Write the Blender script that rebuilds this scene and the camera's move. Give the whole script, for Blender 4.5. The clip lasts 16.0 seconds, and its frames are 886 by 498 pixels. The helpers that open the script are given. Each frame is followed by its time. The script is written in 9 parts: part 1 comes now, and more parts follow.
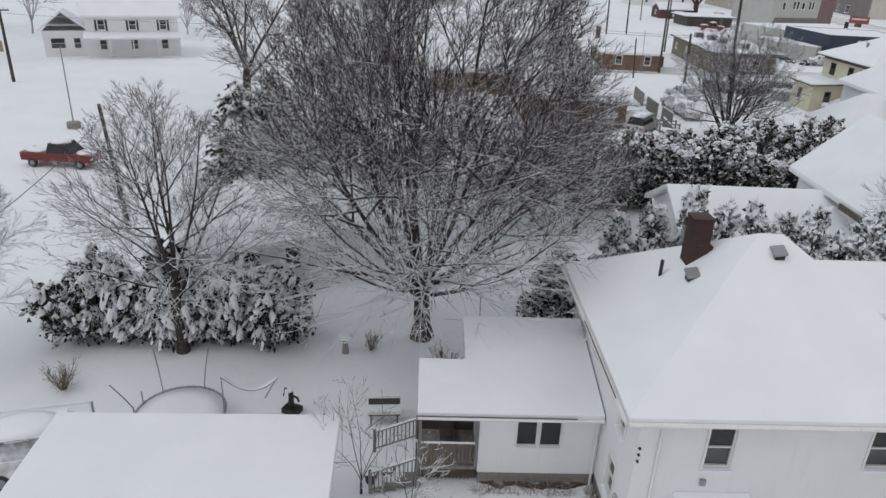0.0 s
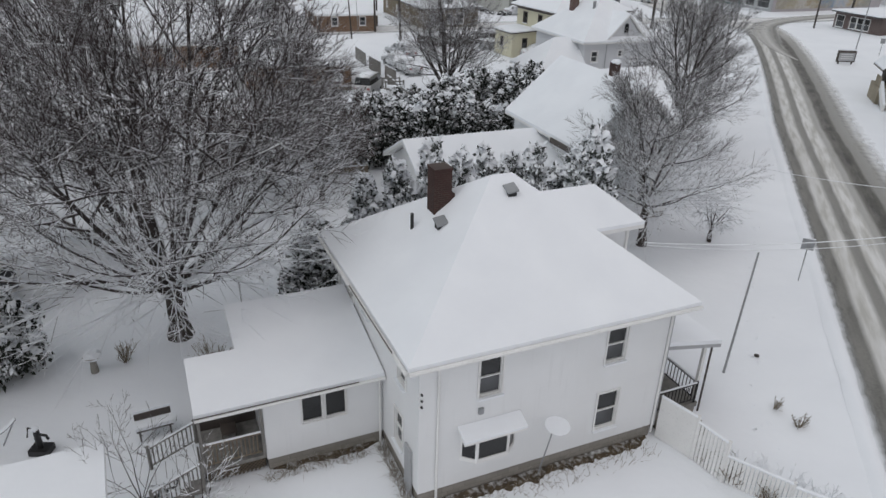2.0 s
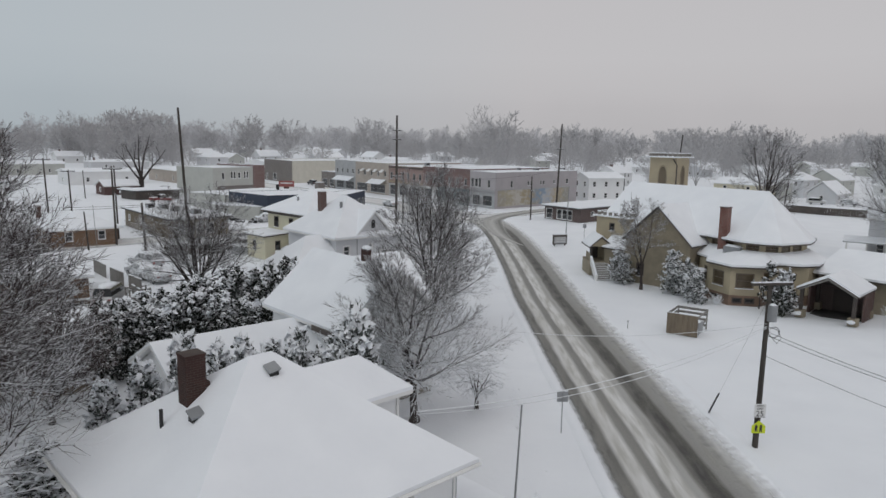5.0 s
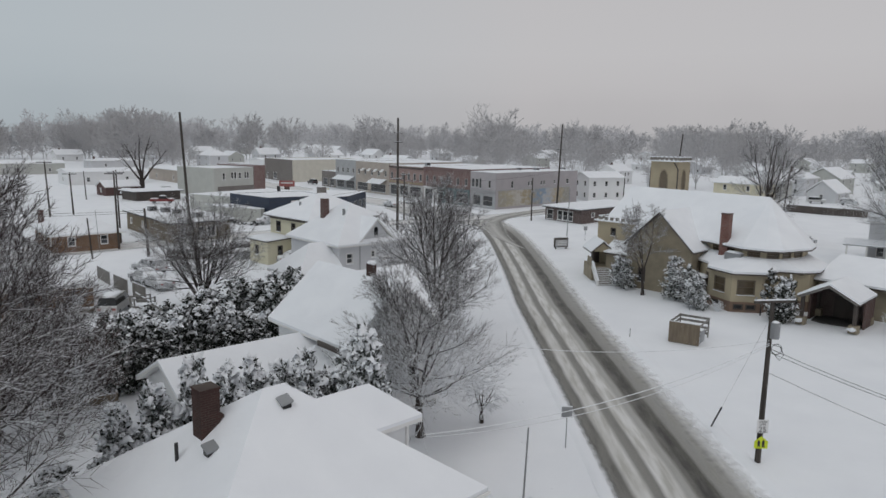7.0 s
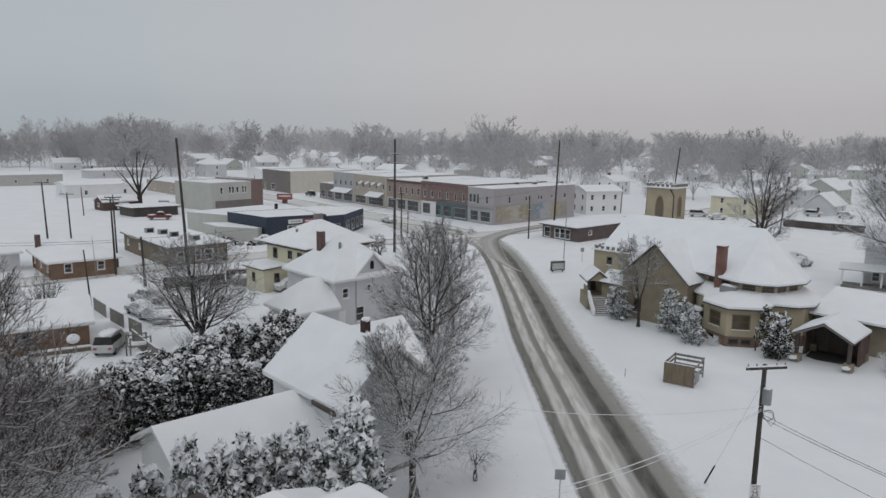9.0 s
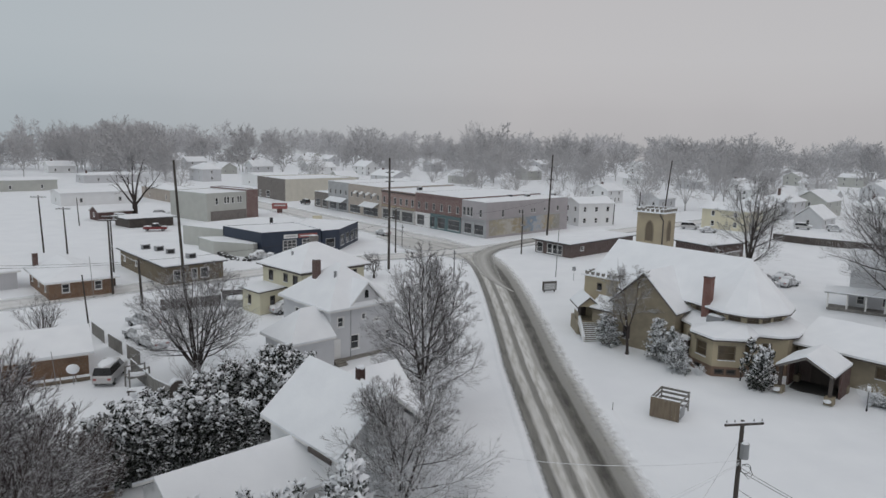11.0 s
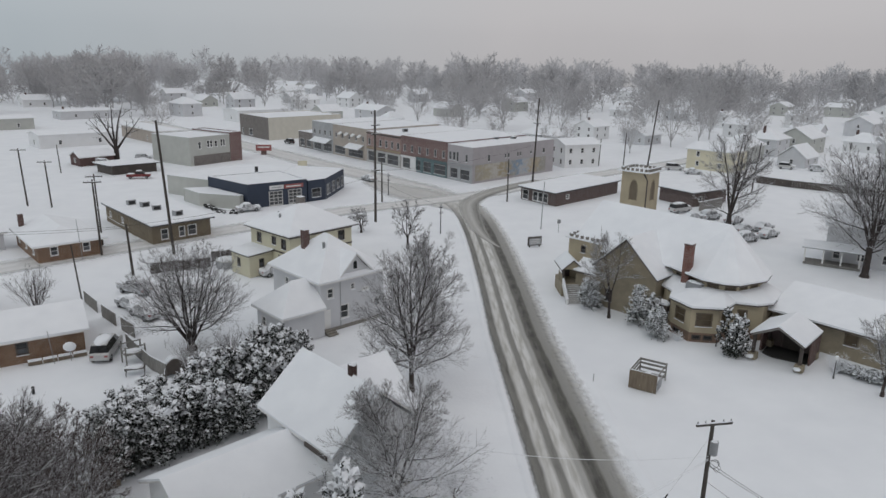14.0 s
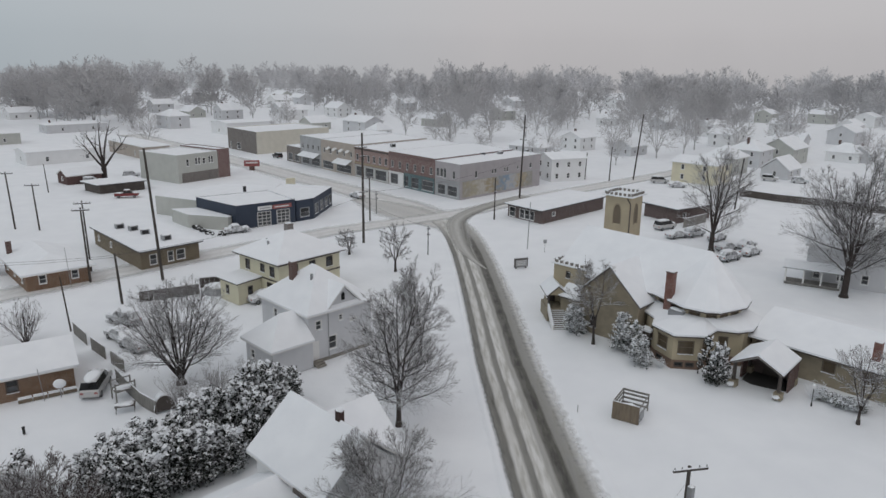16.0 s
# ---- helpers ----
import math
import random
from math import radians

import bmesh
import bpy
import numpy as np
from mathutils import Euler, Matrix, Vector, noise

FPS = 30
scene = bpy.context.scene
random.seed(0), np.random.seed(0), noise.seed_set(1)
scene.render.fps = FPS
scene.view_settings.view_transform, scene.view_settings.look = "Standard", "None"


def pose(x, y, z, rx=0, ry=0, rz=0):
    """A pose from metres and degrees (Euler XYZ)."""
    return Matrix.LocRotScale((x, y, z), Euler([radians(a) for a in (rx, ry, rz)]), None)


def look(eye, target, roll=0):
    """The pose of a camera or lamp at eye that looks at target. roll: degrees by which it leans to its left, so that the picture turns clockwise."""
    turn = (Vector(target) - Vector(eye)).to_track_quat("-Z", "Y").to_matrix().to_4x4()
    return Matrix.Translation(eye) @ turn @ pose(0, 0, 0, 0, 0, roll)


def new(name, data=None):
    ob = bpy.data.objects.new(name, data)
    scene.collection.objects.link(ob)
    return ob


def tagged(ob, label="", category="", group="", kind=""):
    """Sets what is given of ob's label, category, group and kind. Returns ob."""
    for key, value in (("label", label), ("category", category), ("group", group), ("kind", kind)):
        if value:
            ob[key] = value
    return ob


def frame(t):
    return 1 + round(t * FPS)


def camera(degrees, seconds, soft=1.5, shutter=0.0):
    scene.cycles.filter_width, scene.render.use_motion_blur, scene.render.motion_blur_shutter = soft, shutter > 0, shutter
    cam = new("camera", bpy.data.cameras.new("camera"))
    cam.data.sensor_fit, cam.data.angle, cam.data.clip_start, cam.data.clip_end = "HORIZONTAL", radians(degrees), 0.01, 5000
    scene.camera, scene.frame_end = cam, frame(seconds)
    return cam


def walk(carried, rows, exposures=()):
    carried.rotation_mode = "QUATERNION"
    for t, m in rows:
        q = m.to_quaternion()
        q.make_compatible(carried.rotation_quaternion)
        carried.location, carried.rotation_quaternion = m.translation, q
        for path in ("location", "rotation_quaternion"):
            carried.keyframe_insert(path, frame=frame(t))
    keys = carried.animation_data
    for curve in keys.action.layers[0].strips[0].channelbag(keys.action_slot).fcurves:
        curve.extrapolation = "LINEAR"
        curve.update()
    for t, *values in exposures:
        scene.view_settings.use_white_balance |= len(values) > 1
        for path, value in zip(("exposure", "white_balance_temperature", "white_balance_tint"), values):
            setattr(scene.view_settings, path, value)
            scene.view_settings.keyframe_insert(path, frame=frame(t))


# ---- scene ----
cam = camera(65.0, 16.0)
PATH = [
    (0, (0.534, 0.098, 16.885), (-0.705, 1.443, 16.075), 2.4),
    (0.5, (0.524, 0.142, 16.842), (-0.576, 1.604, 16.036), 2.1),
    (1, (0.411, 0.197, 16.889), (-0.483, 1.796, 16.086), 2.0),
    (1.5, (0.371, 0.209, 16.865), (-0.362, 1.883, 16.053), 1.9),
    (2, (0.341, 0.228, 16.851), (-0.285, 1.916, 15.979), 1.8),
    (2.5, (0.223, 0.365, 16.824), (-0.336, 2.12, 16.044), 1.8),
    (3, (0.122, 0.571, 16.686), (-0.417, 2.453, 16.273), 1.5),
    (3.5, (0.164, 0.553, 16.46), (-0.346, 2.462, 16.148), 1.4),
    (4, (0.243, 0.637, 16.24), (-0.266, 2.546, 15.928), 1.4),
    (4.5, (0.496, 0.526, 16.023), (0.232, 2.485, 15.714), 1.3),
    (5, (0.499, 0.456, 15.779), (0.465, 2.432, 15.474), 1.1),
    (5.2, (0.426, 0.559, 15.842), (0.4, 2.532, 15.517), 0.9),
    (7.5, (0.153, 0.299, 17.7), (0.12, 2.274, 17.384), 1.0),
    (8, (0.185, 0.504, 18.611), (0.153, 2.478, 18.296), 1.0),
    (8.5, (0.257, 0.638, 19.505), (0.227, 2.612, 19.191), 0.9),
    (9, (0.412, 0.761, 20.403), (0.383, 2.736, 20.09), 0.9),
    (9.5, (0.533, 0.761, 21.201), (0.507, 2.736, 20.891), 0.9),
    (10, (0.636, 0.437, 22.022), (0.613, 2.413, 21.715), 1.0),
    (12.3, (0.07, -0.502, 26.061), (0.075, 1.457, 25.658), 1.3),
    (12.5, (0.043, -0.476, 26.314), (0.05, 1.475, 25.877), 1.2),
    (13, (-0.003, -0.381, 27.223), (0.013, 1.547, 26.693), 1.2),
    (13.5, (0.102, -0.268, 28.157), (0.125, 1.662, 27.63), 1.2),
    (14, (0.26, -0.33, 29.052), (0.292, 1.599, 28.527), 1.1),
    (14.5, (0.43, -0.459, 29.919), (0.47, 1.471, 29.395), 1.0),
    (15, (0.516, -0.602, 30.81), (0.563, 1.329, 30.289), 0.9),
    (15.5, (0.586, -0.681, 31.703), (0.64, 1.25, 31.185), 0.9),
    (16, (0.611, -0.697, 32.262), (0.672, 1.235, 31.748), 0.8),
]
walk(cam, [(t, look(eye, target, roll)) for t, eye, target, roll in PATH], [(0.0, 0.22, 6500, 10), (2.0, 0.17, 6505, 10), (3.5, 0.04, 6520, 10), (5.0, -0.02, 6540, 9.5), (9.0, -0.06, 6550, 9), (16.0, -0.05, 6560, 9.5)])

# ---- world, sun ----
world = bpy.data.worlds.new("overcast_snow_sky")
scene.world = world
world.use_nodes = True
wn, wl = world.node_tree.nodes, world.node_tree.links
w_sky = wn.new("ShaderNodeTexSky")
w_sky.sky_type, w_sky.sun_disc = "NISHITA", False
w_sky.sun_elevation, w_sky.sun_rotation = radians(50), radians(200)
w_grey = wn.new("ShaderNodeHueSaturation")
w_grey.inputs["Saturation"].default_value, w_grey.inputs["Value"].default_value = 0.1, 0.012
w_dir, w_sep, w_ramp, w_add = (wn.new("ShaderNode" + k) for k in ("TexCoord", "SeparateXYZ", "ValToRGB", "MixRGB"))
w_add.blend_type, w_add.inputs[0].default_value = "ADD", 1.0
for i, (place, grey) in enumerate([(0.0, 0.445), (0.10, 0.445), (0.30, 0.45), (0.60, 0.49), (1.0, 0.55)]):
    stop = w_ramp.color_ramp.elements[i] if i < 2 else w_ramp.color_ramp.elements.new(place)
    stop.position, stop.color = place, (grey * 0.992, grey * 0.992, grey * 1.016, 1)
wl.new(w_dir.outputs["Generated"], w_sep.inputs[0])
wl.new(w_sep.outputs["Z"], w_ramp.inputs[0])
wl.new(w_sky.outputs[0], w_grey.inputs["Color"])
w_side, w_tint, w_mul = (wn.new("ShaderNode" + k) for k in ("MapRange", "MixRGB", "MixRGB"))
w_side.inputs["From Min"].default_value, w_side.inputs["From Max"].default_value = -0.5, 0.1
w_tint.inputs[1].default_value, w_tint.inputs[2].default_value = (0.865, 0.965, 1.025, 1), (1.02, 1.0, 1.012, 1)
w_mul.blend_type, w_mul.inputs[0].default_value = "MULTIPLY", 1.0
wl.new(w_sep.outputs["X"], w_side.inputs["Value"])
wl.new(w_side.outputs[0], w_tint.inputs[0])
wl.new(w_ramp.outputs[0], w_mul.inputs[1])
wl.new(w_tint.outputs[0], w_mul.inputs[2])
wl.new(w_mul.outputs[0], w_add.inputs[1])
wl.new(w_grey.outputs[0], w_add.inputs[2])
wl.new(w_add.outputs[0], wn["Background"].inputs["Color"])
wn["Background"].inputs["Strength"].default_value = 1.0

sun = new("sun", bpy.data.lights.new("sun", "SUN"))
sun.data.energy, sun.data.angle, sun.data.color = 0.4, radians(40), (1.0, 0.97, 0.94)
sun.matrix_world = look((0, 0, 0), (0.35, 0.55, -0.9))

# ---- materials ----
def nodes_of(name):
    m = bpy.data.materials.new(name)
    m.use_nodes = True
    return m, m.node_tree.nodes, m.node_tree.links, m.node_tree.nodes["Principled BSDF"]


def mixed(nodes, links, fac, a, b):
    """A colour mix; fac, a, b are sockets or values."""
    n = nodes.new("ShaderNodeMixRGB")
    for i, v in enumerate((fac, a, b)):
        if isinstance(v, bpy.types.NodeSocket):
            links.new(v, n.inputs[i])
        else:
            n.inputs[i].default_value = v if i == 0 else (*v, 1)
    return n.outputs[0]


def ramped(nodes, links, socket, lo, hi):
    n = nodes.new("ShaderNodeMapRange")
    links.new(socket, n.inputs["Value"])
    n.inputs["From Min"].default_value, n.inputs["From Max"].default_value = lo, hi
    return n.outputs[0]


def bumped(nodes, links, bsdf, socket, strength, distance):
    n = nodes.new("ShaderNodeBump")
    n.inputs["Strength"].default_value, n.inputs["Distance"].default_value = strength, distance
    links.new(socket, n.inputs["Height"])
    links.new(n.outputs[0], bsdf.inputs["Normal"])


def noisy(nodes, links, scale, detail=4.0, world_space=False, stretch=None):
    coord = nodes.new("ShaderNodeNewGeometry") if world_space else nodes.new("ShaderNodeTexCoord")
    out = coord.outputs["Position" if world_space else "Object"]
    if stretch:
        mapping = nodes.new("ShaderNodeMapping")
        mapping.inputs["Scale"].default_value = stretch
        links.new(out, mapping.inputs[0])
        out = mapping.outputs[0]
    n = nodes.new("ShaderNodeTexNoise")
    n.inputs["Scale"].default_value, n.inputs["Detail"].default_value = scale, detail
    links.new(out, n.inputs["Vector"])
    return n.outputs["Fac"]


def surface(name, a, b, rough=0.8, big=0.6, fine=14.0, bump=0.15, depth=0.01, metal=0.0, stretch=None):
    """A plain worn surface: two colours mixed by coarse and fine noise, with fine relief."""
    m, n, l, p = nodes_of(name)
    coarse, grain = noisy(n, l, big, 3, stretch=stretch), noisy(n, l, fine, 5, stretch=stretch)
    c = mixed(n, l, ramped(n, l, coarse, 0.32, 0.68), a, b)
    c = mixed(n, l, ramped(n, l, grain, 0.55, 0.95), c, tuple(v * 0.72 for v in a))
    l.new(c, p.inputs["Base Color"])
    p.inputs["Roughness"].default_value, p.inputs["Metallic"].default_value = rough, metal
    bumped(n, l, p, grain, bump, depth)
    return m


SNOW_A, SNOW_B = (0.86, 0.885, 0.915), (0.81, 0.835, 0.87)


def snow_material(name, relief, scale):
    m, n, l, p = nodes_of(name)
    big, fine = noisy(n, l, scale, 4, True), noisy(n, l, scale * 14, 5, True)
    l.new(mixed(n, l, ramped(n, l, big, 0.3, 0.7), SNOW_B, SNOW_A), p.inputs["Base Color"])
    p.inputs["Roughness"].default_value = 0.75
    p.inputs["Specular IOR Level"].default_value = 0.2
    both = n.new("ShaderNodeMath")
    both.operation = "MULTIPLY_ADD"
    both.inputs[1].default_value = 0.12
    l.new(fine, both.inputs[0])
    l.new(big, both.inputs[2])
    bumped(n, l, p, both.outputs[0], relief, 0.5)
    return m


snow = snow_material("snow", 0.10, 0.5)
snow_field = snow_material("snow_field", 0.28, 0.22)


def snowed(name, a, b, lo, hi, rough=0.9, speck=9.0, spread=0.5):
    """A surface on whose upward sides snow lies: lo and hi are the upward slopes between which it starts."""
    m, n, l, p = nodes_of(name)
    geo, sep = n.new("ShaderNodeNewGeometry"), n.new("ShaderNodeSeparateXYZ")
    l.new(geo.outputs["Normal"], sep.inputs[0])
    wobble = noisy(n, l, speck, 3, True)
    add = n.new("ShaderNodeMath")
    add.operation = "MULTIPLY_ADD"
    add.inputs[1].default_value = spread
    l.new(wobble, add.inputs[0])
    l.new(sep.outputs["Z"], add.inputs[2])
    mask = ramped(n, l, add.outputs[0], lo + spread * 0.5, hi + spread * 0.5)
    grain = noisy(n, l, 3.0, 4, True)
    under = mixed(n, l, ramped(n, l, grain, 0.3, 0.7), a, b)
    l.new(mixed(n, l, mask, under, SNOW_A), p.inputs["Base Color"])
    p.inputs["Roughness"].default_value = rough
    p.inputs["Specular IOR Level"].default_value = 0.2
    return m


def siding(name, a, b, course=0.11, lap=0.35):
    """Painted clapboard: a lap line every course, with faint weathering."""
    m, n, l, p = nodes_of(name)
    coord, sep, mul, fract = (n.new("ShaderNode" + k) for k in ("TexCoord", "SeparateXYZ", "Math", "Math"))
    l.new(coord.outputs["Object"], sep.inputs[0])
    mul.operation, fract.operation = "MULTIPLY", "FRACT"
    mul.inputs[1].default_value = 1 / course
    l.new(sep.outputs["Z"], mul.inputs[0])
    l.new(mul.outputs[0], fract.inputs[0])
    stain, streak = noisy(n, l, 0.5, 4), noisy(n, l, 1.0, 4, stretch=(6, 6, 0.4))
    c = mixed(n, l, ramped(n, l, stain, 0.3, 0.75), a, b)
    c = mixed(n, l, ramped(n, l, streak, 0.6, 1.2), c, tuple(v * 0.88 for v in b))
    l.new(c, p.inputs["Base Color"])
    p.inputs["Roughness"].default_value = 0.6
    bumped(n, l, p, fract.outputs[0], lap, 0.02)
    return m


def brickwork(name, a, b, mortar, width=0.21, height=0.075):
    m, n, l, p = nodes_of(name)
    coord, sep, add, comb, tex = (n.new("ShaderNode" + k) for k in ("TexCoord", "SeparateXYZ", "Math", "CombineXYZ", "TexBrick"))
    l.new(coord.outputs["Object"], sep.inputs[0])
    l.new(sep.outputs["X"], add.inputs[0])
    l.new(sep.outputs["Y"], add.inputs[1])
    l.new(add.outputs[0], comb.inputs[0])
    l.new(sep.outputs["Z"], comb.inputs[1])
    l.new(comb.outputs[0], tex.inputs["Vector"])
    tex.inputs["Scale"].default_value = 1.0
    tex.inputs["Brick Width"].default_value, tex.inputs["Row Height"].default_value = width, height
    tex.inputs["Mortar Size"].default_value = 0.008
    for key, c in (("Color1", a), ("Color2", b), ("Mortar", mortar)):
        tex.inputs[key].default_value = (*c, 1)
    stain = noisy(n, l, 0.9, 4)
    l.new(mixed(n, l, ramped(n, l, stain, 0.5, 0.9), tex.outputs["Color"], tuple(v * 0.6 for v in a)), p.inputs["Base Color"])
    p.inputs["Roughness"].default_value = 0.85
    bumped(n, l, p, tex.outputs["Fac"], -0.4, 0.01)
    return m


def glazing(name, tone=0.012):
    m, n, l, p = nodes_of(name)
    l.new(mixed(n, l, ramped(n, l, noisy(n, l, 0.8, 2, True), 0.35, 0.7), (tone, tone * 1.05, tone * 1.1), (tone * 2.2, tone * 2.3, tone * 2.5)), p.inputs["Base Color"])
    p.inputs["Roughness"].default_value, p.inputs["IOR"].default_value = 0.08, 1.5
    return m


white_siding = siding("white_siding", (0.80, 0.81, 0.82), (0.74, 0.75, 0.755))
grey_siding = siding("pale_grey_siding", (0.62, 0.63, 0.65), (0.56, 0.57, 0.59))
yellow_siding = siding("pale_yellow_siding", (0.62, 0.59, 0.44), (0.56, 0.53, 0.40))
cream_siding = siding("cream_siding", (0.70, 0.66, 0.50), (0.62, 0.58, 0.45))
white_paint = surface("white_paint", (0.80, 0.80, 0.79), (0.72, 0.72, 0.71), 0.5)
grey_paint = surface("grey_paint", (0.42, 0.43, 0.44), (0.34, 0.35, 0.36), 0.6)
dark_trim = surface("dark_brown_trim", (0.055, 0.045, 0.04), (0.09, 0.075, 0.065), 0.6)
stucco = surface("tan_stucco", (0.45, 0.39, 0.275), (0.38, 0.33, 0.24), 0.9, 0.5, 9, 0.2)
sandstone = surface("rough_tan_stone", (0.33, 0.285, 0.21), (0.25, 0.22, 0.165), 0.9, 0.9, 7, 0.5, 0.04)
olive_brick = brickwork("olive_brown_brick", (0.19, 0.155, 0.10), (0.15, 0.12, 0.08), (0.24, 0.21, 0.17))
tan_paint = surface("tan_painted_block", (0.40, 0.34, 0.23), (0.33, 0.28, 0.19), 0.85)
lavender = siding("lavender_stucco", (0.43, 0.405, 0.42), (0.37, 0.35, 0.365), 0.6, 0.05)
teal_paint = surface("teal_paint", (0.13, 0.20, 0.21), (0.09, 0.14, 0.15), 0.6)
navy_metal = siding("navy_metal_panel", (0.024, 0.036, 0.062), (0.034, 0.048, 0.078), 0.4, 0.2)
pale_metal = siding("pale_green_grey_metal", (0.50, 0.51, 0.48), (0.44, 0.45, 0.425), 0.5, 0.15)
# Colours of the next two shop bricks are lifted to stand for haze.
hazed_brick = brickwork("hazed_brick", (0.21, 0.125, 0.115), (0.175, 0.105, 0.098), (0.30, 0.27, 0.26))
rose_brick = brickwork("rose_brick", (0.33, 0.225, 0.205), (0.28, 0.19, 0.175), (0.38, 0.34, 0.32))
brown_grey_brick = brickwork("brown_grey_brick", (0.115, 0.078, 0.072), (0.095, 0.066, 0.062), (0.2, 0.18, 0.17))
red_brick = brickwork("red_brick", (0.20, 0.075, 0.055), (0.15, 0.06, 0.05), (0.26, 0.23, 0.21))
brown_brick = brickwork("brown_brick", (0.24, 0.135, 0.075), (0.18, 0.10, 0.06), (0.3, 0.27, 0.23))
dull_tan = surface("dull_tan_plaster", (0.45, 0.40, 0.355), (0.39, 0.35, 0.31), 0.85)
barn_red = surface("dark_red_boards", (0.115, 0.068, 0.062), (0.095, 0.057, 0.053), 0.85)
louvre_brown = surface("brown_louvre_boards", (0.17, 0.14, 0.10), (0.13, 0.105, 0.08), 0.8)
beige_paint = surface("beige_painted_block", (0.66, 0.635, 0.56), (0.60, 0.58, 0.51), 0.85)
grey_brick = brickwork("grey_brown_brick", (0.20, 0.18, 0.168), (0.165, 0.15, 0.14), (0.25, 0.235, 0.225))
dark_brick = brickwork("dark_brick", (0.125, 0.065, 0.056), (0.10, 0.055, 0.048), (0.2, 0.18, 0.17))
chimney_brick = brickwork("chimney_brick", (0.055, 0.022, 0.018), (0.038, 0.017, 0.014), (0.075, 0.058, 0.05))
concrete = brickwork("concrete_block", (0.30, 0.28, 0.25), (0.24, 0.225, 0.20), (0.2, 0.19, 0.17), 0.4, 0.2)
asphalt_shingle = surface("dark_shingle", (0.07, 0.07, 0.075), (0.11, 0.11, 0.11), 0.9)
weathered_wood = surface("weathered_wood", (0.22, 0.18, 0.13), (0.15, 0.12, 0.09), 0.85, 1.2, 20, 0.3, stretch=(4, 4, 0.6))
grey_wood = surface("grey_wood", (0.26, 0.25, 0.235), (0.17, 0.165, 0.155), 0.85, 1.2, 20, 0.3, stretch=(4, 4, 0.6))
pole_wood = surface("pole_wood", (0.045, 0.039, 0.035), (0.08, 0.07, 0.062), 0.9, 1.0, 14, 0.4, stretch=(5, 5, 0.4))
galvanised = surface("galvanised_steel", (0.36, 0.37, 0.38), (0.28, 0.29, 0.30), 0.45, metal=0.6)
black_metal = surface("black_metal", (0.02, 0.02, 0.022), (0.035, 0.034, 0.034), 0.5, metal=0.3)
cable_black = surface("cable_rubber", (0.03, 0.03, 0.03), (0.05, 0.05, 0.05), 0.7)
cable_frosted = snowed("frosted_cable", (0.08, 0.08, 0.08), (0.12, 0.12, 0.12), -0.6, 0.2)
bare_tarmac = surface("bare_tarmac", (0.045, 0.044, 0.042), (0.07, 0.068, 0.065), 0.9)
base_stone = surface("reddish_base_stone", (0.22, 0.15, 0.11), (0.16, 0.11, 0.085), 0.9, 0.9, 7, 0.5, 0.03)
tyre = surface("tyre_rubber", (0.02, 0.02, 0.02), (0.035, 0.035, 0.035), 0.8)
glass = glazing("window_glass")
dark_glass = glazing("dark_room_glass", 0.008)
blind_glass = surface("window_with_brown_blinds", (0.12, 0.09, 0.055), (0.075, 0.058, 0.038), 0.25, 0.8, 3.0, 0.02)
# Snow's reflection in the lower sashes is put into this paler tone.
lower_glass = glazing("lower_sash_glass", 0.05)
# Shop panes lightened: haze over the far fronts is in their tone.
shop_glass = glazing("hazed_shop_glass", 0.045)
pale_glass = glazing("pale_window_glass", 0.05)
sign_red = surface("faded_red_sign", (0.34, 0.11, 0.10), (0.28, 0.09, 0.09), 0.6)
sign_white = surface("sign_white", (0.75, 0.75, 0.75), (0.68, 0.68, 0.68), 0.5)
sign_black = surface("sign_black", (0.02, 0.02, 0.02), (0.03, 0.03, 0.03), 0.5)
sign_yellow = surface("lime_yellow_sign", (0.62, 0.72, 0.02), (0.56, 0.66, 0.02), 0.4)
# Dark earth that also carries the shade at the wall's foot.
soil = snowed("wet_soil_leaves_and_shade", (0.06, 0.048, 0.036), (0.11, 0.085, 0.055), 0.95, 1.25, 0.9, 6.0, 0.55)
dead_grass = snowed("dead_stalks", (0.13, 0.10, 0.06), (0.20, 0.15, 0.09), 0.45, 0.9)

bark = snowed("snowy_bark", (0.050, 0.042, 0.038), (0.085, 0.072, 0.066), 0.35, 0.75, 0.9, 3.0, 0.9)
bark_dark = snowed("wet_dark_bark", (0.045, 0.038, 0.036), (0.075, 0.064, 0.060), 0.7, 1.1, 0.9, 3.0, 0.8)
twig_snow = snowed("snow_laden_twigs", (0.50, 0.50, 0.505), (0.66, 0.66, 0.67), -0.9, -0.25, 0.9, 2.0, 0.8)
twig_dark = snowed("bare_twigs", (0.040, 0.031, 0.031), (0.070, 0.055, 0.054), 0.6, 1.05, 0.9, 2.0, 0.6)
# Lightened copy of the bare twigs; part of the lift stands for haze.
twig_grey = snowed("grey_bare_twigs", (0.085, 0.077, 0.077), (0.135, 0.124, 0.124), 0.5, 1.0, 0.9, 2.0, 0.6)
twig_brown = snowed("brown_twigs", (0.050, 0.035, 0.032), (0.085, 0.060, 0.055), 0.65, 1.05, 0.9, 2.0, 0.6)
twig_frost = snowed("frosted_twigs", (0.20, 0.187, 0.185), (0.29, 0.275, 0.272), 0.1, 0.8, 0.9, 1.0, 0.8)
# Three tiers of paler twig colour stand for haze over distant trees.
far_twig = surface("palest_hazed_twigs", (0.56, 0.557, 0.572), (0.63, 0.626, 0.64), 0.9, 0.02, 0.2, 0.0)
mid_twig = surface("hazed_twigs", (0.50, 0.497, 0.508), (0.57, 0.566, 0.578), 0.9, 0.03, 0.3, 0.0)
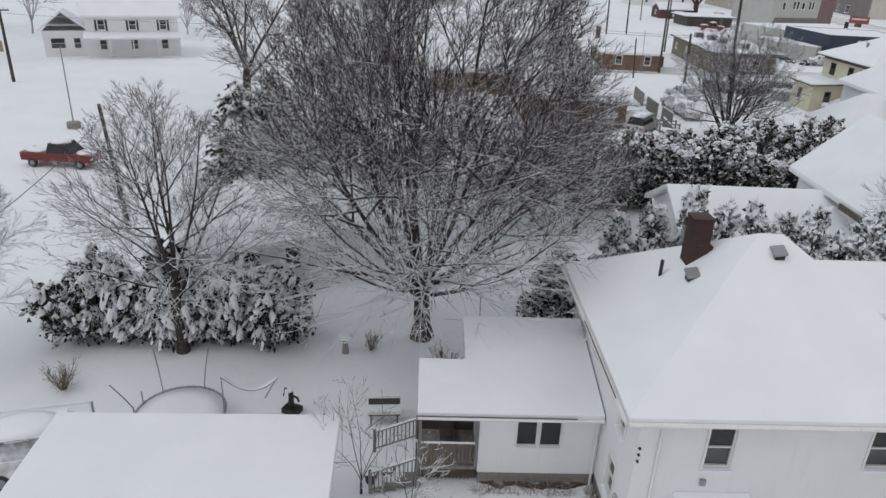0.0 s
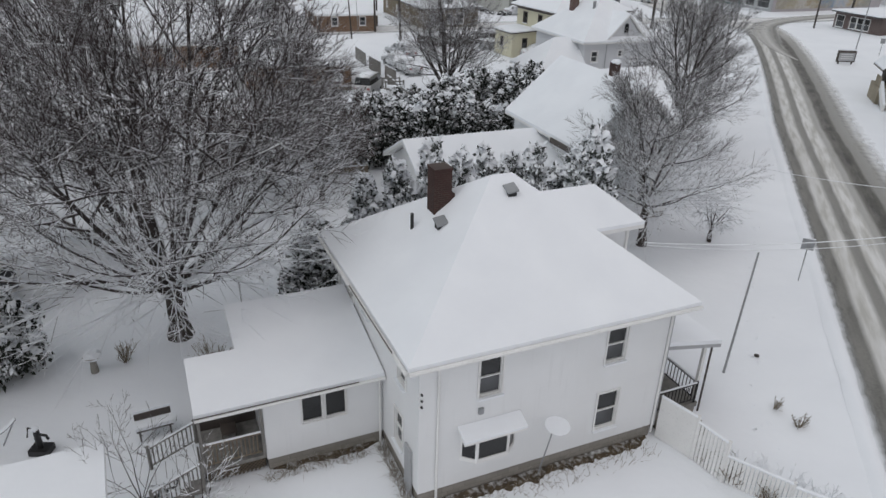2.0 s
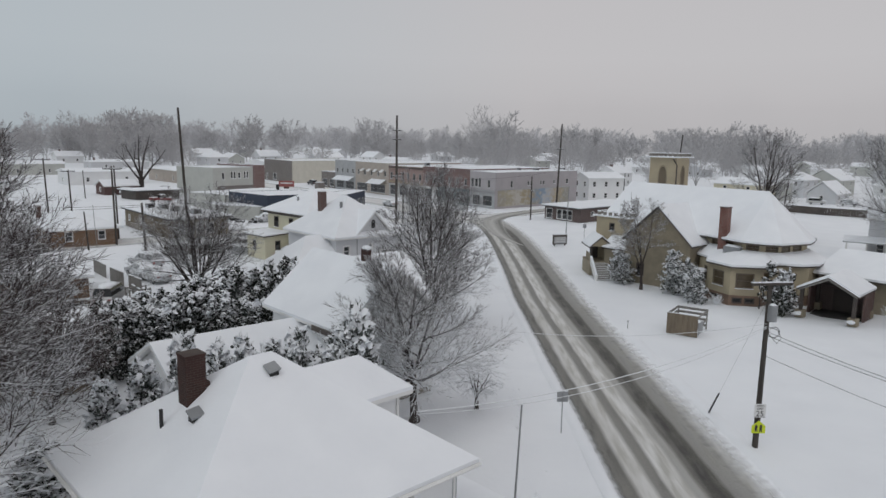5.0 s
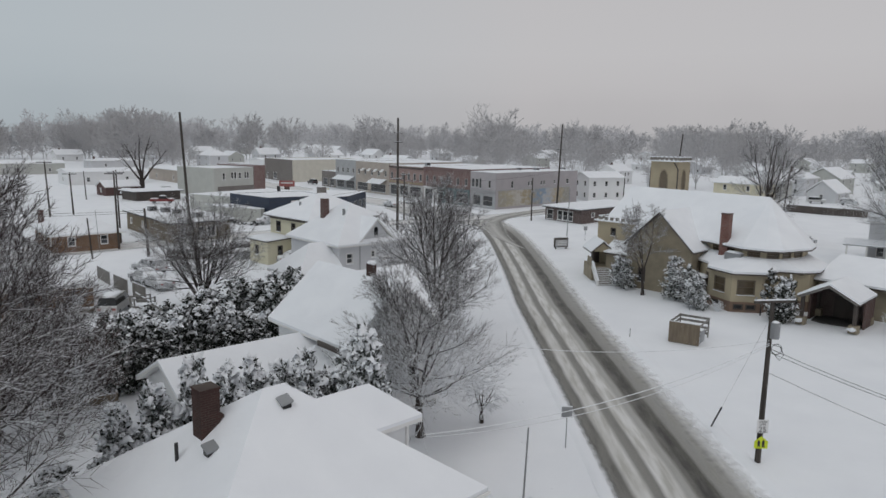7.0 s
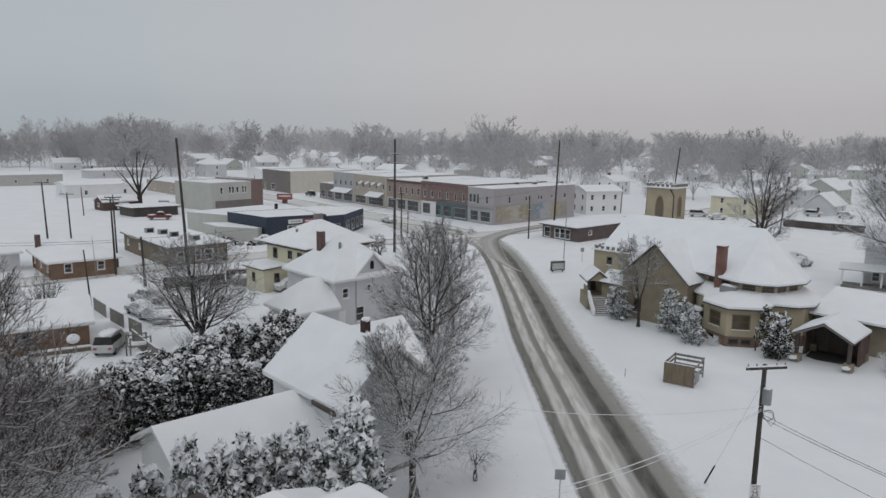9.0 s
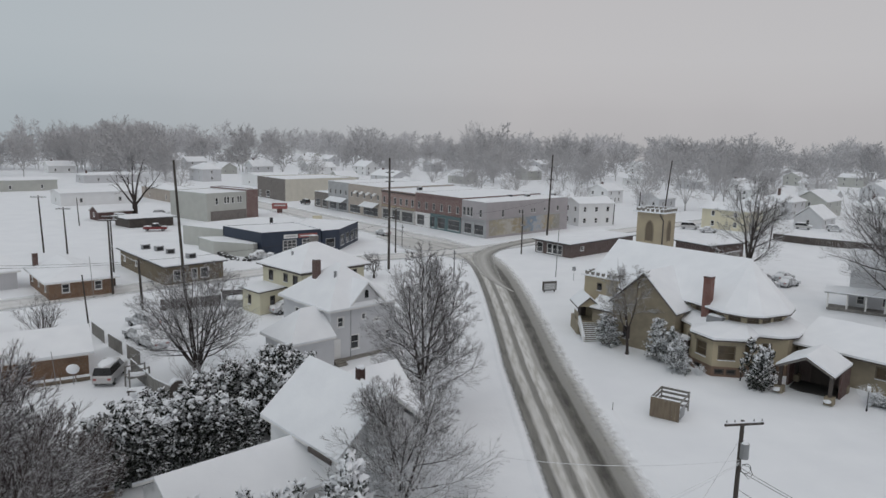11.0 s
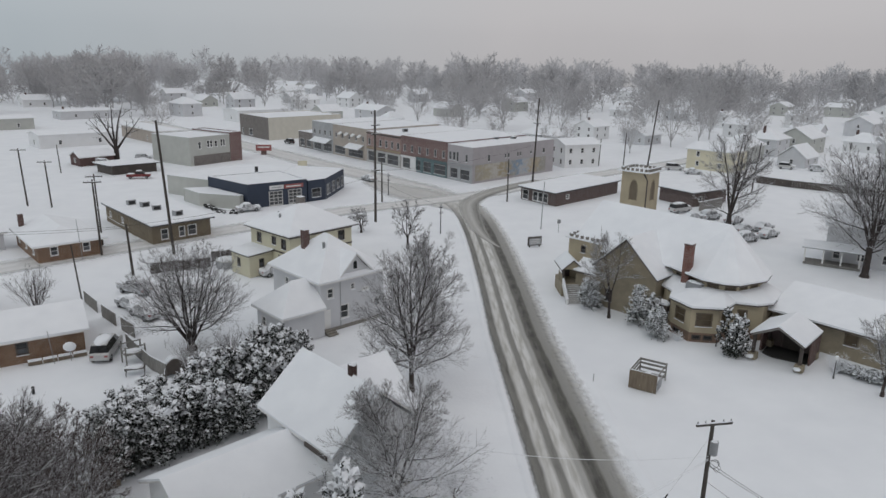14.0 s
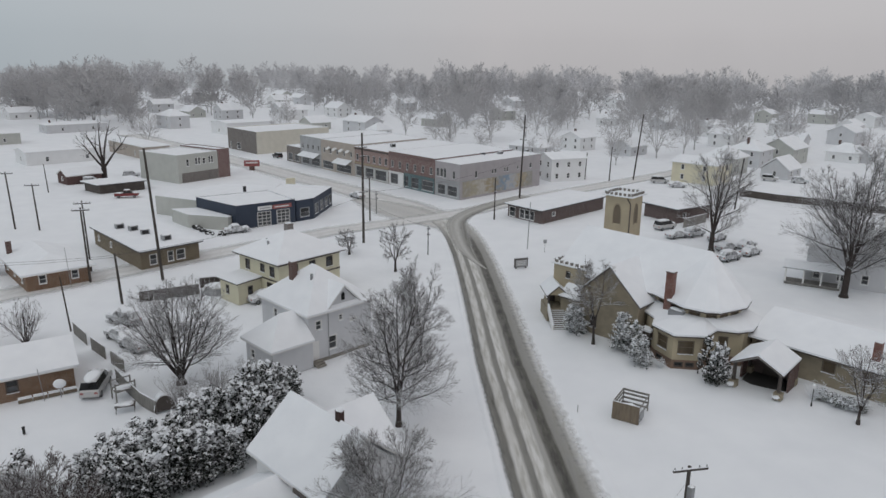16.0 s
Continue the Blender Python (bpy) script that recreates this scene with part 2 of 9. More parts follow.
haze_twig = surface("lightly_hazed_twigs", (0.43, 0.424, 0.432), (0.50, 0.494, 0.502), 0.9, 0.05, 0.4, 0.0)
needle_dark = snowed("dark_evergreen", (0.020, 0.026, 0.020), (0.045, 0.052, 0.038), 0.75, 1.15, 0.9, 4.0, 0.7)
needle_dusted = snowed("snow_dusted_cedar", (0.018, 0.021, 0.017), (0.040, 0.045, 0.037), 0.4, 0.95, 0.9, 2.2, 0.8)
needle_grey = snowed("grey_green_evergreen", (0.048, 0.056, 0.051), (0.090, 0.099, 0.091), 0.0, 0.6, 0.9, 2.5, 0.8)
snow_clump = snow_material("snow_clump", 0.05, 2.0)


# ---- mesh building ----
class Build:
    """Collects vertices and faces of one part."""

    def __init__(self):
        self.v, self.f = [], []

    def add(self, verts, faces):
        k = len(self.v)
        self.v += [tuple(p) for p in verts]
        self.f += [tuple(i + k for i in f) for f in faces]
        return self

    def face(self, *pts):
        return self.add(pts, [tuple(range(len(pts)))])

    def prism(self, poly, z0, z1):
        """A closed upright prism over a counter-clockwise plan."""
        n = len(poly)
        verts = [(x, y, z0) for x, y in poly] + [(x, y, z1) for x, y in poly]
        faces = [tuple(range(n - 1, -1, -1)), tuple(range(n, 2 * n))]
        faces += [(i, (i + 1) % n, n + (i + 1) % n, n + i) for i in range(n)]
        return self.add(verts, faces)

    def box(self, x0, x1, y0, y1, z0, z1):
        return self.prism([(x0, y0), (x1, y0), (x1, y1), (x0, y1)], z0, z1)

    def tube(self, p, q, r0, r1=None, n=6, caps=True):
        p, q = Vector(p), Vector(q)
        r1 = r0 if r1 is None else r1
        d = (q - p).normalized()
        a = d.cross(Vector((0, 0, 1)) if abs(d.z) < 0.9 else Vector((1, 0, 0))).normalized()
        b = d.cross(a)
        ring = [(math.cos(2 * math.pi * i / n), math.sin(2 * math.pi * i / n)) for i in range(n)]
        verts = [p + (a * c + b * s) * r0 for c, s in ring] + [q + (a * c + b * s) * r1 for c, s in ring]
        faces = [(i, i + n, (i + 1) % n + n, (i + 1) % n) for i in range(n)]
        if caps:
            faces += [tuple(range(n)), tuple(range(2 * n - 1, n - 1, -1))]
        return self.add(verts, faces)

    def path(self, pts, r, n=5):
        """One tube bent through pts."""
        pts = [Vector(p) for p in pts]
        verts = []
        for i, p in enumerate(pts):
            d = (pts[min(i + 1, len(pts) - 1)] - pts[max(i - 1, 0)]).normalized()
            a = d.cross(Vector((0, 0, 1)) if abs(d.z) < 0.9 else Vector((1, 0, 0))).normalized()
            c = d.cross(a)
            verts += [p + (a * math.cos(2 * math.pi * k / n) + c * math.sin(2 * math.pi * k / n)) * r for k in range(n)]
        faces = [(i * n + k, (i + 1) * n + k, (i + 1) * n + (k + 1) % n, i * n + (k + 1) % n) for i in range(len(pts) - 1) for k in range(n)]
        faces += [tuple(range(n)), tuple(range(len(verts) - 1, len(verts) - n - 1, -1))]
        return self.add(verts, faces)

    def slab(self, faces, thick, lift=0.0):
        """A solid under the given upper faces, thick metres deep, raised by lift."""
        index, verts, tops = {}, [], []
        for f in faces:
            ids = []
            for p in f:
                key = tuple(round(c, 3) for c in p)
                if key not in index:
                    index[key] = len(verts)
                    verts.append((p[0], p[1], p[2] + lift))
                ids.append(index[key])
            tops.append(tuple(ids))
        n = len(verts)
        out = verts + [(x, y, z - thick) for x, y, z in verts]
        edges = {(f[i], f[(i + 1) % len(f)]) for f in tops for i in range(len(f))}
        sides = [(a, a + n, b + n, b) for a, b in edges if (b, a) not in edges]
        return self.add(out, tops + [tuple(i + n for i in reversed(f)) for f in tops] + sides)

    def blob(self, c, rx, ry, rz, rings=3, sides=6, rough=0.2, rng=random):
        verts, faces = [(c[0], c[1], c[2] + rz)], []
        for i in range(1, rings + 1):
            a = math.pi * i / (rings + 1)
            for j in range(sides):
                b = 2 * math.pi * (j + 0.5 * i) / sides
                s = 1 + rng.uniform(-rough, rough)
                verts.append((c[0] + rx * s * math.sin(a) * math.cos(b), c[1] + ry * s * math.sin(a) * math.sin(b), c[2] + rz * s * math.cos(a)))
        verts.append((c[0], c[1], c[2] - rz))
        last = len(verts) - 1
        for j in range(sides):
            k = (j + 1) % sides
            faces.append((0, 1 + j, 1 + k))
            for i in range(rings - 1):
                a, b = 1 + i * sides, 1 + (i + 1) * sides
                faces += [(a + j, b + j, b + k, a + k)]
            faces.append((last, 1 + (rings - 1) * sides + k, 1 + (rings - 1) * sides + j))
        return self.add(verts, faces)

    def moved(self, m):
        self.v = [tuple(m @ Vector(p)) for p in self.v]
        return self

    def extrude(self, profile, y0, y1):
        """A prism over an outline in the x-z plane."""
        n = len(profile)
        verts = [(x, y0, z) for x, z in profile] + [(x, y1, z) for x, z in profile]
        faces = [tuple(range(n)), tuple(range(2 * n - 1, n - 1, -1))]
        faces += [(i, n + i, n + (i + 1) % n, (i + 1) % n) for i in range(n)]
        return self.add(verts, faces)

    def mesh(self, name, material, smooth=False):
        m = bpy.data.meshes.new(name)
        m.from_pydata(self.v, [], self.f)
        m.materials.append(material)
        if smooth:
            m.polygons.foreach_set("use_smooth", [True] * len(m.polygons))
        m.update()
        return m


def part(name, b, material=None, parent=None, label="", smooth=False):
    ob = new(name, b.mesh(name, material, smooth) if isinstance(b, Build) else b)
    ob.parent = parent
    return tagged(ob, label)


def thing(name, label, category, x, y, z=0.0, turn=0.0, group="", kind=""):
    ob = new(name)
    ob.matrix_basis = pose(x, y, z, 0, 0, turn)
    return tagged(ob, label, category, group, kind)


# ---- buildings ----
def wall(b, p, q, z0, z1, holes=(), thick=0.18):
    """An upright wall from p to q (outside to its right) with rectangular holes (from, to, sill, head)."""
    p, q = Vector((*p, 0)), Vector((*q, 0))
    run = (q - p).length
    d = (q - p) / run
    inward = Vector((-d.y, d.x, 0)) * thick
    xs = sorted({0.0, run, *[v for h in holes for v in h[:2]]})
    zs = sorted({z0, z1, *[v for h in holes for v in h[2:]]})
    at = lambda x, z, deep: p + d * x + Vector((0, 0, z)) + (inward if deep else Vector())
    for x0, x1 in zip(xs, xs[1:]):
        for c0, c1 in zip(zs, zs[1:]):
            mx, mz = (x0 + x1) / 2, (c0 + c1) / 2
            if any(h[0] < mx < h[1] and h[2] < mz < h[3] for h in holes):
                continue
            b.face(at(x0, c0, 0), at(x1, c0, 0), at(x1, c1, 0), at(x0, c1, 0))
            b.face(at(x1, c0, 1), at(x0, c0, 1), at(x0, c1, 1), at(x1, c1, 1))
    for x0, x1, c0, c1 in holes:
        b.face(at(x0, c0, 0), at(x0, c0, 1), at(x1, c0, 1), at(x1, c0, 0))
        b.face(at(x0, c1, 1), at(x0, c1, 0), at(x1, c1, 0), at(x1, c1, 1))
        b.face(at(x0, c0, 1), at(x0, c0, 0), at(x0, c1, 0), at(x0, c1, 1))
        b.face(at(x1, c0, 0), at(x1, c0, 1), at(x1, c1, 1), at(x1, c1, 0))


def window(owner, p, q, hole, frame=None, pane=None, bars=1, trim=0.09, sill=True, name="window"):
    """A window in a hole of the wall from p to q: frame with casing, panes and a snowy sill."""
    frame, pane = frame or white_paint, pane or glass
    p, q = Vector((*p, 0)), Vector((*q, 0))
    d = (q - p).normalized()
    out = Vector((d.y, -d.x, 0))
    x0, x1, z0, z1 = hole
    m = Matrix(((d.x, out.x, 0, p.x), (d.y, out.y, 0, p.y), (0, 0, 1, 0), (0, 0, 0, 1)))

    def put(b, a, c, e, f, g, h):
        t = Build().box(a, c, e, f, g, h)
        b.add([m @ Vector(v) for v in t.v], [tuple(reversed(k)) for k in t.f])

    s = 0.045
    outer = [(x0 - trim, z0 - trim), (x1 + trim, z0 - trim), (x1 + trim, z1 + trim), (x0 - trim, z1 + trim)]
    mid = [(x0, z0), (x1, z0), (x1, z1), (x0, z1)]
    inner = [(x0 + s, z0 + s), (x1 - s, z0 + s), (x1 - s, z1 - s), (x0 + s, z1 - s)]
    rings = [(outer, 0.004), (outer, 0.04), (mid, 0.045), (mid, -0.004), (inner, -0.01), (inner, -0.10)]
    b = Build()
    b.v = [tuple(m @ Vector((x, y, z))) for ring, y in rings for x, z in ring]
    b.f = [(4 * r + i, 4 * r + (i + 1) % 4, 4 * r + 4 + (i + 1) % 4, 4 * r + 4 + i) for r in range(5) for i in range(4)]
    w = part(name, b, frame, owner)
    for i in range(bars):
        z = z0 + (z1 - z0) * (i + 1) / (bars + 1)
        g = Build()
        put(g, x0 + s, x1 - s, -0.095, -0.012, z - 0.022, z + 0.022)
        part("meeting_rail", g, frame, w)
    for i in range(bars + 1):
        g = Build()
        za, zb = z0 + (z1 - z0) * i / (bars + 1), z0 + (z1 - z0) * (i + 1) / (bars + 1)
        put(g, x0 + s, x1 - s, -0.075 - 0.02 * (i == 0), -0.065 - 0.02 * (i == 0), za + 0.03, zb - 0.03)
        part("pane", g, lower_glass if i == 0 and bars == 1 and pane is glass else pane, w)
    if sill:
        g = Build()
        put(g, x0 - trim, x1 + trim, 0.042, 0.13, z0 - trim - 0.03, z0 - trim + 0.03)
        part("sill", g, snow, w, "snow-topped window sill")
    return w


def hip_faces(x0, x1, y0, y1, ze, zr, gable=()):
    """Upper faces of a hipped roof; a side named in gable ('w', 'e') ends in a gable there. The ridge runs along the longer side."""
    lx, ly = x1 - x0, y1 - y0
    if lx >= ly:
        a = (x0 if "w" in gable else x0 + ly / 2, (y0 + y1) / 2, zr)
        c = (x1 if "e" in gable else x1 - ly / 2, (y0 + y1) / 2, zr)
        f = [[(x0, y0, ze), (x1, y0, ze), c, a], [(x1, y1, ze), (x0, y1, ze), a, c]]
        f += [] if "e" in gable else [[(x1, y0, ze), (x1, y1, ze), c]]
        f += [] if "w" in gable else [[(x0, y1, ze), (x0, y0, ze), a]]
    else:
        a = ((x0 + x1) / 2, y0 if "w" in gable else y0 + lx / 2, zr)
        c = ((x0 + x1) / 2, y1 if "e" in gable else y1 - lx / 2, zr)
        f = [[(x1, y0, ze), (x1, y1, ze), c, a], [(x0, y1, ze), (x0, y0, ze), a, c]]
        f += [] if "w" in gable else [[(x0, y0, ze), (x1, y0, ze), a]]
        f += [] if "e" in gable else [[(x1, y1, ze), (x0, y1, ze), c]]
    return f


def roof(owner, faces, deck=None, snow_depth=0.16, label="", name="roof"):
    """A roof deck with a layer of snow on it."""
    r = part(name, Build().slab(faces, 0.14), deck or white_paint, owner, label)
    part("snow_layer", Build().slab(faces, snow_depth - 0.004, snow_depth), snow, r, "smooth fresh snow on the roof")
    return r


def walls(owner, plan, z0, z1, material, holes=None, frame=None, pane=None, bars=1, trim=0.09, name="wall", sill=True):
    """One wall part a side of a counter-clockwise plan; holes: side number to its windows."""
    made = []
    for i, p in enumerate(plan):
        q = plan[(i + 1) % len(plan)]
        b = Build()
        side = list((holes or {}).get(i, ()))
        wall(b, p, q, z0, z1, side)
        made.append(part(name, b, material, owner))
        for h in side:
            window(owner, p, q, h, frame, pane, bars, trim, sill)
    return made


def rect(x0, x1, y0, y1):
    return [(x0, y0), (x1, y0), (x1, y1), (x0, y1)]


def gable_wall(b, p, q, z0, z1):
    """The triangle of a gable over the wall from p to q."""
    p, q = Vector((*p, z0)), Vector((*q, z0))
    d = (q - p).normalized()
    inward = Vector((-d.y, d.x, 0)) * 0.16
    top = (p + q) / 2 + Vector((0, 0, z1 - z0))
    b.face(p, q, top).face(q + inward, p + inward, top + inward)
    b.face(p, p + inward, q + inward, q)


# ---- plants ----
def arrays_mesh(name, verts, faces, material, smooth=False):
    """A mesh from numpy vertices and equal-sided faces."""
    m = bpy.data.meshes.new(name)
    sides = faces.shape[1]
    m.vertices.add(len(verts))
    m.vertices.foreach_set("co", np.asarray(verts, np.float32).ravel())
    m.loops.add(faces.size)
    m.loops.foreach_set("vertex_index", faces.astype(np.int32).ravel())
    m.polygons.add(len(faces))
    m.polygons.foreach_set("loop_start", np.arange(0, faces.size, sides, dtype=np.int32))
    m.materials.append(material)
    m.update(calc_edges=True)
    if smooth:
        m.polygons.foreach_set("use_smooth", np.ones(len(faces), bool))
    return m


def unit(v):
    return v / np.maximum(np.linalg.norm(v, axis=1, keepdims=True), 1e-9)


def limbs_mesh(name, segs, sides, material):
    """Tapered tubes for rows of (start, end, radius, radius)."""
    p, q, r0, r1 = (np.concatenate([s[i] for s in segs]) for i in range(4))
    d = unit(q - p)
    side = unit(np.cross(d, np.where(np.abs(d[:, 2:]) < 0.9, [[0, 0, 1.0]], [[1.0, 0, 0]])))
    other = np.cross(d, side)
    ring = [(math.cos(2 * math.pi * i / sides + 0.5), math.sin(2 * math.pi * i / sides + 0.5)) for i in range(sides)]
    low = [p + (side * c + other * s) * r0[:, None] for c, s in ring]
    high = [q + (side * c + other * s) * r1[:, None] for c, s in ring]
    verts = np.stack(low + high, 1).reshape(-1, 3)
    k = np.arange(len(p))[:, None] * 2 * sides
    faces = np.concatenate([k + np.array([[i, i + sides, (i + 1) % sides + sides, (i + 1) % sides]]) for i in range(sides)])
    return arrays_mesh(name, verts, faces, material)


def grow(rng, starts, dirs, lengths, radii, segs, wob, lift, taper):
    """Lets branches grow in bent steps. Returns the segments and the points along each branch."""
    p, d = starts.copy(), unit(dirs)
    rows, pts, rad = [], [p.copy()], [radii.copy()]
    for s in range(segs):
        d = unit(d + rng.normal(0, wob, d.shape) + np.array([0, 0, lift]))
        q = p + d * (lengths / segs)[:, None]
        a, b = radii * (1 - (1 - taper) * s / segs), radii * (1 - (1 - taper) * (s + 1) / segs)
        rows.append((p.copy(), q, a, b))
        p = q
        pts.append(q.copy())
        rad.append(b)
    return rows, np.stack(pts, 1), np.stack(rad, 1), d


def sprout(rng, pts, rad, lengths, count, t0, angle, ratio, flat=0.0, thin=0.5):
    """Starts of side branches on grown ones."""
    n, k = pts.shape[0], pts.shape[1] - 1
    t = t0 + (1 - t0) * (np.arange(count)[None] + rng.random((n, count))) / count
    i = np.minimum((t * k).astype(int), k - 1)
    f = (t * k - i)[..., None]
    rows = np.arange(n)[:, None]
    a, b = pts[rows, i], pts[rows, i + 1]
    start = (a + (b - a) * f).reshape(-1, 3)
    along = unit((b - a).reshape(-1, 3))
    rand = rng.normal(0, 1, along.shape)
    rand[:, 2] *= 1 - flat
    across = unit(rand - along * np.sum(rand * along, 1, keepdims=True))
    ang = np.radians(angle) * (0.7 + 0.6 * rng.random((len(along), 1)))
    d = along * np.cos(ang) + across * np.sin(ang)
    length = (lengths[:, None] * ratio * (1.2 - 0.85 * t) * (0.7 + 0.6 * rng.random(t.shape))).ravel()
    r = (rad[rows, i] * thin).ravel()
    return start, d, length, r


def egg_reach(p, d, height, reach, belly):
    """How far a branch from p along d may grow before it leaves the egg-shaped crown, widest at belly of the height."""
    mid = belly * height
    up = np.where(p[:, 2] + d[:, 2] * reach * 0.5 > mid, height - mid, mid * 1.25)
    qa = (d[:, 0] ** 2 + d[:, 1] ** 2) / reach ** 2 + (d[:, 2] / up) ** 2
    qb = 2 * ((p[:, 0] * d[:, 0] + p[:, 1] * d[:, 1]) / reach ** 2 + d[:, 2] * (p[:, 2] - mid) / up ** 2)
    qc = (p[:, 0] ** 2 + p[:, 1] ** 2) / reach ** 2 + ((p[:, 2] - mid) / up) ** 2 - 1
    return np.maximum((-qb + np.sqrt(np.maximum(qb ** 2 - 4 * qa * qc, 0))) / (2 * qa), 0.02 * height)


def shoots(rng, pts, rad, lengths, count, t0, angles, ratio, thin, flat, outward, shortest=0.0, fade=0.72):
    """Starts of side shoots set spirally along grown branches; angles: from the branch at its foot and at its tip."""
    n, k = pts.shape[0], pts.shape[1] - 1
    t = t0 + (1 - t0) * (np.arange(count)[None] + rng.random((n, count))) / count
    i = np.minimum((t * k).astype(int), k - 1)
    f = (t * k - i)[..., None]
    rows = np.arange(n)[:, None]
    a, b = pts[rows, i], pts[rows, i + 1]
    start = (a + (b - a) * f).reshape(-1, 3)
    along = unit((b - a).reshape(-1, 3))
    turn = (np.arange(count)[None] * 2.4 + rng.random((n, 1)) * 6.28 + rng.normal(0, 0.4, (n, count))).ravel()[:, None]
    side = unit(np.cross(along, np.where(np.abs(along[:, 2:]) < 0.95, [[0, 0, 1.0]], [[1.0, 0, 0]])))
    across = side * np.cos(turn) + np.cross(side, along) * np.sin(turn) * (1 - flat)
    away = start * np.array([[1, 1, 0]])
    across = across + unit(away) * outward
    across = unit(across - along * np.sum(across * along, 1, keepdims=True))
    ang = np.radians(angles[0] + (angles[1] - angles[0]) * t.ravel()[:, None]) * (0.8 + 0.4 * rng.random((len(along), 1)))
    d = along * np.cos(ang) + across * np.sin(ang)
    length = (lengths[:, None] * ratio * (1.12 - fade * t) * (0.65 + 0.7 * rng.random(t.shape))).ravel()
    keep = length > shortest
    return start[keep], d[keep], length[keep], (rad[rows, i] * thin).ravel()[keep]


def twigs_mesh(name, tubes, points, material):
    """Three-sided twigs: tubes are rows of (start, end, radius, radius), points the last shoots that end in a tip."""
    verts, faces, base = [], [], 0
    ring = [(math.cos(2.094 * i + 0.5), math.sin(2.094 * i + 0.5)) for i in range(3)]
    for rows, tip in ((tubes, False), (points, True)):
        if not rows:
            continue
        p, q, r0, r1 = (np.concatenate([t[i] for t in rows]) for i in range(4))
        d = unit(q - p)
        side = unit(np.cross(d, np.where(np.abs(d[:, 2:]) < 0.9, [[0, 0, 1.0]], [[1.0, 0, 0]])))
        other = np.cross(d, side)
        v = [p + (side * c + other * s) * r0[:, None] for c, s in ring]
        v += [q] if tip else [q + (side * c + other * s) * r1[:, None] for c, s in ring]
        tri = [(0, 3, 1), (1, 3, 2), (2, 3, 0)] if tip else [(0, 3, 4), (0, 4, 1), (1, 4, 5), (1, 5, 2), (2, 5, 3), (2, 3, 0)]
        k = np.arange(len(p))[:, None] * len(v) + base
        verts.append(np.stack(v, 1).reshape(-1, 3))
        faces += [k + np.array([t]) for t in tri]
        base += len(p) * len(v)
    return arrays_mesh(name, np.concatenate(verts), np.concatenate(faces), material)


def crown_tree(name, label, x, y, seed, height, reach, clear, radius, leaders, spread, counts, materials, twig=0.007, lower=None, belly=0.36, first=0.15, skirt=0, droop=0.0, group="", lined=True, flat=0.2, ends=0.95, top=1.0, full=1.0):
    """A leafless tree: a trunk, leading stems, limbs that fill an egg-shaped crown, side branches, twigs and their last shoots."""
    rng = np.random.default_rng(seed)
    ob = thing(name, label, "tree", x, y, group=group)
    rows, pts, rad, d = grow(rng, np.zeros((1, 3)), np.array([[0, 0, 1.0]]), np.array([clear]), np.array([radius]), 6, 0.03, 0.1, 0.78)
    part("trunk", limbs_mesh("trunk", rows, 9, materials[0]), None, ob)
    part("root_flare", Build().tube((0, 0, -0.1), (0, 0, 0.5), radius * 1.45, radius * 1.02, 9), materials[0], ob)
    k = np.arange(leaders)
    az = k * 2.4 + rng.random() * 6.28 + rng.normal(0, 0.25, leaders)
    tilt = spread * np.sqrt((k + 0.15) / leaders) if leaders > 1 else np.zeros(1) + 0.02
    start = pts[0][np.clip(6 - (k > leaders * 0.5) - (k > leaders * 0.8), 3, 6)]
    dirs = np.stack([np.sin(tilt) * np.cos(az), np.sin(tilt) * np.sin(az), np.cos(tilt)], 1)
    r = radius * 0.78 * (leaders ** -0.35) * (0.85 + 0.3 * rng.random(leaders))
    lengths = egg_reach(start, dirs, height, reach, belly) * (0.82 + 0.12 * rng.random(leaders))
    thick, pts, rad, _ = grow(rng, start, dirs, lengths, r, 9, 0.05, 0.035, 0.1)
    # limbs, then branches on them
    s, d, L, r = shoots(rng, pts, rad, lengths, counts[0], first, (66, 34), 0.8 if leaders == 1 else 0.6, 0.6, 0.0, 0.7)
    if skirt:
        low = rng.uniform(0.75, 1.0, skirt)
        az = np.arange(skirt) * 2.4 + rng.random(skirt)
        tilt = 1.0 + 0.3 * rng.random(skirt)
        s = np.concatenate([s, np.stack([0 * low, 0 * low, clear * low], 1)])
        d = np.concatenate([d, np.stack([np.sin(tilt) * np.cos(az), np.sin(tilt) * np.sin(az), np.cos(tilt)], 1)])
        L, r = np.concatenate([L, np.full(skirt, height)]), np.concatenate([r, radius * 0.2 * (0.8 + 0.5 * rng.random(skirt))])
    L = np.minimum(L, egg_reach(s, d, height, reach, belly) * (0.8 + 0.25 * rng.random(len(L))))
    rows, pts, rad, _ = grow(rng, s, d, L, r, 7, 0.075, 0.045 - droop, 0.16)
    thick = thick + rows
    s, d, L, r = shoots(rng, pts, rad, L, counts[1], 0.1, (46, 28), 0.5, 0.5, flat, 0.2, 0.02 * height)
    L = np.minimum(L, egg_reach(s, d, height, reach, belly) * (0.7 + 0.5 * rng.random(len(L))) + 0.04 * height)
    mid, pts, rad, _ = grow(rng, s, d, L, np.maximum(r, twig * 1.5), 4, 0.06, 0.06 - droop * 1.5, 0.3)
    # twigs and their tips
    s, d, L, r = shoots(rng, pts, rad, L, counts[2], 0.05, (38, 24), 0.58, 0.5, flat, 0.1, 0.16)
    fine, pts, rad, _ = grow(rng, s, d, L, np.maximum(r, twig * 1.1), 2, 0.06, 0.07 - droop * 2, 0.6)
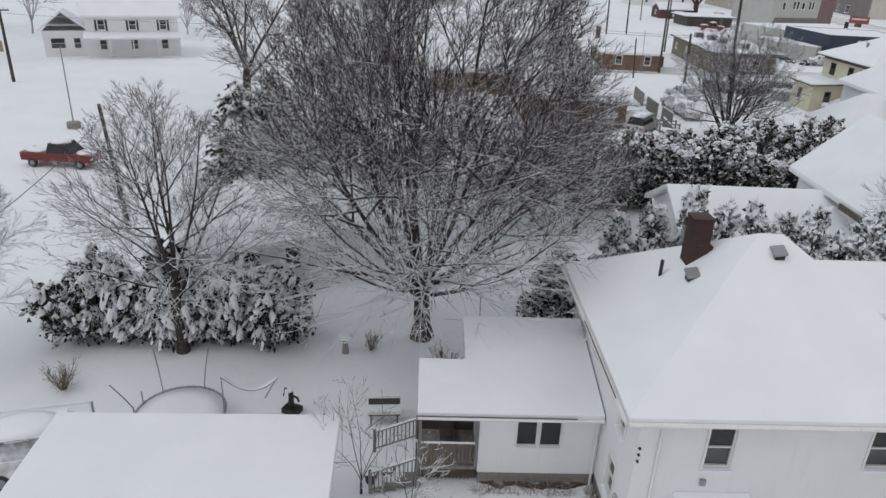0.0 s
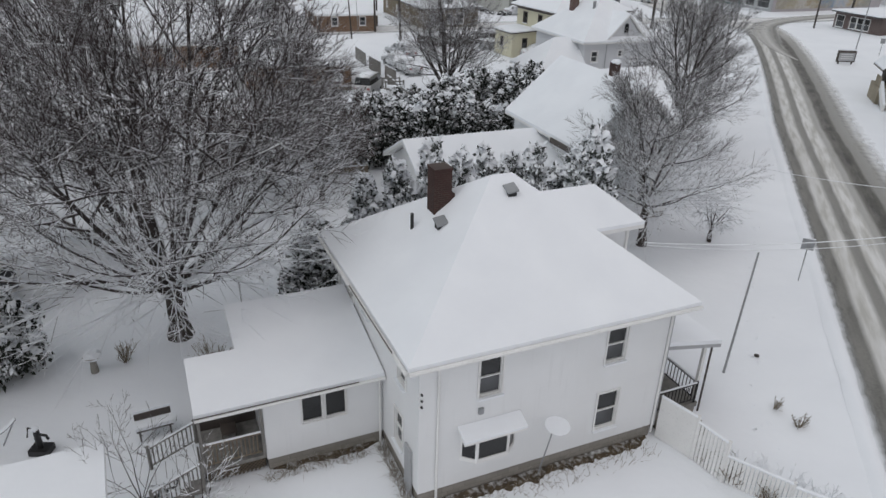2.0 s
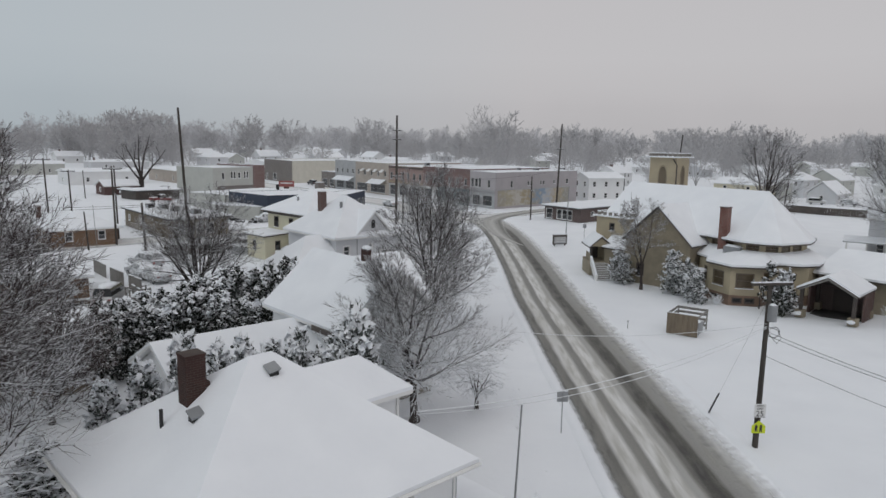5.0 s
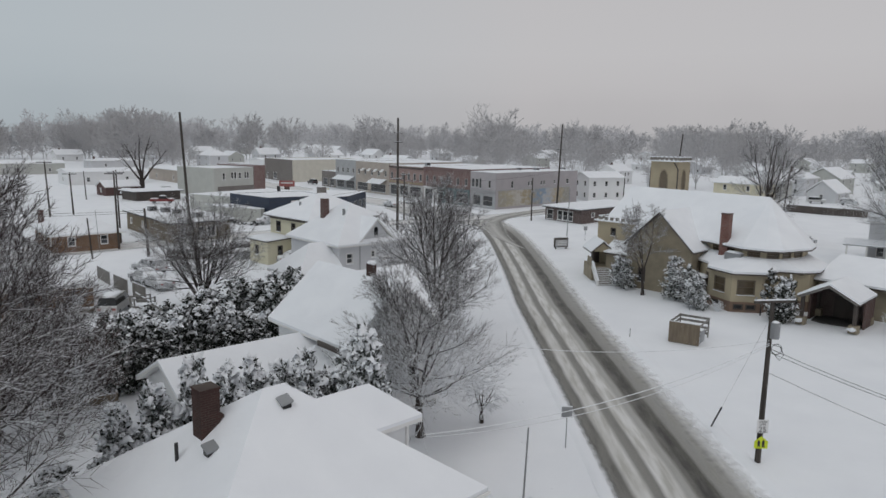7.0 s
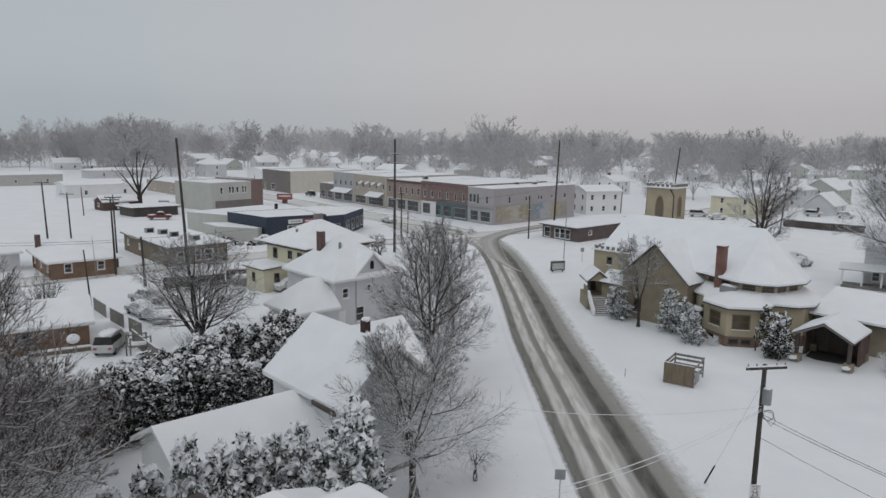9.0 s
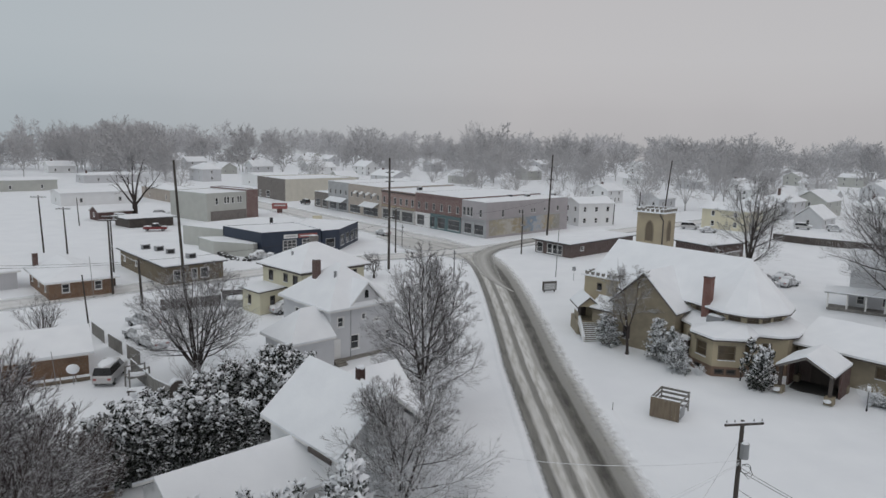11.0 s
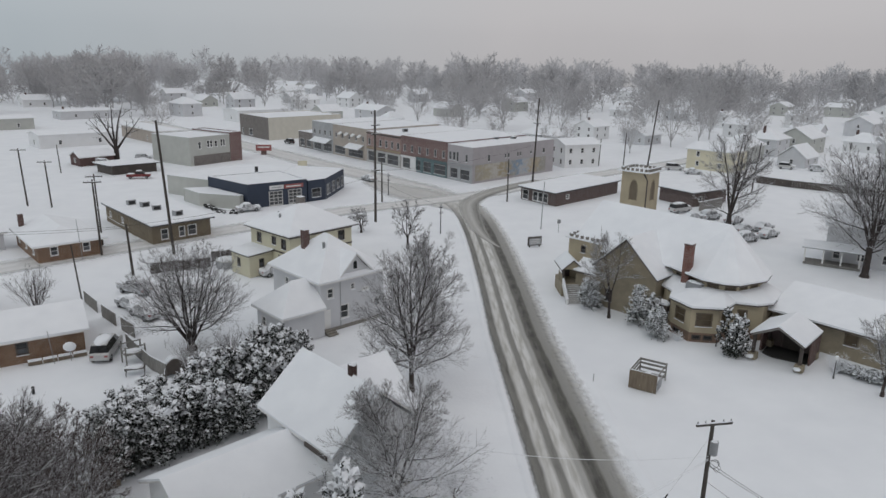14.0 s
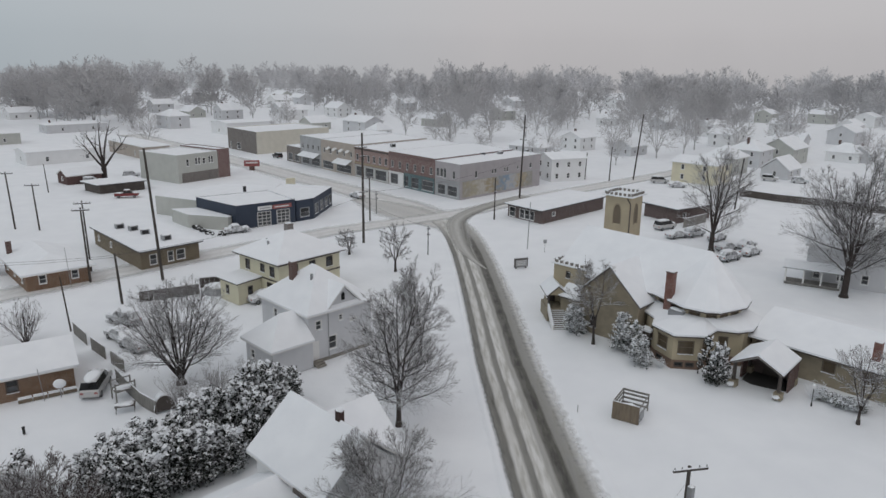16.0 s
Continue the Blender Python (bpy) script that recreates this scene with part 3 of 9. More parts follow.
    s, d, L, r = shoots(rng, pts, rad, L, counts[3], 0.05, (34, 22), ends, 0.8, flat, 0.0, 0.12)
    tips, *_ = grow(rng, s, d, L, np.maximum(r, twig * 1.25), 1, 0.1, 0.05 - droop * 2, 0.3)
    tagged(part("branchwork", limbs_mesh("branchwork", thick, 5, materials[1]), None, ob), kind="stuff")
    if lined:
        p, q, r0, r1 = (np.concatenate([t[i] for t in thick + mid]) for i in range(4))
        level = 1 - np.abs(unit(q - p)[:, 2])
        keep = level + rng.normal(0, 0.12, len(p)) > 0.26 + 0.4 * np.clip(p[:, 2] / height, 0, 1)
        up = np.array([[0, 0, 1.0]]) * (r0 * 0.45 + 0.004)[:, None]
        p, q, r0, r1 = p[keep] + up[keep], q[keep] + up[keep], r0[keep] * 0.62 + 0.007, r1[keep] * 0.62 + 0.007
        tagged(part("snow_lining", limbs_mesh("snow_lining", [(p, q, r0, r1)], 3, snow), None, ob, "lines of snow lying along the limbs"), kind="stuff")
    tubes, points = mid + fine, tips
    if lower:
        # low twigs get the snow-laden material, upper ones the bare, to suit the view from above
        below = lambda t: (t[0][:, 2] - lower[0]) / (lower[1] - lower[0]) + rng.normal(0, 0.15, len(t[0])) < 0.5
        pick = lambda rows, wide, flags: [tuple(c[g] * (wide if i > 1 else 1) for i, c in enumerate(t)) for t, g in zip(rows, flags)]
        ta, tb = [below(t) for t in tubes], [below(t) for t in points]
        some = lambda flags, share: [g & (rng.random(len(g)) < share) for g in flags]
        tagged(part("snowy_crown", twigs_mesh("snowy_crown", pick(tubes, 1.2, some(ta, 0.5 + 0.5 * full)), pick(points, 1.3, some(tb, full)), materials[3]), None, ob, "twigs thickly lined with snow"), kind="stuff")
        tubes, points = pick(tubes, top, [~g for g in ta]), pick(points, top, [~g for g in tb])
    tagged(part("crown", twigs_mesh("crown", tubes, points, materials[2]), None, ob), kind="stuff")
    return ob


def sprays(rng, pts, out, size, droop):
    """Small flattened leaf sprays at pts, pointing along out."""
    n = len(pts)
    d = unit(out + rng.normal(0, 0.45, out.shape) - np.array([0, 0, droop]))
    side = unit(np.cross(d, rng.normal(0, 1, d.shape)))
    up = np.cross(d, side)
    s = size * (0.6 + 0.8 * rng.random((n, 1)))
    v = [pts - d * s * 0.5, pts + side * s * 0.45 + up * s * 0.18, pts + d * s, pts - side * s * 0.45 + up * s * 0.18]
    verts = np.stack(v, 1).reshape(-1, 3)
    k = np.arange(n)[:, None] * 4
    tri = [(0, 1, 2), (0, 2, 3)]
    return verts, np.concatenate([k + np.array([t]) for t in tri])


def lumps(rng, pts, out, size, squash):
    """Uneven snow lumps at pts, drawn out along the bough."""
    n, sides = len(pts), 6
    s = size * (0.45 + 1.1 * rng.random((n, 1)) ** 1.5)
    v = [pts + np.array([0, 0, 1.0]) * s * squash * (0.7 + 0.9 * rng.random((n, 1)))]
    turn = rng.random(n) * 6.28
    out = unit(out + rng.normal(0, 0.3, out.shape) - np.array([0, 0, 0.5]))
    side = unit(np.cross(out, np.array([[0, 0, 1.0]])))
    for i in range(sides):
        a = turn + 2 * math.pi * i / sides
        k = (0.75 + 0.5 * rng.random((n, 1))) * s
        v.append(pts + (out * (1.5 * np.cos(a))[:, None] + side * (0.75 * np.sin(a))[:, None] + np.stack([0 * a, 0 * a, rng.normal(0, 0.25, n) - 0.2], 1)) * k)
    verts = np.stack(v, 1).reshape(-1, 3)
    k = np.arange(n)[:, None] * (sides + 1)
    tri = []
    for i in range(sides):
        j = (i + 1) % sides
        tri += [(0, 1 + i, 1 + j)]
    return verts, np.concatenate([k + np.array([t]) for t in tri])


def evergreen_meshes(seed, height, radius, power=0.75, foot=0.1, boughs=120, per=26, reach=0.6, size=0.2, rise=0.35, snow_per=6, snow_size=0.15, needles=None, tops=1):
    """Foliage and snow meshes of an evergreen built bough by bough, with gaps between them; tops: leading shoots."""
    rng = np.random.default_rng(seed)
    lead = rng.normal(0, radius * 0.38, (tops, 2)) * (tops > 1)
    tall = height * (1 - 0.3 * rng.random(tops) * (tops > 1))
    which = rng.integers(0, tops, boughs)
    h = rng.random(boughs) ** 0.9
    az = rng.random(boughs) * 2 * math.pi
    r = radius * (0.72 if tops > 1 else 1.0) * np.maximum(0.05, (1 - h) ** power * np.minimum(1, 0.6 + h * 2.5)) * (0.55 + 0.55 * rng.random(boughs))
    base = np.stack([lead[which, 0] * np.minimum(1, 0.4 + h) + np.cos(az) * r, lead[which, 1] * np.minimum(1, 0.4 + h) + np.sin(az) * r, foot + h * (tall[which] - foot)], 1)
    out = unit(np.stack([np.cos(az), np.sin(az), rise + rng.normal(0, 0.25, boughs)], 1))
    long_ = reach * (0.55 + 0.8 * rng.random(boughs)) * (1.1 - 0.5 * h)
    k = np.repeat(np.arange(boughs), per)
    t = rng.random(len(k)) * 1.5 - 0.5
    spread = 0.26 * long_[k] * (1.15 - 0.6 * np.abs(t))
    pts = base[k] + out[k] * (t * long_[k])[:, None] + rng.normal(0, 1, (len(k), 3)) * spread[:, None] - np.array([0, 0, 1.0]) * (0.22 * t ** 2 * long_[k])[:, None]
    v, f = sprays(rng, pts, out[k], size, 0.25)
    leaf = arrays_mesh("foliage", v, f, needles or needle_dark)
    k = np.repeat(np.arange(boughs), snow_per)
    t = 0.15 + 0.85 * rng.random(len(k))
    size_k = snow_size * (0.5 + 1.0 * rng.random(boughs) ** 1.5)[k]
    if tops > 3:
        # the upper boughs carry most of the load
        size_k = size_k * (0.4 + 0.75 * h[k])
    pts = base[k] + out[k] * (t * long_[k])[:, None] + rng.normal(0, 0.13, (len(k), 3)) * long_[k][:, None] + np.array([0, 0, 1.0]) * (0.16 * long_[k] - 0.18 * t ** 2 * long_[k])[:, None]
    v, f = lumps(rng, pts, out[k], size_k[:, None], 0.6)
    white = arrays_mesh("snow_load", v, f, snow_clump, True)
    return leaf, white


def evergreen(name, label, meshes, x, y, turn, size=1.0, tall=1.0, group="", trunk=0.08, category="evergreen"):
    ob = thing(name, label, category, x, y, 0, turn, group)
    ob.scale = (size, size, size * tall)
    tagged(part("foliage", meshes[0], None, ob), kind="stuff")
    tagged(part("snow_load", meshes[1], None, ob, "clumps of snow lodged on the boughs"), kind="stuff")
    part("trunk", Build().tube((0, 0, -0.05), (0, 0, 1.2), trunk, trunk * 0.8, 6), bark_dark, ob)
    return ob


def shrub(name, label, x, y, seed, height, spread, stems, material, counts=(6, 5), twig=0.008, group=""):
    """A leafless many-stemmed bush."""
    rng = np.random.default_rng(seed)
    ob = thing(name, label, "shrub", x, y, 0, group=group)
    az = rng.random(stems) * 6.28
    tilt = 0.15 + 0.65 * rng.random(stems)
    start = np.stack([np.cos(az), np.sin(az), 0 * az], 1) * spread * 0.15 * rng.random((stems, 1)) - np.array([0, 0, 0.05])
    dirs = np.stack([np.sin(tilt) * np.cos(az), np.sin(tilt) * np.sin(az), np.cos(tilt)], 1)
    lengths = height * (0.7 + 0.4 * rng.random(stems))
    rows, pts, rad, _ = grow(rng, start, dirs, lengths, np.full(stems, twig * 2.2), 5, 0.09, 0.03, 0.4)
    tagged(part("stemwork", limbs_mesh("stemwork", rows, 4, material), None, ob), kind="stuff")
    thin, L = [], lengths
    for order, count in enumerate(counts):
        s, d, L, r = sprout(rng, pts, rad, L, count, 0.2, 40, 0.42, 0.1)
        rows, pts, rad, _ = grow(rng, s, d, L, np.maximum(r, twig), 3, 0.12, 0.04, 0.5)
        thin += rows
    tagged(part("crown", limbs_mesh("crown", thin, 3, material), None, ob), kind="stuff")
    return ob


# ---- ground, road ----
def ground_height(x, y):
    """Soft drifts, level where buildings and the road stand."""
    return 0.05 * noise.noise(Vector((x * 0.07, y * 0.07, 0))) + 0.02 * noise.noise(Vector((x * 0.35, y * 0.35, 3))) - 0.05


def ground_sheet():
    near = [-3000, -1500, -700, -400, -250] + list(range(-160, 161, 4)) + [250, 400, 700, 1500, 3000]
    far = [-3000, -1500, -700, -300, -120, -60] + list(range(-20, 241, 4)) + [300, 400, 600, 1000, 2000, 3500]
    b = Build()
    b.v = [(x, y, ground_height(x, y)) for y in far for x in near]
    n = len(near)
    b.f = [(j * n + i, j * n + i + 1, (j + 1) * n + i + 1, (j + 1) * n + i) for j in range(len(far) - 1) for i in range(n - 1)]
    return tagged(part("ground", b, snow_field, None, "", True), "level ground under smooth untracked fresh snow", "snow", kind="structure")


ground = ground_sheet()


def road_material(name, bands, fade, track=0.0, end=None, right_edge=0.8, left_edge=0.2, pale=((0.43, 0.425, 0.395), (0.70, 0.70, 0.69))):
    """Slushy asphalt: bands lists (across, bareness) from one edge to the other; U runs across, V along in metres."""
    m, n, l, p = nodes_of(name)
    uv, sep, ramp = n.new("ShaderNodeUVMap"), n.new("ShaderNodeSeparateXYZ"), n.new("ShaderNodeValToRGB")
    l.new(uv.outputs[0], sep.inputs[0])
    wave = noisy(n, l, 0.6, 6, True, (1, 0.5, 1))
    shift = n.new("ShaderNodeMath")
    shift.operation = "MULTIPLY_ADD"
    shift.inputs[1].default_value = 0.035
    l.new(wave, shift.inputs[0])
    l.new(sep.outputs["X"], shift.inputs[2])
    off = n.new("ShaderNodeMath")
    off.operation = "SUBTRACT"
    off.inputs[1].default_value = 0.0175
    l.new(shift.outputs[0], off.inputs[0])
    for i, (place, bare) in enumerate(bands):
        e = ramp.color_ramp.elements[i] if i < 2 else ramp.color_ramp.elements.new(place)
        e.position, e.color = place, (bare, bare, bare, 1)
    l.new(off.outputs[0], ramp.inputs[0])
    clumps = noisy(n, l, 1.0, 6, True, (2.4, 0.28, 1))
    fine = noisy(n, l, 9.0, 4, True)
    add = n.new("ShaderNodeMath")
    add.operation = "MULTIPLY_ADD"
    add.inputs[1].default_value = fade
    l.new(clumps, add.inputs[0])
    bare = ramp.outputs[0]
    if end:
        # the bare tracks run out into trodden slush towards the far end
        spent, keep, scaled = ramped(n, l, sep.outputs["Y"], *end), n.new("ShaderNodeMath"), n.new("ShaderNodeMath")
        keep.operation, keep.inputs[1].default_value, keep.inputs[2].default_value = "MULTIPLY_ADD", -0.78, 1.0
        scaled.operation = "MULTIPLY"
        l.new(spent, keep.inputs[0])
        l.new(keep.outputs[0], scaled.inputs[0])
        l.new(bare, scaled.inputs[1])
        bare = scaled.outputs[0]
    l.new(bare, add.inputs[2])
    mask = ramped(n, l, add.outputs[0], 0.12 + fade * 0.5, 0.9 + fade * 0.5)
    wet = mixed(n, l, ramped(n, l, fine, 0.35, 0.7), (0.070, 0.069, 0.059), (0.125, 0.122, 0.105))
    if track:
        # a broken line of bare tarmac in one wheel track
        line = n.new("ShaderNodeValToRGB")
        for i, (place, v) in enumerate([(track - 0.06, 0), (track - 0.02, 1), (track + 0.02, 1), (track + 0.06, 0)]):
            e = line.color_ramp.elements[i] if i < 2 else line.color_ramp.elements.new(place)
            e.position, e.color = place, (v, v, v, 1)
        l.new(off.outputs[0], line.inputs[0])
        broken = n.new("ShaderNodeMath")
        broken.operation = "MULTIPLY"
        l.new(ramped(n, l, noisy(n, l, 0.9, 4, True, (1, 0.55, 1)), 0.38, 0.62), broken.inputs[0])
        l.new(line.outputs[0], broken.inputs[1])
        wet = mixed(n, l, broken.outputs[0], wet, (0.042, 0.040, 0.037))
    slush = mixed(n, l, ramped(n, l, clumps, 0.35, 0.65), *pale)
    rough = noisy(n, l, 1.4, 5, True)
    verge = n.new("ShaderNodeMath")
    verge.operation = "MULTIPLY_ADD"
    verge.inputs[1].default_value = 0.16
    l.new(rough, verge.inputs[0])
    l.new(sep.outputs["X"], verge.inputs[2])
    clean = ramped(n, l, verge.outputs[0], right_edge, 1.06)
    near = n.new("ShaderNodeMath")
    near.operation = "MULTIPLY_ADD"
    near.inputs[1].default_value = -0.16 if left_edge > 0 else -0.05
    l.new(rough, near.inputs[0])
    l.new(sep.outputs["X"], near.inputs[2])
    other = n.new("ShaderNodeMath")
    other.operation, other.use_clamp = "SUBTRACT", True
    other.inputs[0].default_value = 1.0
    l.new(ramped(n, l, near.outputs[0], -0.07 if left_edge > 0 else -0.03, left_edge if left_edge > 0 else 0.03), other.inputs[1])
    both = n.new("ShaderNodeMath")
    both.operation = "MAXIMUM"
    l.new(clean, both.inputs[0])
    l.new(other.outputs[0], both.inputs[1])
    clean = both.outputs[0]
    l.new(mixed(n, l, mask, slush, wet), p.inputs["Base Color"])
    cover = n.new("ShaderNodeMath")
    cover.operation, cover.use_clamp = "SUBTRACT", True
    cover.inputs[0].default_value = 1.0
    l.new(clean, cover.inputs[1])
    l.new(cover.outputs[0], p.inputs["Alpha"])
    p.inputs["Roughness"].default_value = 0.6
    bumped(n, l, p, fine, 0.3, 0.02)
    return m


def strip(name, label, centre, width, material, lift, kind="structure"):
    """A road along centre points, with U across and V along."""
    pts = [Vector((*c, 0)) for c in centre]
    left, right, run, total = [], [], [0.0], 0.0
    for i, p in enumerate(pts):
        d = (pts[min(i + 1, len(pts) - 1)] - pts[max(i - 1, 0)]).normalized()
        w = width[i] if isinstance(width, list) else width
        nrm = Vector((-d.y, d.x, 0)) * w / 2
        left.append(p + nrm)
        right.append(p - nrm)
        if i:
            total += (p - pts[i - 1]).length
            run.append(total)
    b = Build()
    cuts = 5
    for i in range(len(pts)):
        for k in range(cuts):
            q = left[i].lerp(right[i], k / (cuts - 1))
            b.v.append((q.x, q.y, lift))
    b.f = [(i * cuts + k, i * cuts + k + 1, (i + 1) * cuts + k + 1, (i + 1) * cuts + k) for i in range(len(pts) - 1) for k in range(cuts - 1)]
    b.f = [tuple(reversed(f)) for f in b.f]
    ob = part(name, b, material)
    uv = ob.data.uv_layers.new(name="across")
    for poly in ob.data.polygons:
        for li, vi in zip(poly.loop_indices, poly.vertices):
            uv.data[li].uv = ((vi % cuts) / (cuts - 1), run[vi // cuts])
    return tagged(ob, label, "road", kind=kind)


def bezier(p, c, q, n=14):
    p, c, q = Vector(p), Vector(c), Vector(q)
    return [tuple(p * (1 - t) ** 2 + c * 2 * t * (1 - t) + q * t * t) for t in (i / n for i in range(n + 1))]


main_bands = [(k * 0.8, v) for k, v in [(0.0, 0.5), (0.03, 0.74), (0.14, 0.78), (0.185, 0.16), (0.28, 0.10), (0.325, 0.66), (0.395, 0.70), (0.43, 0.06), (0.54, 0.06), (0.585, 0.46), (0.635, 0.44), (0.675, 0.84), (0.82, 0.92), (0.86, 0.62), (1.0, 0.54), (1.07, 0.12)]]
side_bands = [(0.0, 0.0), (0.12, 0.1), (0.25, 0.26), (0.4, 0.05), (0.52, 0.22), (0.68, 0.06), (0.8, 0.26), (0.92, 0.08), (1.0, 0.0)]
main_road_mat = road_material("slushy_asphalt", main_bands, 0.6, 0.60, (203, 232), 0.86, -0.03)
side_road_mat = road_material("snowy_asphalt", side_bands, 0.7, pale=((0.62, 0.62, 0.61), (0.80, 0.805, 0.81)))
lane_mat = road_material("slush_lane", [(0.0, 0.0), (0.15, 0.25), (0.35, 0.45), (0.5, 0.25), (0.68, 0.6), (0.8, 0.66), (0.88, 0.25), (1.0, 0.0)], 0.8)
cross_mat = road_material("trodden_slush", [(0.0, 0.0), (0.2, 0.16), (0.5, 0.28), (0.8, 0.16), (1.0, 0.0)], 1.0, pale=((0.52, 0.52, 0.50), (0.74, 0.74, 0.735)))
main_left = [(12.2, -80), (11.5, -60), (10.7, -40), (9.97, -20), (9.23, 0), (8.5, 20), (7.8, 40), (7.15, 57), (6.62, 71), (6.5, 90), (6.2, 105), (5.8, 117), (5.1, 128), (3.9, 138), (1.9, 146), (-0.7, 152)]
main_centre = [(x + 3.2, y) for x, y in main_left]
strip("road", "straight two-lane road with bare wet wheel tracks and slush", [(x + 3.95, y) for x, y in main_left], 7.9, main_road_mat, 0.012)
strip("road", "trodden grey slush on the street crossing", [(8.5, 131), (6.5, 138), (2, 146), (-4, 153.5), (-9, 160), (-15, 168)], [6.0, 8.0, 14.0, 16.0, 12.0, 6.0], cross_mat, 0.010)
strip("road", "snow-covered main street with faint wheel tracks", [(5.0, 146), (-3.5, 161), (-9.5, 168.5), (-21, 183), (-35, 200), (-48, 217), (-62, 234), (-90, 268), (-130, 316)], 13.0, side_road_mat, 0.008)
strip("road", "snow-covered cross street with faint wheel tracks", [(-78, 74), (-60, 92), (-40, 112), (-16.2, 134.8), (-4.9, 142), (4.4, 148.5), (13, 155.5), (25, 168), (42, 183), (70, 207), (110, 243), (160, 290)], 8.5, side_road_mat, 0.016)
strip("road", "turning lane with dark wheel tracks through slush", bezier((11.2, 108), (7.6, 117), (7.7, 136), 5) + bezier((7.8, 141), (9.0, 155), (27.5, 173.5), 10), [0.4, 1.4, 2.6, 3.8, 4.6] + [5.2] * 12, lane_mat, 0.020)


def snow_bank(name, label, centre, height, width, seed):
    """A low uneven ridge of ploughed snow."""
    rng = random.Random(seed)
    b, rows = Build(), []
    for i, (x, y) in enumerate(centre):
        x0, y0 = centre[max(i - 1, 0)]
        x1, y1 = centre[min(i + 1, len(centre) - 1)]
        d = Vector((x1 - x0, y1 - y0, 0)).normalized()
        nrm = Vector((-d.y, d.x, 0))
        h = height * rng.uniform(0.6, 1.3)
        for k, s in enumerate((-1, -0.55, -0.1, 0.4, 1)):
            p = Vector((x, y, 0)) + nrm * s * width / 2 * rng.uniform(0.85, 1.15)
            b.v.append((p.x, p.y, (-0.06, 0.6, 1.0, 0.7, -0.06)[k] * h if k not in (0, 4) else -0.04))
    for i in range(len(centre) - 1):
        b.f += [(i * 5 + k, (i + 1) * 5 + k, (i + 1) * 5 + k + 1, i * 5 + k + 1) for k in range(4)]
    return tagged(part(name, b, snow_field, None, "", True), label, "snow", kind="structure")


def edge(offset, y0, y1, step=0.8):
    ys = np.arange(y0, y1, step)
    cx = np.interp(ys, [c[1] for c in main_centre], [c[0] for c in main_centre])
    return [(float(x) + offset, float(y)) for x, y in zip(cx, ys)]


snow_bank("snow_bank", "low ridge of ploughed snow along the road", edge(5.1, -10, 60), 0.04, 1.0, 1)
snow_bank("snow_bank", "low ridge of ploughed snow along the verge", edge(-3.5, -10, 128), 0.06, 0.7, 2)


# ---- the white two-storey house ----
HOUSE = (-5.8, 14.4, 44.6)


def railing(owner, p, q, z, height=0.9, gap=0.14, material=None, post=True):
    """Posts, rails and separate balusters between two points."""
    material = material or grey_wood
    p, q = Vector((*p[:2], z)), Vector((*q[:2], q[2] if len(q) > 2 else z))
    up = Vector((0, 0, 1))
    d = (q - p).normalized()
    r = part("rail", Build().tube(p + up * height, q + up * height, 0.045, n=4), material, owner)
    part("rail", Build().tube(p + up * 0.14, q + up * 0.14, 0.035, n=4), material, owner)
    part("snow_cap", Build().tube(p + up * (height + 0.05), q + up * (height + 0.05), 0.04, n=5), snow, owner, "line of snow on the handrail")
    n = int((q - p).length / gap)
    shared = Build().tube(up * 0.14, up * height, 0.022, n=4).mesh("baluster", material)
    for i in range(1, n):
        o = part("baluster", shared, None, owner)
        o.location = p.lerp(q, i / n)
    if post:
        for e in (p, q):
            part("post", Build().tube(e, e + up * (height + 0.12), 0.06, n=4), material, owner)


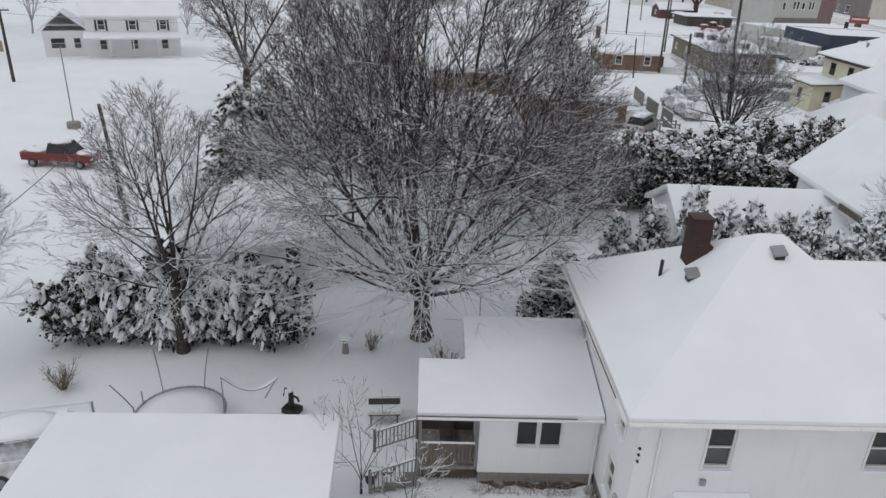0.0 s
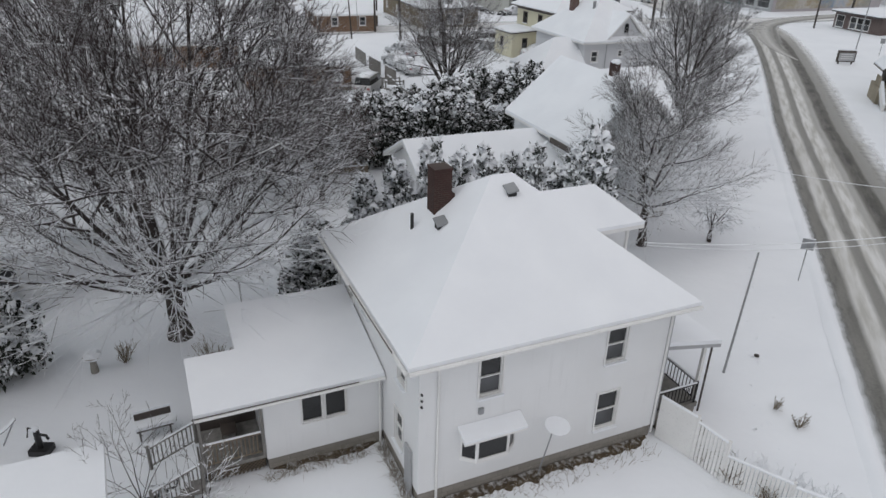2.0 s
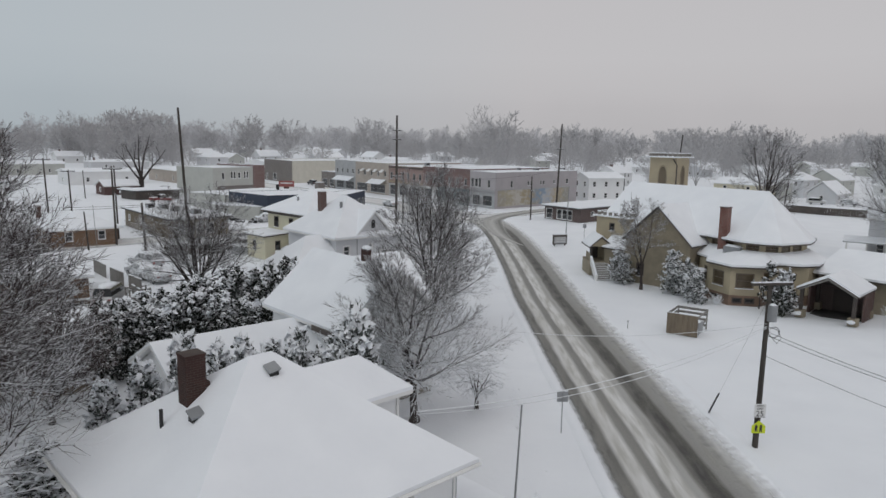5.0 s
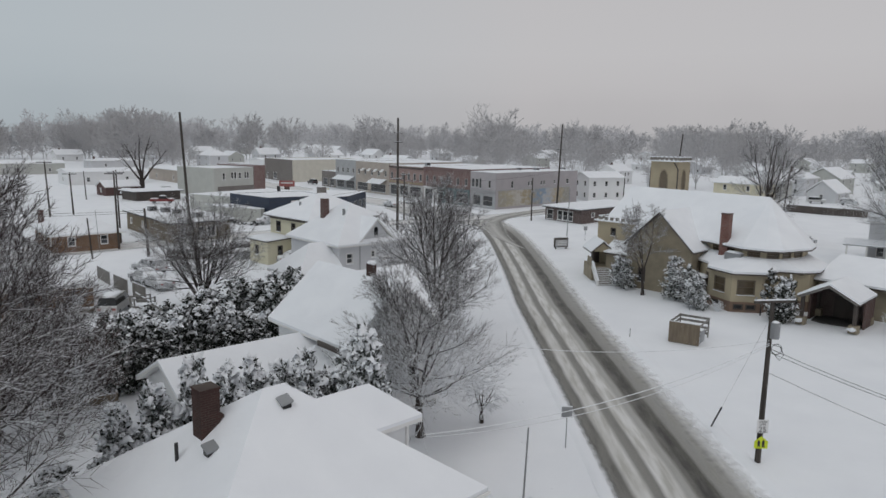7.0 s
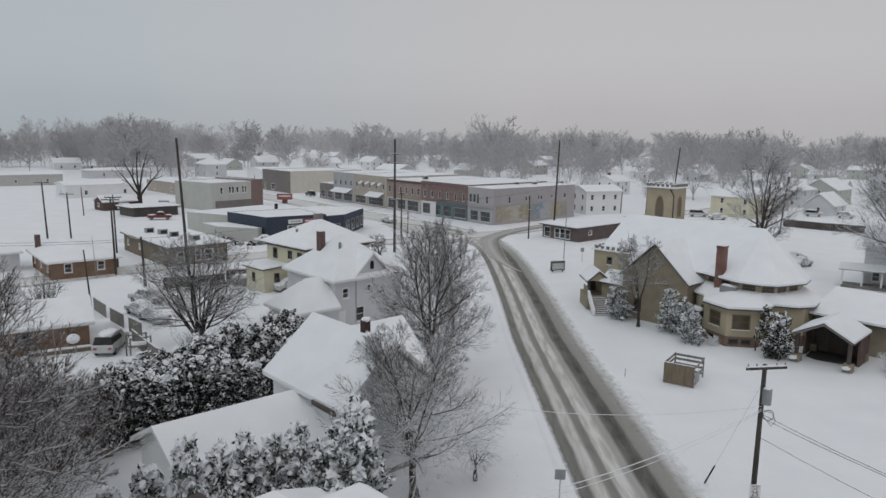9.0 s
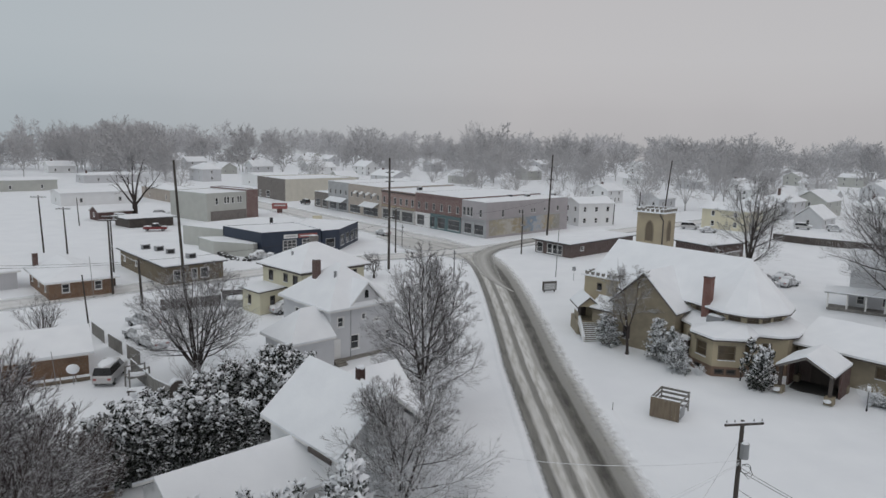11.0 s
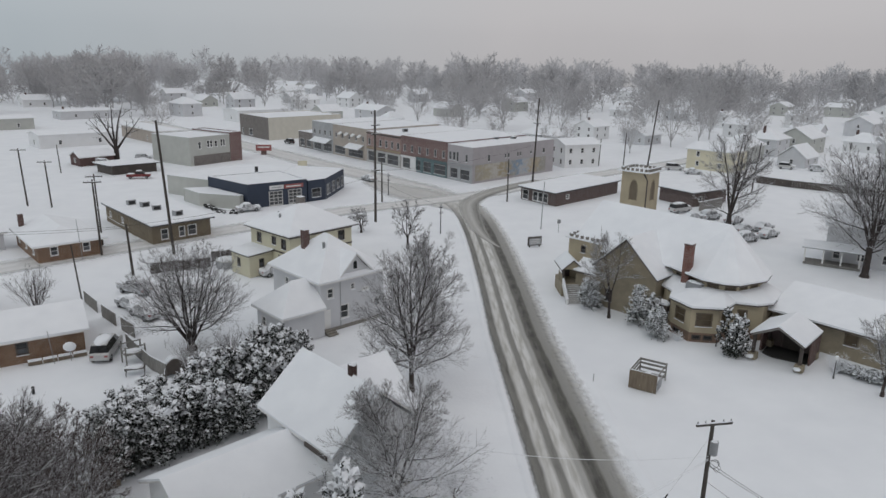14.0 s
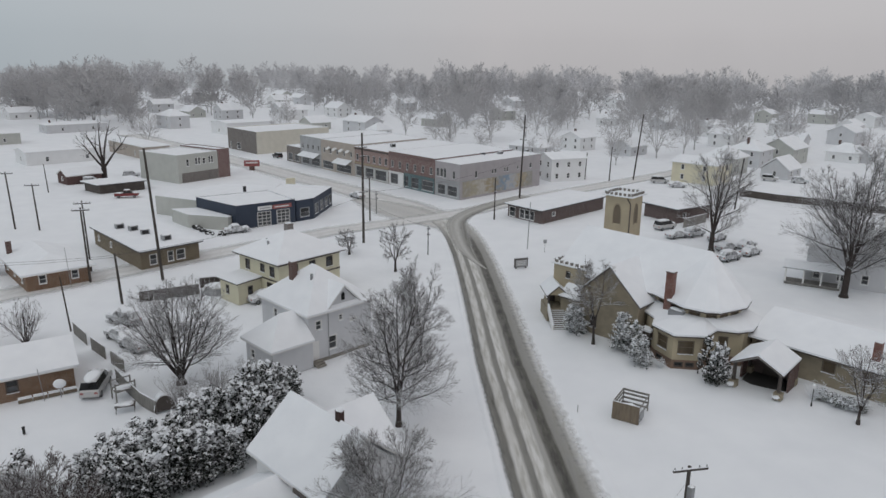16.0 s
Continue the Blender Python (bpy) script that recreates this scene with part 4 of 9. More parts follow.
def main_house():
    ob = thing("house", "white two-storey house with snow-covered hipped roof", "house", *HOUSE[:2], 0, HOUSE[2])
    plan = rect(0.55, 9.6, 0.55, 8.85)
    part("foundation", Build().prism(rect(0.6, 9.55, 0.6, 8.8), -0.1, 0.55), concrete, ob, "grey concrete block foundation")
    holes = {
        0: [(1.93, 2.69, 3.72, 5.08), (6.5, 7.26, 3.8, 5.12), (6.45, 7.3, 1.08, 2.55)],
        3: [(1.2, 1.9, 3.95, 5.0), (3.1, 3.75, 4.3, 5.0), (6.6, 7.25, 3.8, 4.9), (6.3, 7.0, 1.2, 2.5)],
        1: [(1.6, 2.5, 3.4, 5.0), (1.4, 2.4, 0.9, 2.5)],
    }
    walls(ob, plan, 0.5, 5.6, white_siding, holes, trim=0.055)
    part("ceiling_deck", Build().prism(rect(0.75, 9.4, 0.75, 8.65), 5.3, 5.4), white_paint, ob)
    rf = roof(ob, hip_faces(0, 10.15, 0, 9.4, 5.62, 9.0), white_paint, 0.14, "hipped roof with white eaves")
    # hipped dormer in the street side of the roof
    side = lambda x: 5.6 + (10.15 - x) * 0.72
    for y in (3.35, 5.15):
        g = Build()
        f = [(9.45, y, side(9.45) - 0.1), (9.45, y, 7.3), (7.75, y, 7.3)]
        g.face(*f).face(*[(x, v + 0.1, z) for x, v, z in reversed(f)])
        part("dormer_side", g, white_siding, ob, "white dormer cheek")
    front = Build()
    wall(front, (9.5, 3.35), (9.5, 5.25), side(9.5) - 0.15, 7.3, [(0.5, 1.4, 6.35, 7.1)], 0.1)
    part("dormer_front", front, white_siding, ob)
    window(ob, (9.5, 3.35), (9.5, 5.25), (0.5, 1.4, 6.35, 7.1))
    dz, dr = 7.28, 8.36
    ridge = [(6.3, 4.3, dr), (8.55, 4.3, dr)]
    c0, c1, b0, b1 = (9.92, 3.0, dz), (9.92, 5.6, dz), (7.75, 3.0, dz), (7.75, 5.6, dz)
    roof(ob, [[b0, c0, ridge[1], ridge[0]], [c0, c1, ridge[1]], [c1, b1, ridge[0], ridge[1]]], white_paint, 0.13, "hipped dormer roof", "dormer_roof")
    part("corner_board", Build().box(9.44, 9.54, 3.28, 3.36, side(9.5) - 0.1, 7.28), white_paint, ob)
    # gutters, downpipes
    for p, q in (((0, -0.06, 5.58), (10.15, -0.06, 5.58)), ((-0.06, 9.4, 5.58), (-0.06, 0, 5.58))):
        part("gutter", Build().tube(p, q, 0.065, n=6), white_paint, ob)
    part("gutter_dark_line", Build().tube((-0.11, 1.0, 5.66), (-0.11, 5.2, 5.66), 0.02, n=4), dark_trim, ob, "thin dark line along the gutter")
    for x, y, s in ((1.15, 0.5, 0), (9.55, 0.5, 0), (0.5, 8.75, 0)):
        part("downpipe", Build().path([(x, y - 0.4 * (y < 1), 5.52), (x, y, 5.2), (x, y, 0.2)], 0.045, 5), white_paint, ob)
    part("corner_board", Build().box(9.52, 9.66, 0.5, 0.62, 0.5, 5.6), grey_paint, ob, "pale grey corner board")
    # bay window with its awning
    bay = Build()
    x0, x1 = 1.95, 3.9
    base = [(x0, 0.546), (x0 + 0.42, 0.2), (x1 - 0.42, 0.2), (x1, 0.546)]
    bw = part("bay_window", Build().prism(base, 1.42, 1.52), white_paint, ob, "white bay window box")
    part("bay_head", Build().prism(base, 2.36, 2.46), white_paint, bw)
    for p, q in zip(base, base[1:]):
        L = (Vector(q) - Vector(p)).length
        g = Build()
        wall(g, p, q, 1.52, 2.36, [(0.06, L - 0.06, 1.57, 2.31)], 0.06)
        part("bay_frame", g, white_paint, bw)
        d = (Vector(q) - Vector(p)).normalized()
        inn = Vector((-d.y, d.x)) * 0.04
        a, c = Vector(p) + d * 0.06 + inn, Vector(q) - d * 0.06 + inn
        part("pane", Build().face((*a, 1.57), (*c, 1.57), (*c, 2.31), (*a, 2.31)), glass, bw)
    aw = [[(x0 - 0.12, 0.0, 2.5), (x1 + 0.1, 0.0, 2.5), (x1 + 0.1, 0.54, 2.72), (x0 - 0.12, 0.54, 2.72)]]
    a = part("awning", Build().slab(aw, 0.06), white_paint, ob, "sloping white awning over the bay window")
    part("snow_layer", Build().slab(aw, 0.08, 0.09), snow, a)
    # small fixtures
    for z in (3.9, 4.12, 4.34):
        part("wall_vent", Build().tube((0.62, 0.54, z), (0.62, 0.48, z), 0.036, n=10), black_metal, ob, "small round black vent")
    part("meter_box", Build().box(2.5, 2.66, 0.46, 0.545, 3.1, 3.3), galvanised, ob, "grey utility box")
    part("cellar_door", Build().box(0.46, 0.54, 1.0, 1.5, 0.0, 1.85), grey_paint, ob, "tall grey wooden panel leaning on the wall")
    dish = Build()
    for i in range(5):
        r0, r1 = 0.36 * i / 5, 0.36 * (i + 1) / 5
        for k in range(16):
            a0, a1 = 2 * math.pi * k / 16, 2 * math.pi * (k + 1) / 16
            pt = lambda r, t: (r * math.cos(t), -0.35 * r * r, r * math.sin(t))
            dish.face(pt(r0, a0), pt(r1, a0), pt(r1, a1), pt(r0, a1)) if i else dish.face((0, 0, 0), pt(r1, a0), pt(r1, a1))
    m = Matrix.Translation((5.1, 0.0, 2.2)) @ Matrix.Rotation(radians(-82), 4, "X") @ Matrix.Scale(1.15, 4)
    dish.v = [tuple(m @ Vector(v)) for v in dish.v]
    d = part("satellite_dish", dish, snow, ob, "round satellite dish filled with snow")
    part("mast", Build().path([(5.1, 0.0, 2.12), (5.1, 0.2, 1.9), (4.75, 0.3, 0.0)], 0.025), galvanised, d)
    # chimney, vents on the roof
    ch = part("chimney", Build().prism(rect(2.84, 3.46, 5.1, 5.7), 6.6, 9.3), chimney_brick, ob, "dark red brick chimney with a stepped top")
    part("cap", Build().box(2.82, 3.48, 5.08, 5.72, 9.304, 9.38), chimney_brick, ch)
    part("flashing", Build().extrude([(3.464, 7.2), (3.72, 7.2), (3.72, 8.3), (3.6, 8.3), (3.6, 8.45), (3.464, 8.45)], 5.14, 5.44), chimney_brick, ch, "stepped brick shoulder of the chimney")
    part("vent_pipe", Build().tube((2.17, 5.37, 6.9), (2.17, 5.37, 7.85), 0.06, n=8), black_metal, ob, "black vent pipe")
    for x, y, z in ((2.77, 4.37, 7.72), (5.11, 4.09, 8.66)):
        lid = [[(x - 0.2, y - 0.2, z + 0.1), (x + 0.2, y - 0.2, z + 0.16), (x + 0.2, y + 0.2, z + 0.3), (x - 0.2, y + 0.2, z + 0.24)]]
        v = part("roof_vent", Build().box(x - 0.15, x + 0.15, y - 0.15, y + 0.15, z - 0.3, z + 0.1), black_metal, ob, "square roof vent standing out of the snow")
        part("lid", Build().slab(lid, 0.05), galvanised, v, "sloping grey metal lid")
    # rear addition with its porch
    part("foundation", Build().prism(rect(-3.4, 0.55, 3.9, 7.7), -0.1, 0.5), concrete, ob)
    aplan = rect(-3.45, 0.54, 3.85, 7.75)
    walls(ob, aplan, 0.45, 3.0, white_siding, {0: [(1.22, 1.94, 1.58, 2.64), (2.0, 2.74, 1.58, 2.64)]}, pane=dark_glass, bars=0, trim=0.025, sill=False)
    zz = lambda y: 3.02 + (y - 3.45) * 0.2
    f = [[(-5.5, 3.45, zz(3.45)), (0.5, 3.45, zz(3.45)), (0.5, 5.85, zz(5.85)), (-5.5, 5.85, zz(5.85))], [(-3.9, 5.85, zz(5.85)), (0.5, 5.85, zz(5.85)), (0.5, 8.1, zz(8.1)), (-3.9, 8.1, zz(8.1))]]
    roof(ob, [f[0]], white_paint, 0.16, "low sloping roof of the rear addition")
    roof(ob, [f[1]], white_paint, 0.16)
    part("gutter", Build().tube((-5.5, 3.4, 3.0), (0.5, 3.4, 3.0), 0.06, n=6), white_paint, ob)
    part("gutter_dark_line", Build().tube((-5.5, 3.38, 3.085), (-0.4, 3.38, 3.085), 0.02, n=4), dark_trim, ob)
    part("downpipe", Build().path([(0.42, 3.4, 2.98), (0.42, 3.75, 2.7), (0.42, 3.75, 0.1)], 0.045, 5), white_paint, ob)
    # porch under the addition's roof
    part("porch_floor", Build().box(-5.45, -3.47, 3.8, 5.74, 0.6, 0.72), grey_wood, ob)
    # Solid black sheet in place of the shaded hollow behind the slats.
    lat = part("lattice", Build().box(-5.4, -3.47, 4.1, 4.14, 0.0, 0.58), black_metal, ob, "black sheet standing for the shade behind a diagonal wooden lattice")
    for i in range(-4, 16):
        for k, y in ((1, 4.0), (-1, 4.035)):
            ends = []
            for z in (0.02, 0.58):
                x = -5.4 + i * 0.13 + k * (z - 0.3)
                ends.append((min(max(x, -5.38), -3.5), y, min(max(0.3 + (min(max(x, -5.38), -3.5) + 5.4 - i * 0.13) * k, 0.02), 0.58)))
            if abs(ends[0][0] - ends[1][0]) > 0.1:
                part("slat", Build().tube(ends[0], ends[1], 0.02, n=4), weathered_wood, lat)
    # Dark colour on this wall stands for the porch's inner shade.
    part("porch_wall", Build().box(-5.45, -3.47, 5.75, 5.85, 0.6, 3.1), dark_trim, ob, "porch back wall coloured dark for the shade inside")
    for x in (-5.4, -3.52):
        part("post", Build().box(x - 0.045, x + 0.045, 3.8, 3.89, 0.72, 3.05), grey_wood, ob)
    railing(ob, (-5.35, 3.85), (-3.58, 3.85), 0.72, 0.9, 0.12, weathered_wood, False)
    return ob


main_house()


def porch_things():
    """Steps with curved rails beside the rear porch."""
    st = thing("porch_steps", "grey wooden porch steps with railings, dusted with snow", "steps", *HOUSE[:2], 0, HOUSE[2])
    for i in range(4):
        part("step", Build().box(-6.9 + i * 0.34, -6.5 + i * 0.34, 3.3 + 0.1 * i, 5.2, 0.0, 0.15 + i * 0.14), grey_wood, st)
        part("snow_layer", Build().box(-6.88 + i * 0.34, -6.56 + i * 0.34, 3.35 + 0.1 * i, 5.15, 0.154 + i * 0.14, 0.2 + i * 0.14), snow, st)
    for y in (3.2, 5.25):
        railing(st, (-7.0, y), (-5.5, y + 0.1, 0.6), 0.05, 0.85)
    pl = thing("wicker_chair", "dark wicker chair on the covered porch", "chair", *HOUSE[:2], 0.62, HOUSE[2])
    part("seat", Build().box(-4.7, -4.2, 5.0, 5.5, 0.3, 0.42), dark_trim, pl)
    part("backrest", Build().box(-4.7, -4.2, 5.45, 5.55, 0.42, 0.95), dark_trim, pl)
    for x in (-4.68, -4.24):
        for y in (5.02, 5.5):
            part("leg", Build().tube((x, y, 0), (x, y, 0.3), 0.025, n=5), dark_trim, pl)


porch_things()


def street_porch():
    """The side porch towards the street."""
    ob = thing("front_porch", "white front porch with snow-covered roof and black iron railings", "porch", *HOUSE[:2], 0, HOUSE[2])
    part("porch_floor", Build().box(9.64, 12.0, 0.9, 6.8, 0.35, 0.55), grey_wood, ob)
    part("skirt", Build().box(9.7, 11.95, 0.95, 6.75, 0, 0.345), concrete, ob)
    f = [[(9.62, 0.7, 3.7), (9.62, 7.0, 3.7), (12.3, 7.0, 3.2), (12.3, 0.7, 3.2)]]
    f = [list(reversed(f[0]))]
    roof(ob, f, grey_paint, 0.16)
    for y in (1.0, 3.8, 6.7):
        part("post", Build().box(11.8, 11.92, y - 0.06, y + 0.06, 0.55, 3.25), white_paint, ob)
    part("downpipe", Build().tube((12.1, 0.9, 0.1), (12.1, 0.9, 3.2), 0.04, n=5), dark_trim, ob)
    railing(ob, (9.75, 0.95), (11.85, 0.95), 0.55, 0.85, 0.16, black_metal)
    railing(ob, (11.88, 1.0), (11.88, 3.7), 0.55, 0.85, 0.16, black_metal)
    for i in range(2):
        part("step", Build().box(10.0, 11.6, 0.15 - 0.35 * i, 0.9 - 0.35 * i, 0, 0.36 - 0.16 * i), concrete, ob)
    ch = thing("porch_chair", "dark chair standing on the front porch", "chair", *HOUSE[:2], 0.55, HOUSE[2])
    part("seat", Build().box(10.0, 10.5, 2.2, 2.7, 0.36, 0.45), dark_trim, ch)
    part("backrest", Build().box(9.95, 10.02, 2.2, 2.7, 0.45, 0.95), dark_trim, ch)
    for x in (10.03, 10.47):
        for y in (2.23, 2.67):
            part("leg", Build().tube((x, y, 0), (x, y, 0.36), 0.025, n=5), dark_trim, ch)


street_porch()


def panel_fence():
    """The white panel fence at the house's corner, and the low edging round the bed behind."""
    ob = thing("fence", "white picket and panel fence with a snowy top rail", "fence", *HOUSE[:2], 0, HOUSE[2])
    pts = [(9.75, 0.45), (10.15, -0.95), (10.35, -2.2), (11.4, -4.0), (12.6, -5.6)]
    for i, (p, q) in enumerate(zip(pts, pts[1:])):
        p, q = Vector((*p, 0)), Vector((*q, 0))
        d = (q - p).normalized()
        n = Vector((-d.y, d.x, 0)) * 0.03
        b = Build()
        h = (1.75, 1.6, 1.1, 1.0)[i]
        if i == 0:
            part("panel", b.prism([(p - n).xy, (q - n).xy, (q + n).xy, (p + n).xy], 0, h), white_paint, ob)
        else:
            k = int((q - p).length / 0.13)
            for j in range(k):
                u, v = p.lerp(q, (j + 0.1) / k), p.lerp(q, (j + 0.86) / k)
                part("picket", Build().prism([(u - n * 0.5).xy, (v - n * 0.5).xy, (v + n * 0.5).xy, (u + n * 0.5).xy], 0, h), white_paint, ob)
        part("snow_cap", Build().tube(p + Vector((0, 0, h + 0.02)), q + Vector((0, 0, h + 0.02)), 0.05, n=6), snow, ob)
        part("post", Build().tube(q, q + Vector((0, 0, h + 0.1)), 0.06, n=6), white_paint, ob)


panel_fence()


def foundation_weeds():
    """Dead stalks that stick out of the snow along the house."""
    rng = np.random.default_rng(5)
    n = 900
    u = rng.random(n)
    strip_no = rng.integers(0, 3, n)
    x = np.where(strip_no == 0, 1.2 + u * 8, np.where(strip_no == 1, -0.2 - u * 3.4, 0.25 + rng.random(n) * 0.3))
    y = np.where(strip_no == 0, 0.2 - rng.random(n) ** 2 * 0.7, np.where(strip_no == 1, 3.7 - rng.random(n) * 0.4, 0.7 + u * 2.9))
    a = radians(HOUSE[2])
    p = np.stack([HOUSE[0] + x * math.cos(a) - y * math.sin(a), HOUSE[1] + x * math.sin(a) + y * math.cos(a), np.full(n, -0.05)], 1)
    d = rng.normal(0, 0.5, (n, 3)) + np.array([0, 0, 0.9])
    rows, *_ = grow(rng, p, d, 0.2 + 0.4 * rng.random(n), np.full(n, 0.007), 3, 0.2, -0.05, 0.5)
    ob = part("dead_weeds", limbs_mesh("dead_weeds", rows, 3, dead_grass))
    tagged(ob, "brown dead weeds poking out of the snow along the foundation", "weeds", kind="stuff")


foundation_weeds()


def soil_shade_bed(label, pts, width, seed):
    """A ragged strip of bare wet earth and leaves where the eaves kept the snow off; its dark colour also stands for
    shade at the wall.
    """
    rng = random.Random(seed)
    a, b = Vector((*pts[0], 0)), Vector((*pts[1], 0))
    d = (b - a).normalized()
    out = Vector((d.y, -d.x, 0))
    n = max(4, int((b - a).length / 0.09))
    ob = thing("soil_shade_bed", label, "soil", *HOUSE[:2], 0, HOUSE[2])
    g = Build()
    for i in range(n + 1):
        p = a.lerp(b, i / n)
        w = width * (0.62 + 0.75 * noise.noise(Vector((i * 0.11, seed, 0))) + 0.35 * noise.noise(Vector((i * 0.45, seed, 5))) + 0.15 * rng.random())
        w = max(0.03, w * min(1, i / 6, (n - i) / 6))
        g.v += [tuple(p) [:2] + (0.045,), tuple(p + out * w)[:2] + (0.03,), tuple(p + out * (w + 0.12))[:2] + (-0.06,)]
    for i in range(n):
        g.f += [(3 * i, 3 * i + 1, 3 * i + 4, 3 * i + 3), (3 * i + 1, 3 * i + 2, 3 * i + 5, 3 * i + 4)]
    part("earth", g, soil, ob, "", True)
    return ob


soil_shade_bed("bare wet earth, dead leaves and painted shade along the house wall", [(0.9, 0.57), (9.4, 0.57)], 0.42, 3)
soil_shade_bed("bare wet earth and painted shadow line along the porch wall", [(-3.3, 3.98), (0.4, 3.98)], 0.3, 4)


# ---- neighbouring houses ----
def neighbour():
    """White house with a steep gable and a low rear wing."""
    ob = thing("house", "white gabled house with steep snow-covered roof and low wing", "house", -5.7, 38.3, 0, -46.8)
    # along x: from the street gable (0) back to -8.9; along y: away from the front eave
    part("foundation", Build().prism(rect(-8.3, -0.25, 0.3, 6.9), -0.1, 0.4), concrete, ob)
    walls(ob, rect(-8.4, -0.2, 0.2, 7.0), 0.35, 5.0, white_siding, {1: [(1.2, 2.0, 3.2, 4.5), (4.4, 5.2, 3.2, 4.5), (1.4, 2.3, 0.9, 2.4), (4.4, 5.3, 0.9, 2.4)], 3: [(5.0, 5.8, 3.2, 4.4)]})
    for p, q in (((-0.2, 0.2), (-0.2, 7.0)), ((-8.4, 7.0), (-8.4, 0.2))):
        g = Build()
        gable_wall(g, p, q, 5.0, 8.0)
        part("gable", g, white_siding, ob)
    roof(ob, [[(-8.9, -0.3, 5.0), (0.3, -0.3, 5.0), (0.3, 3.6, 8.34), (-8.9, 3.6, 8.34)], [(0.3, 7.5, 5.0), (-8.9, 7.5, 5.0), (-8.9, 3.6, 8.34), (0.3, 3.6, 8.34)]], white_paint, 0.16)
    # cross gable towards the back
    walls(ob, rect(-7.9, -0.9, 7.02, 7.5), 0.35, 5.0, white_siding)
    g = Build()
    gable_wall(g, (-0.9, 7.5), (-7.9, 7.5), 5.0, 8.0)
    part("gable", g, white_siding, ob)
    roof(ob, [[(-0.45, 3.7, 5.0), (-0.45, 7.9, 5.0), (-4.4, 7.9, 8.32), (-4.4, 3.7, 8.32)], [(-8.35, 7.9, 5.0), (-8.35, 3.7, 5.0), (-4.4, 3.7, 8.32), (-4.4, 7.9, 8.32)]], white_paint, 0.16)
    ch = part("chimney", Build().box(-3.1, -2.65, 3.45, 3.9, 7.2, 9.15), chimney_brick, ob, "short dark brick chimney")
    part("snow_cap", Build().blob((-2.85, 3.7, 9.2), 0.33, 0.33, 0.15, 3, 8), snow, ch)
    # low wing towards the yard
    walls(ob, rect(-8.0, -1.7, -8.5, 0.48), 0.0, 3.0, white_siding, {0: [(2.6, 3.5, 1.0, 2.2)]})
    g = Build()
    gable_wall(g, (-8.0, -8.5), (-1.7, -8.5), 3.0, 4.7)
    part("gable", g, white_siding, ob)
    roof(ob, [[(-4.85, -8.95, 4.85), (-1.2, -8.95, 3.0), (-1.2, 0.46, 3.0), (-4.85, 0.46, 4.85)], [(-8.5, -8.95, 3.0), (-4.85, -8.95, 4.85), (-4.85, 0.46, 4.85), (-8.5, 0.46, 3.0)]], white_paint, 0.16)
    # Dark slab stands in for the shadow at the main eave's end.
    part("eave_shadow", Build().slab([[(-2.7, -0.42, 4.99), (-0.2, -0.42, 4.99), (-0.2, -0.32, 4.99), (-2.7, -0.32, 4.99)]], 0.3), dark_trim, ob, "dark slab standing for the shadow under the eave")
    return ob


neighbour()


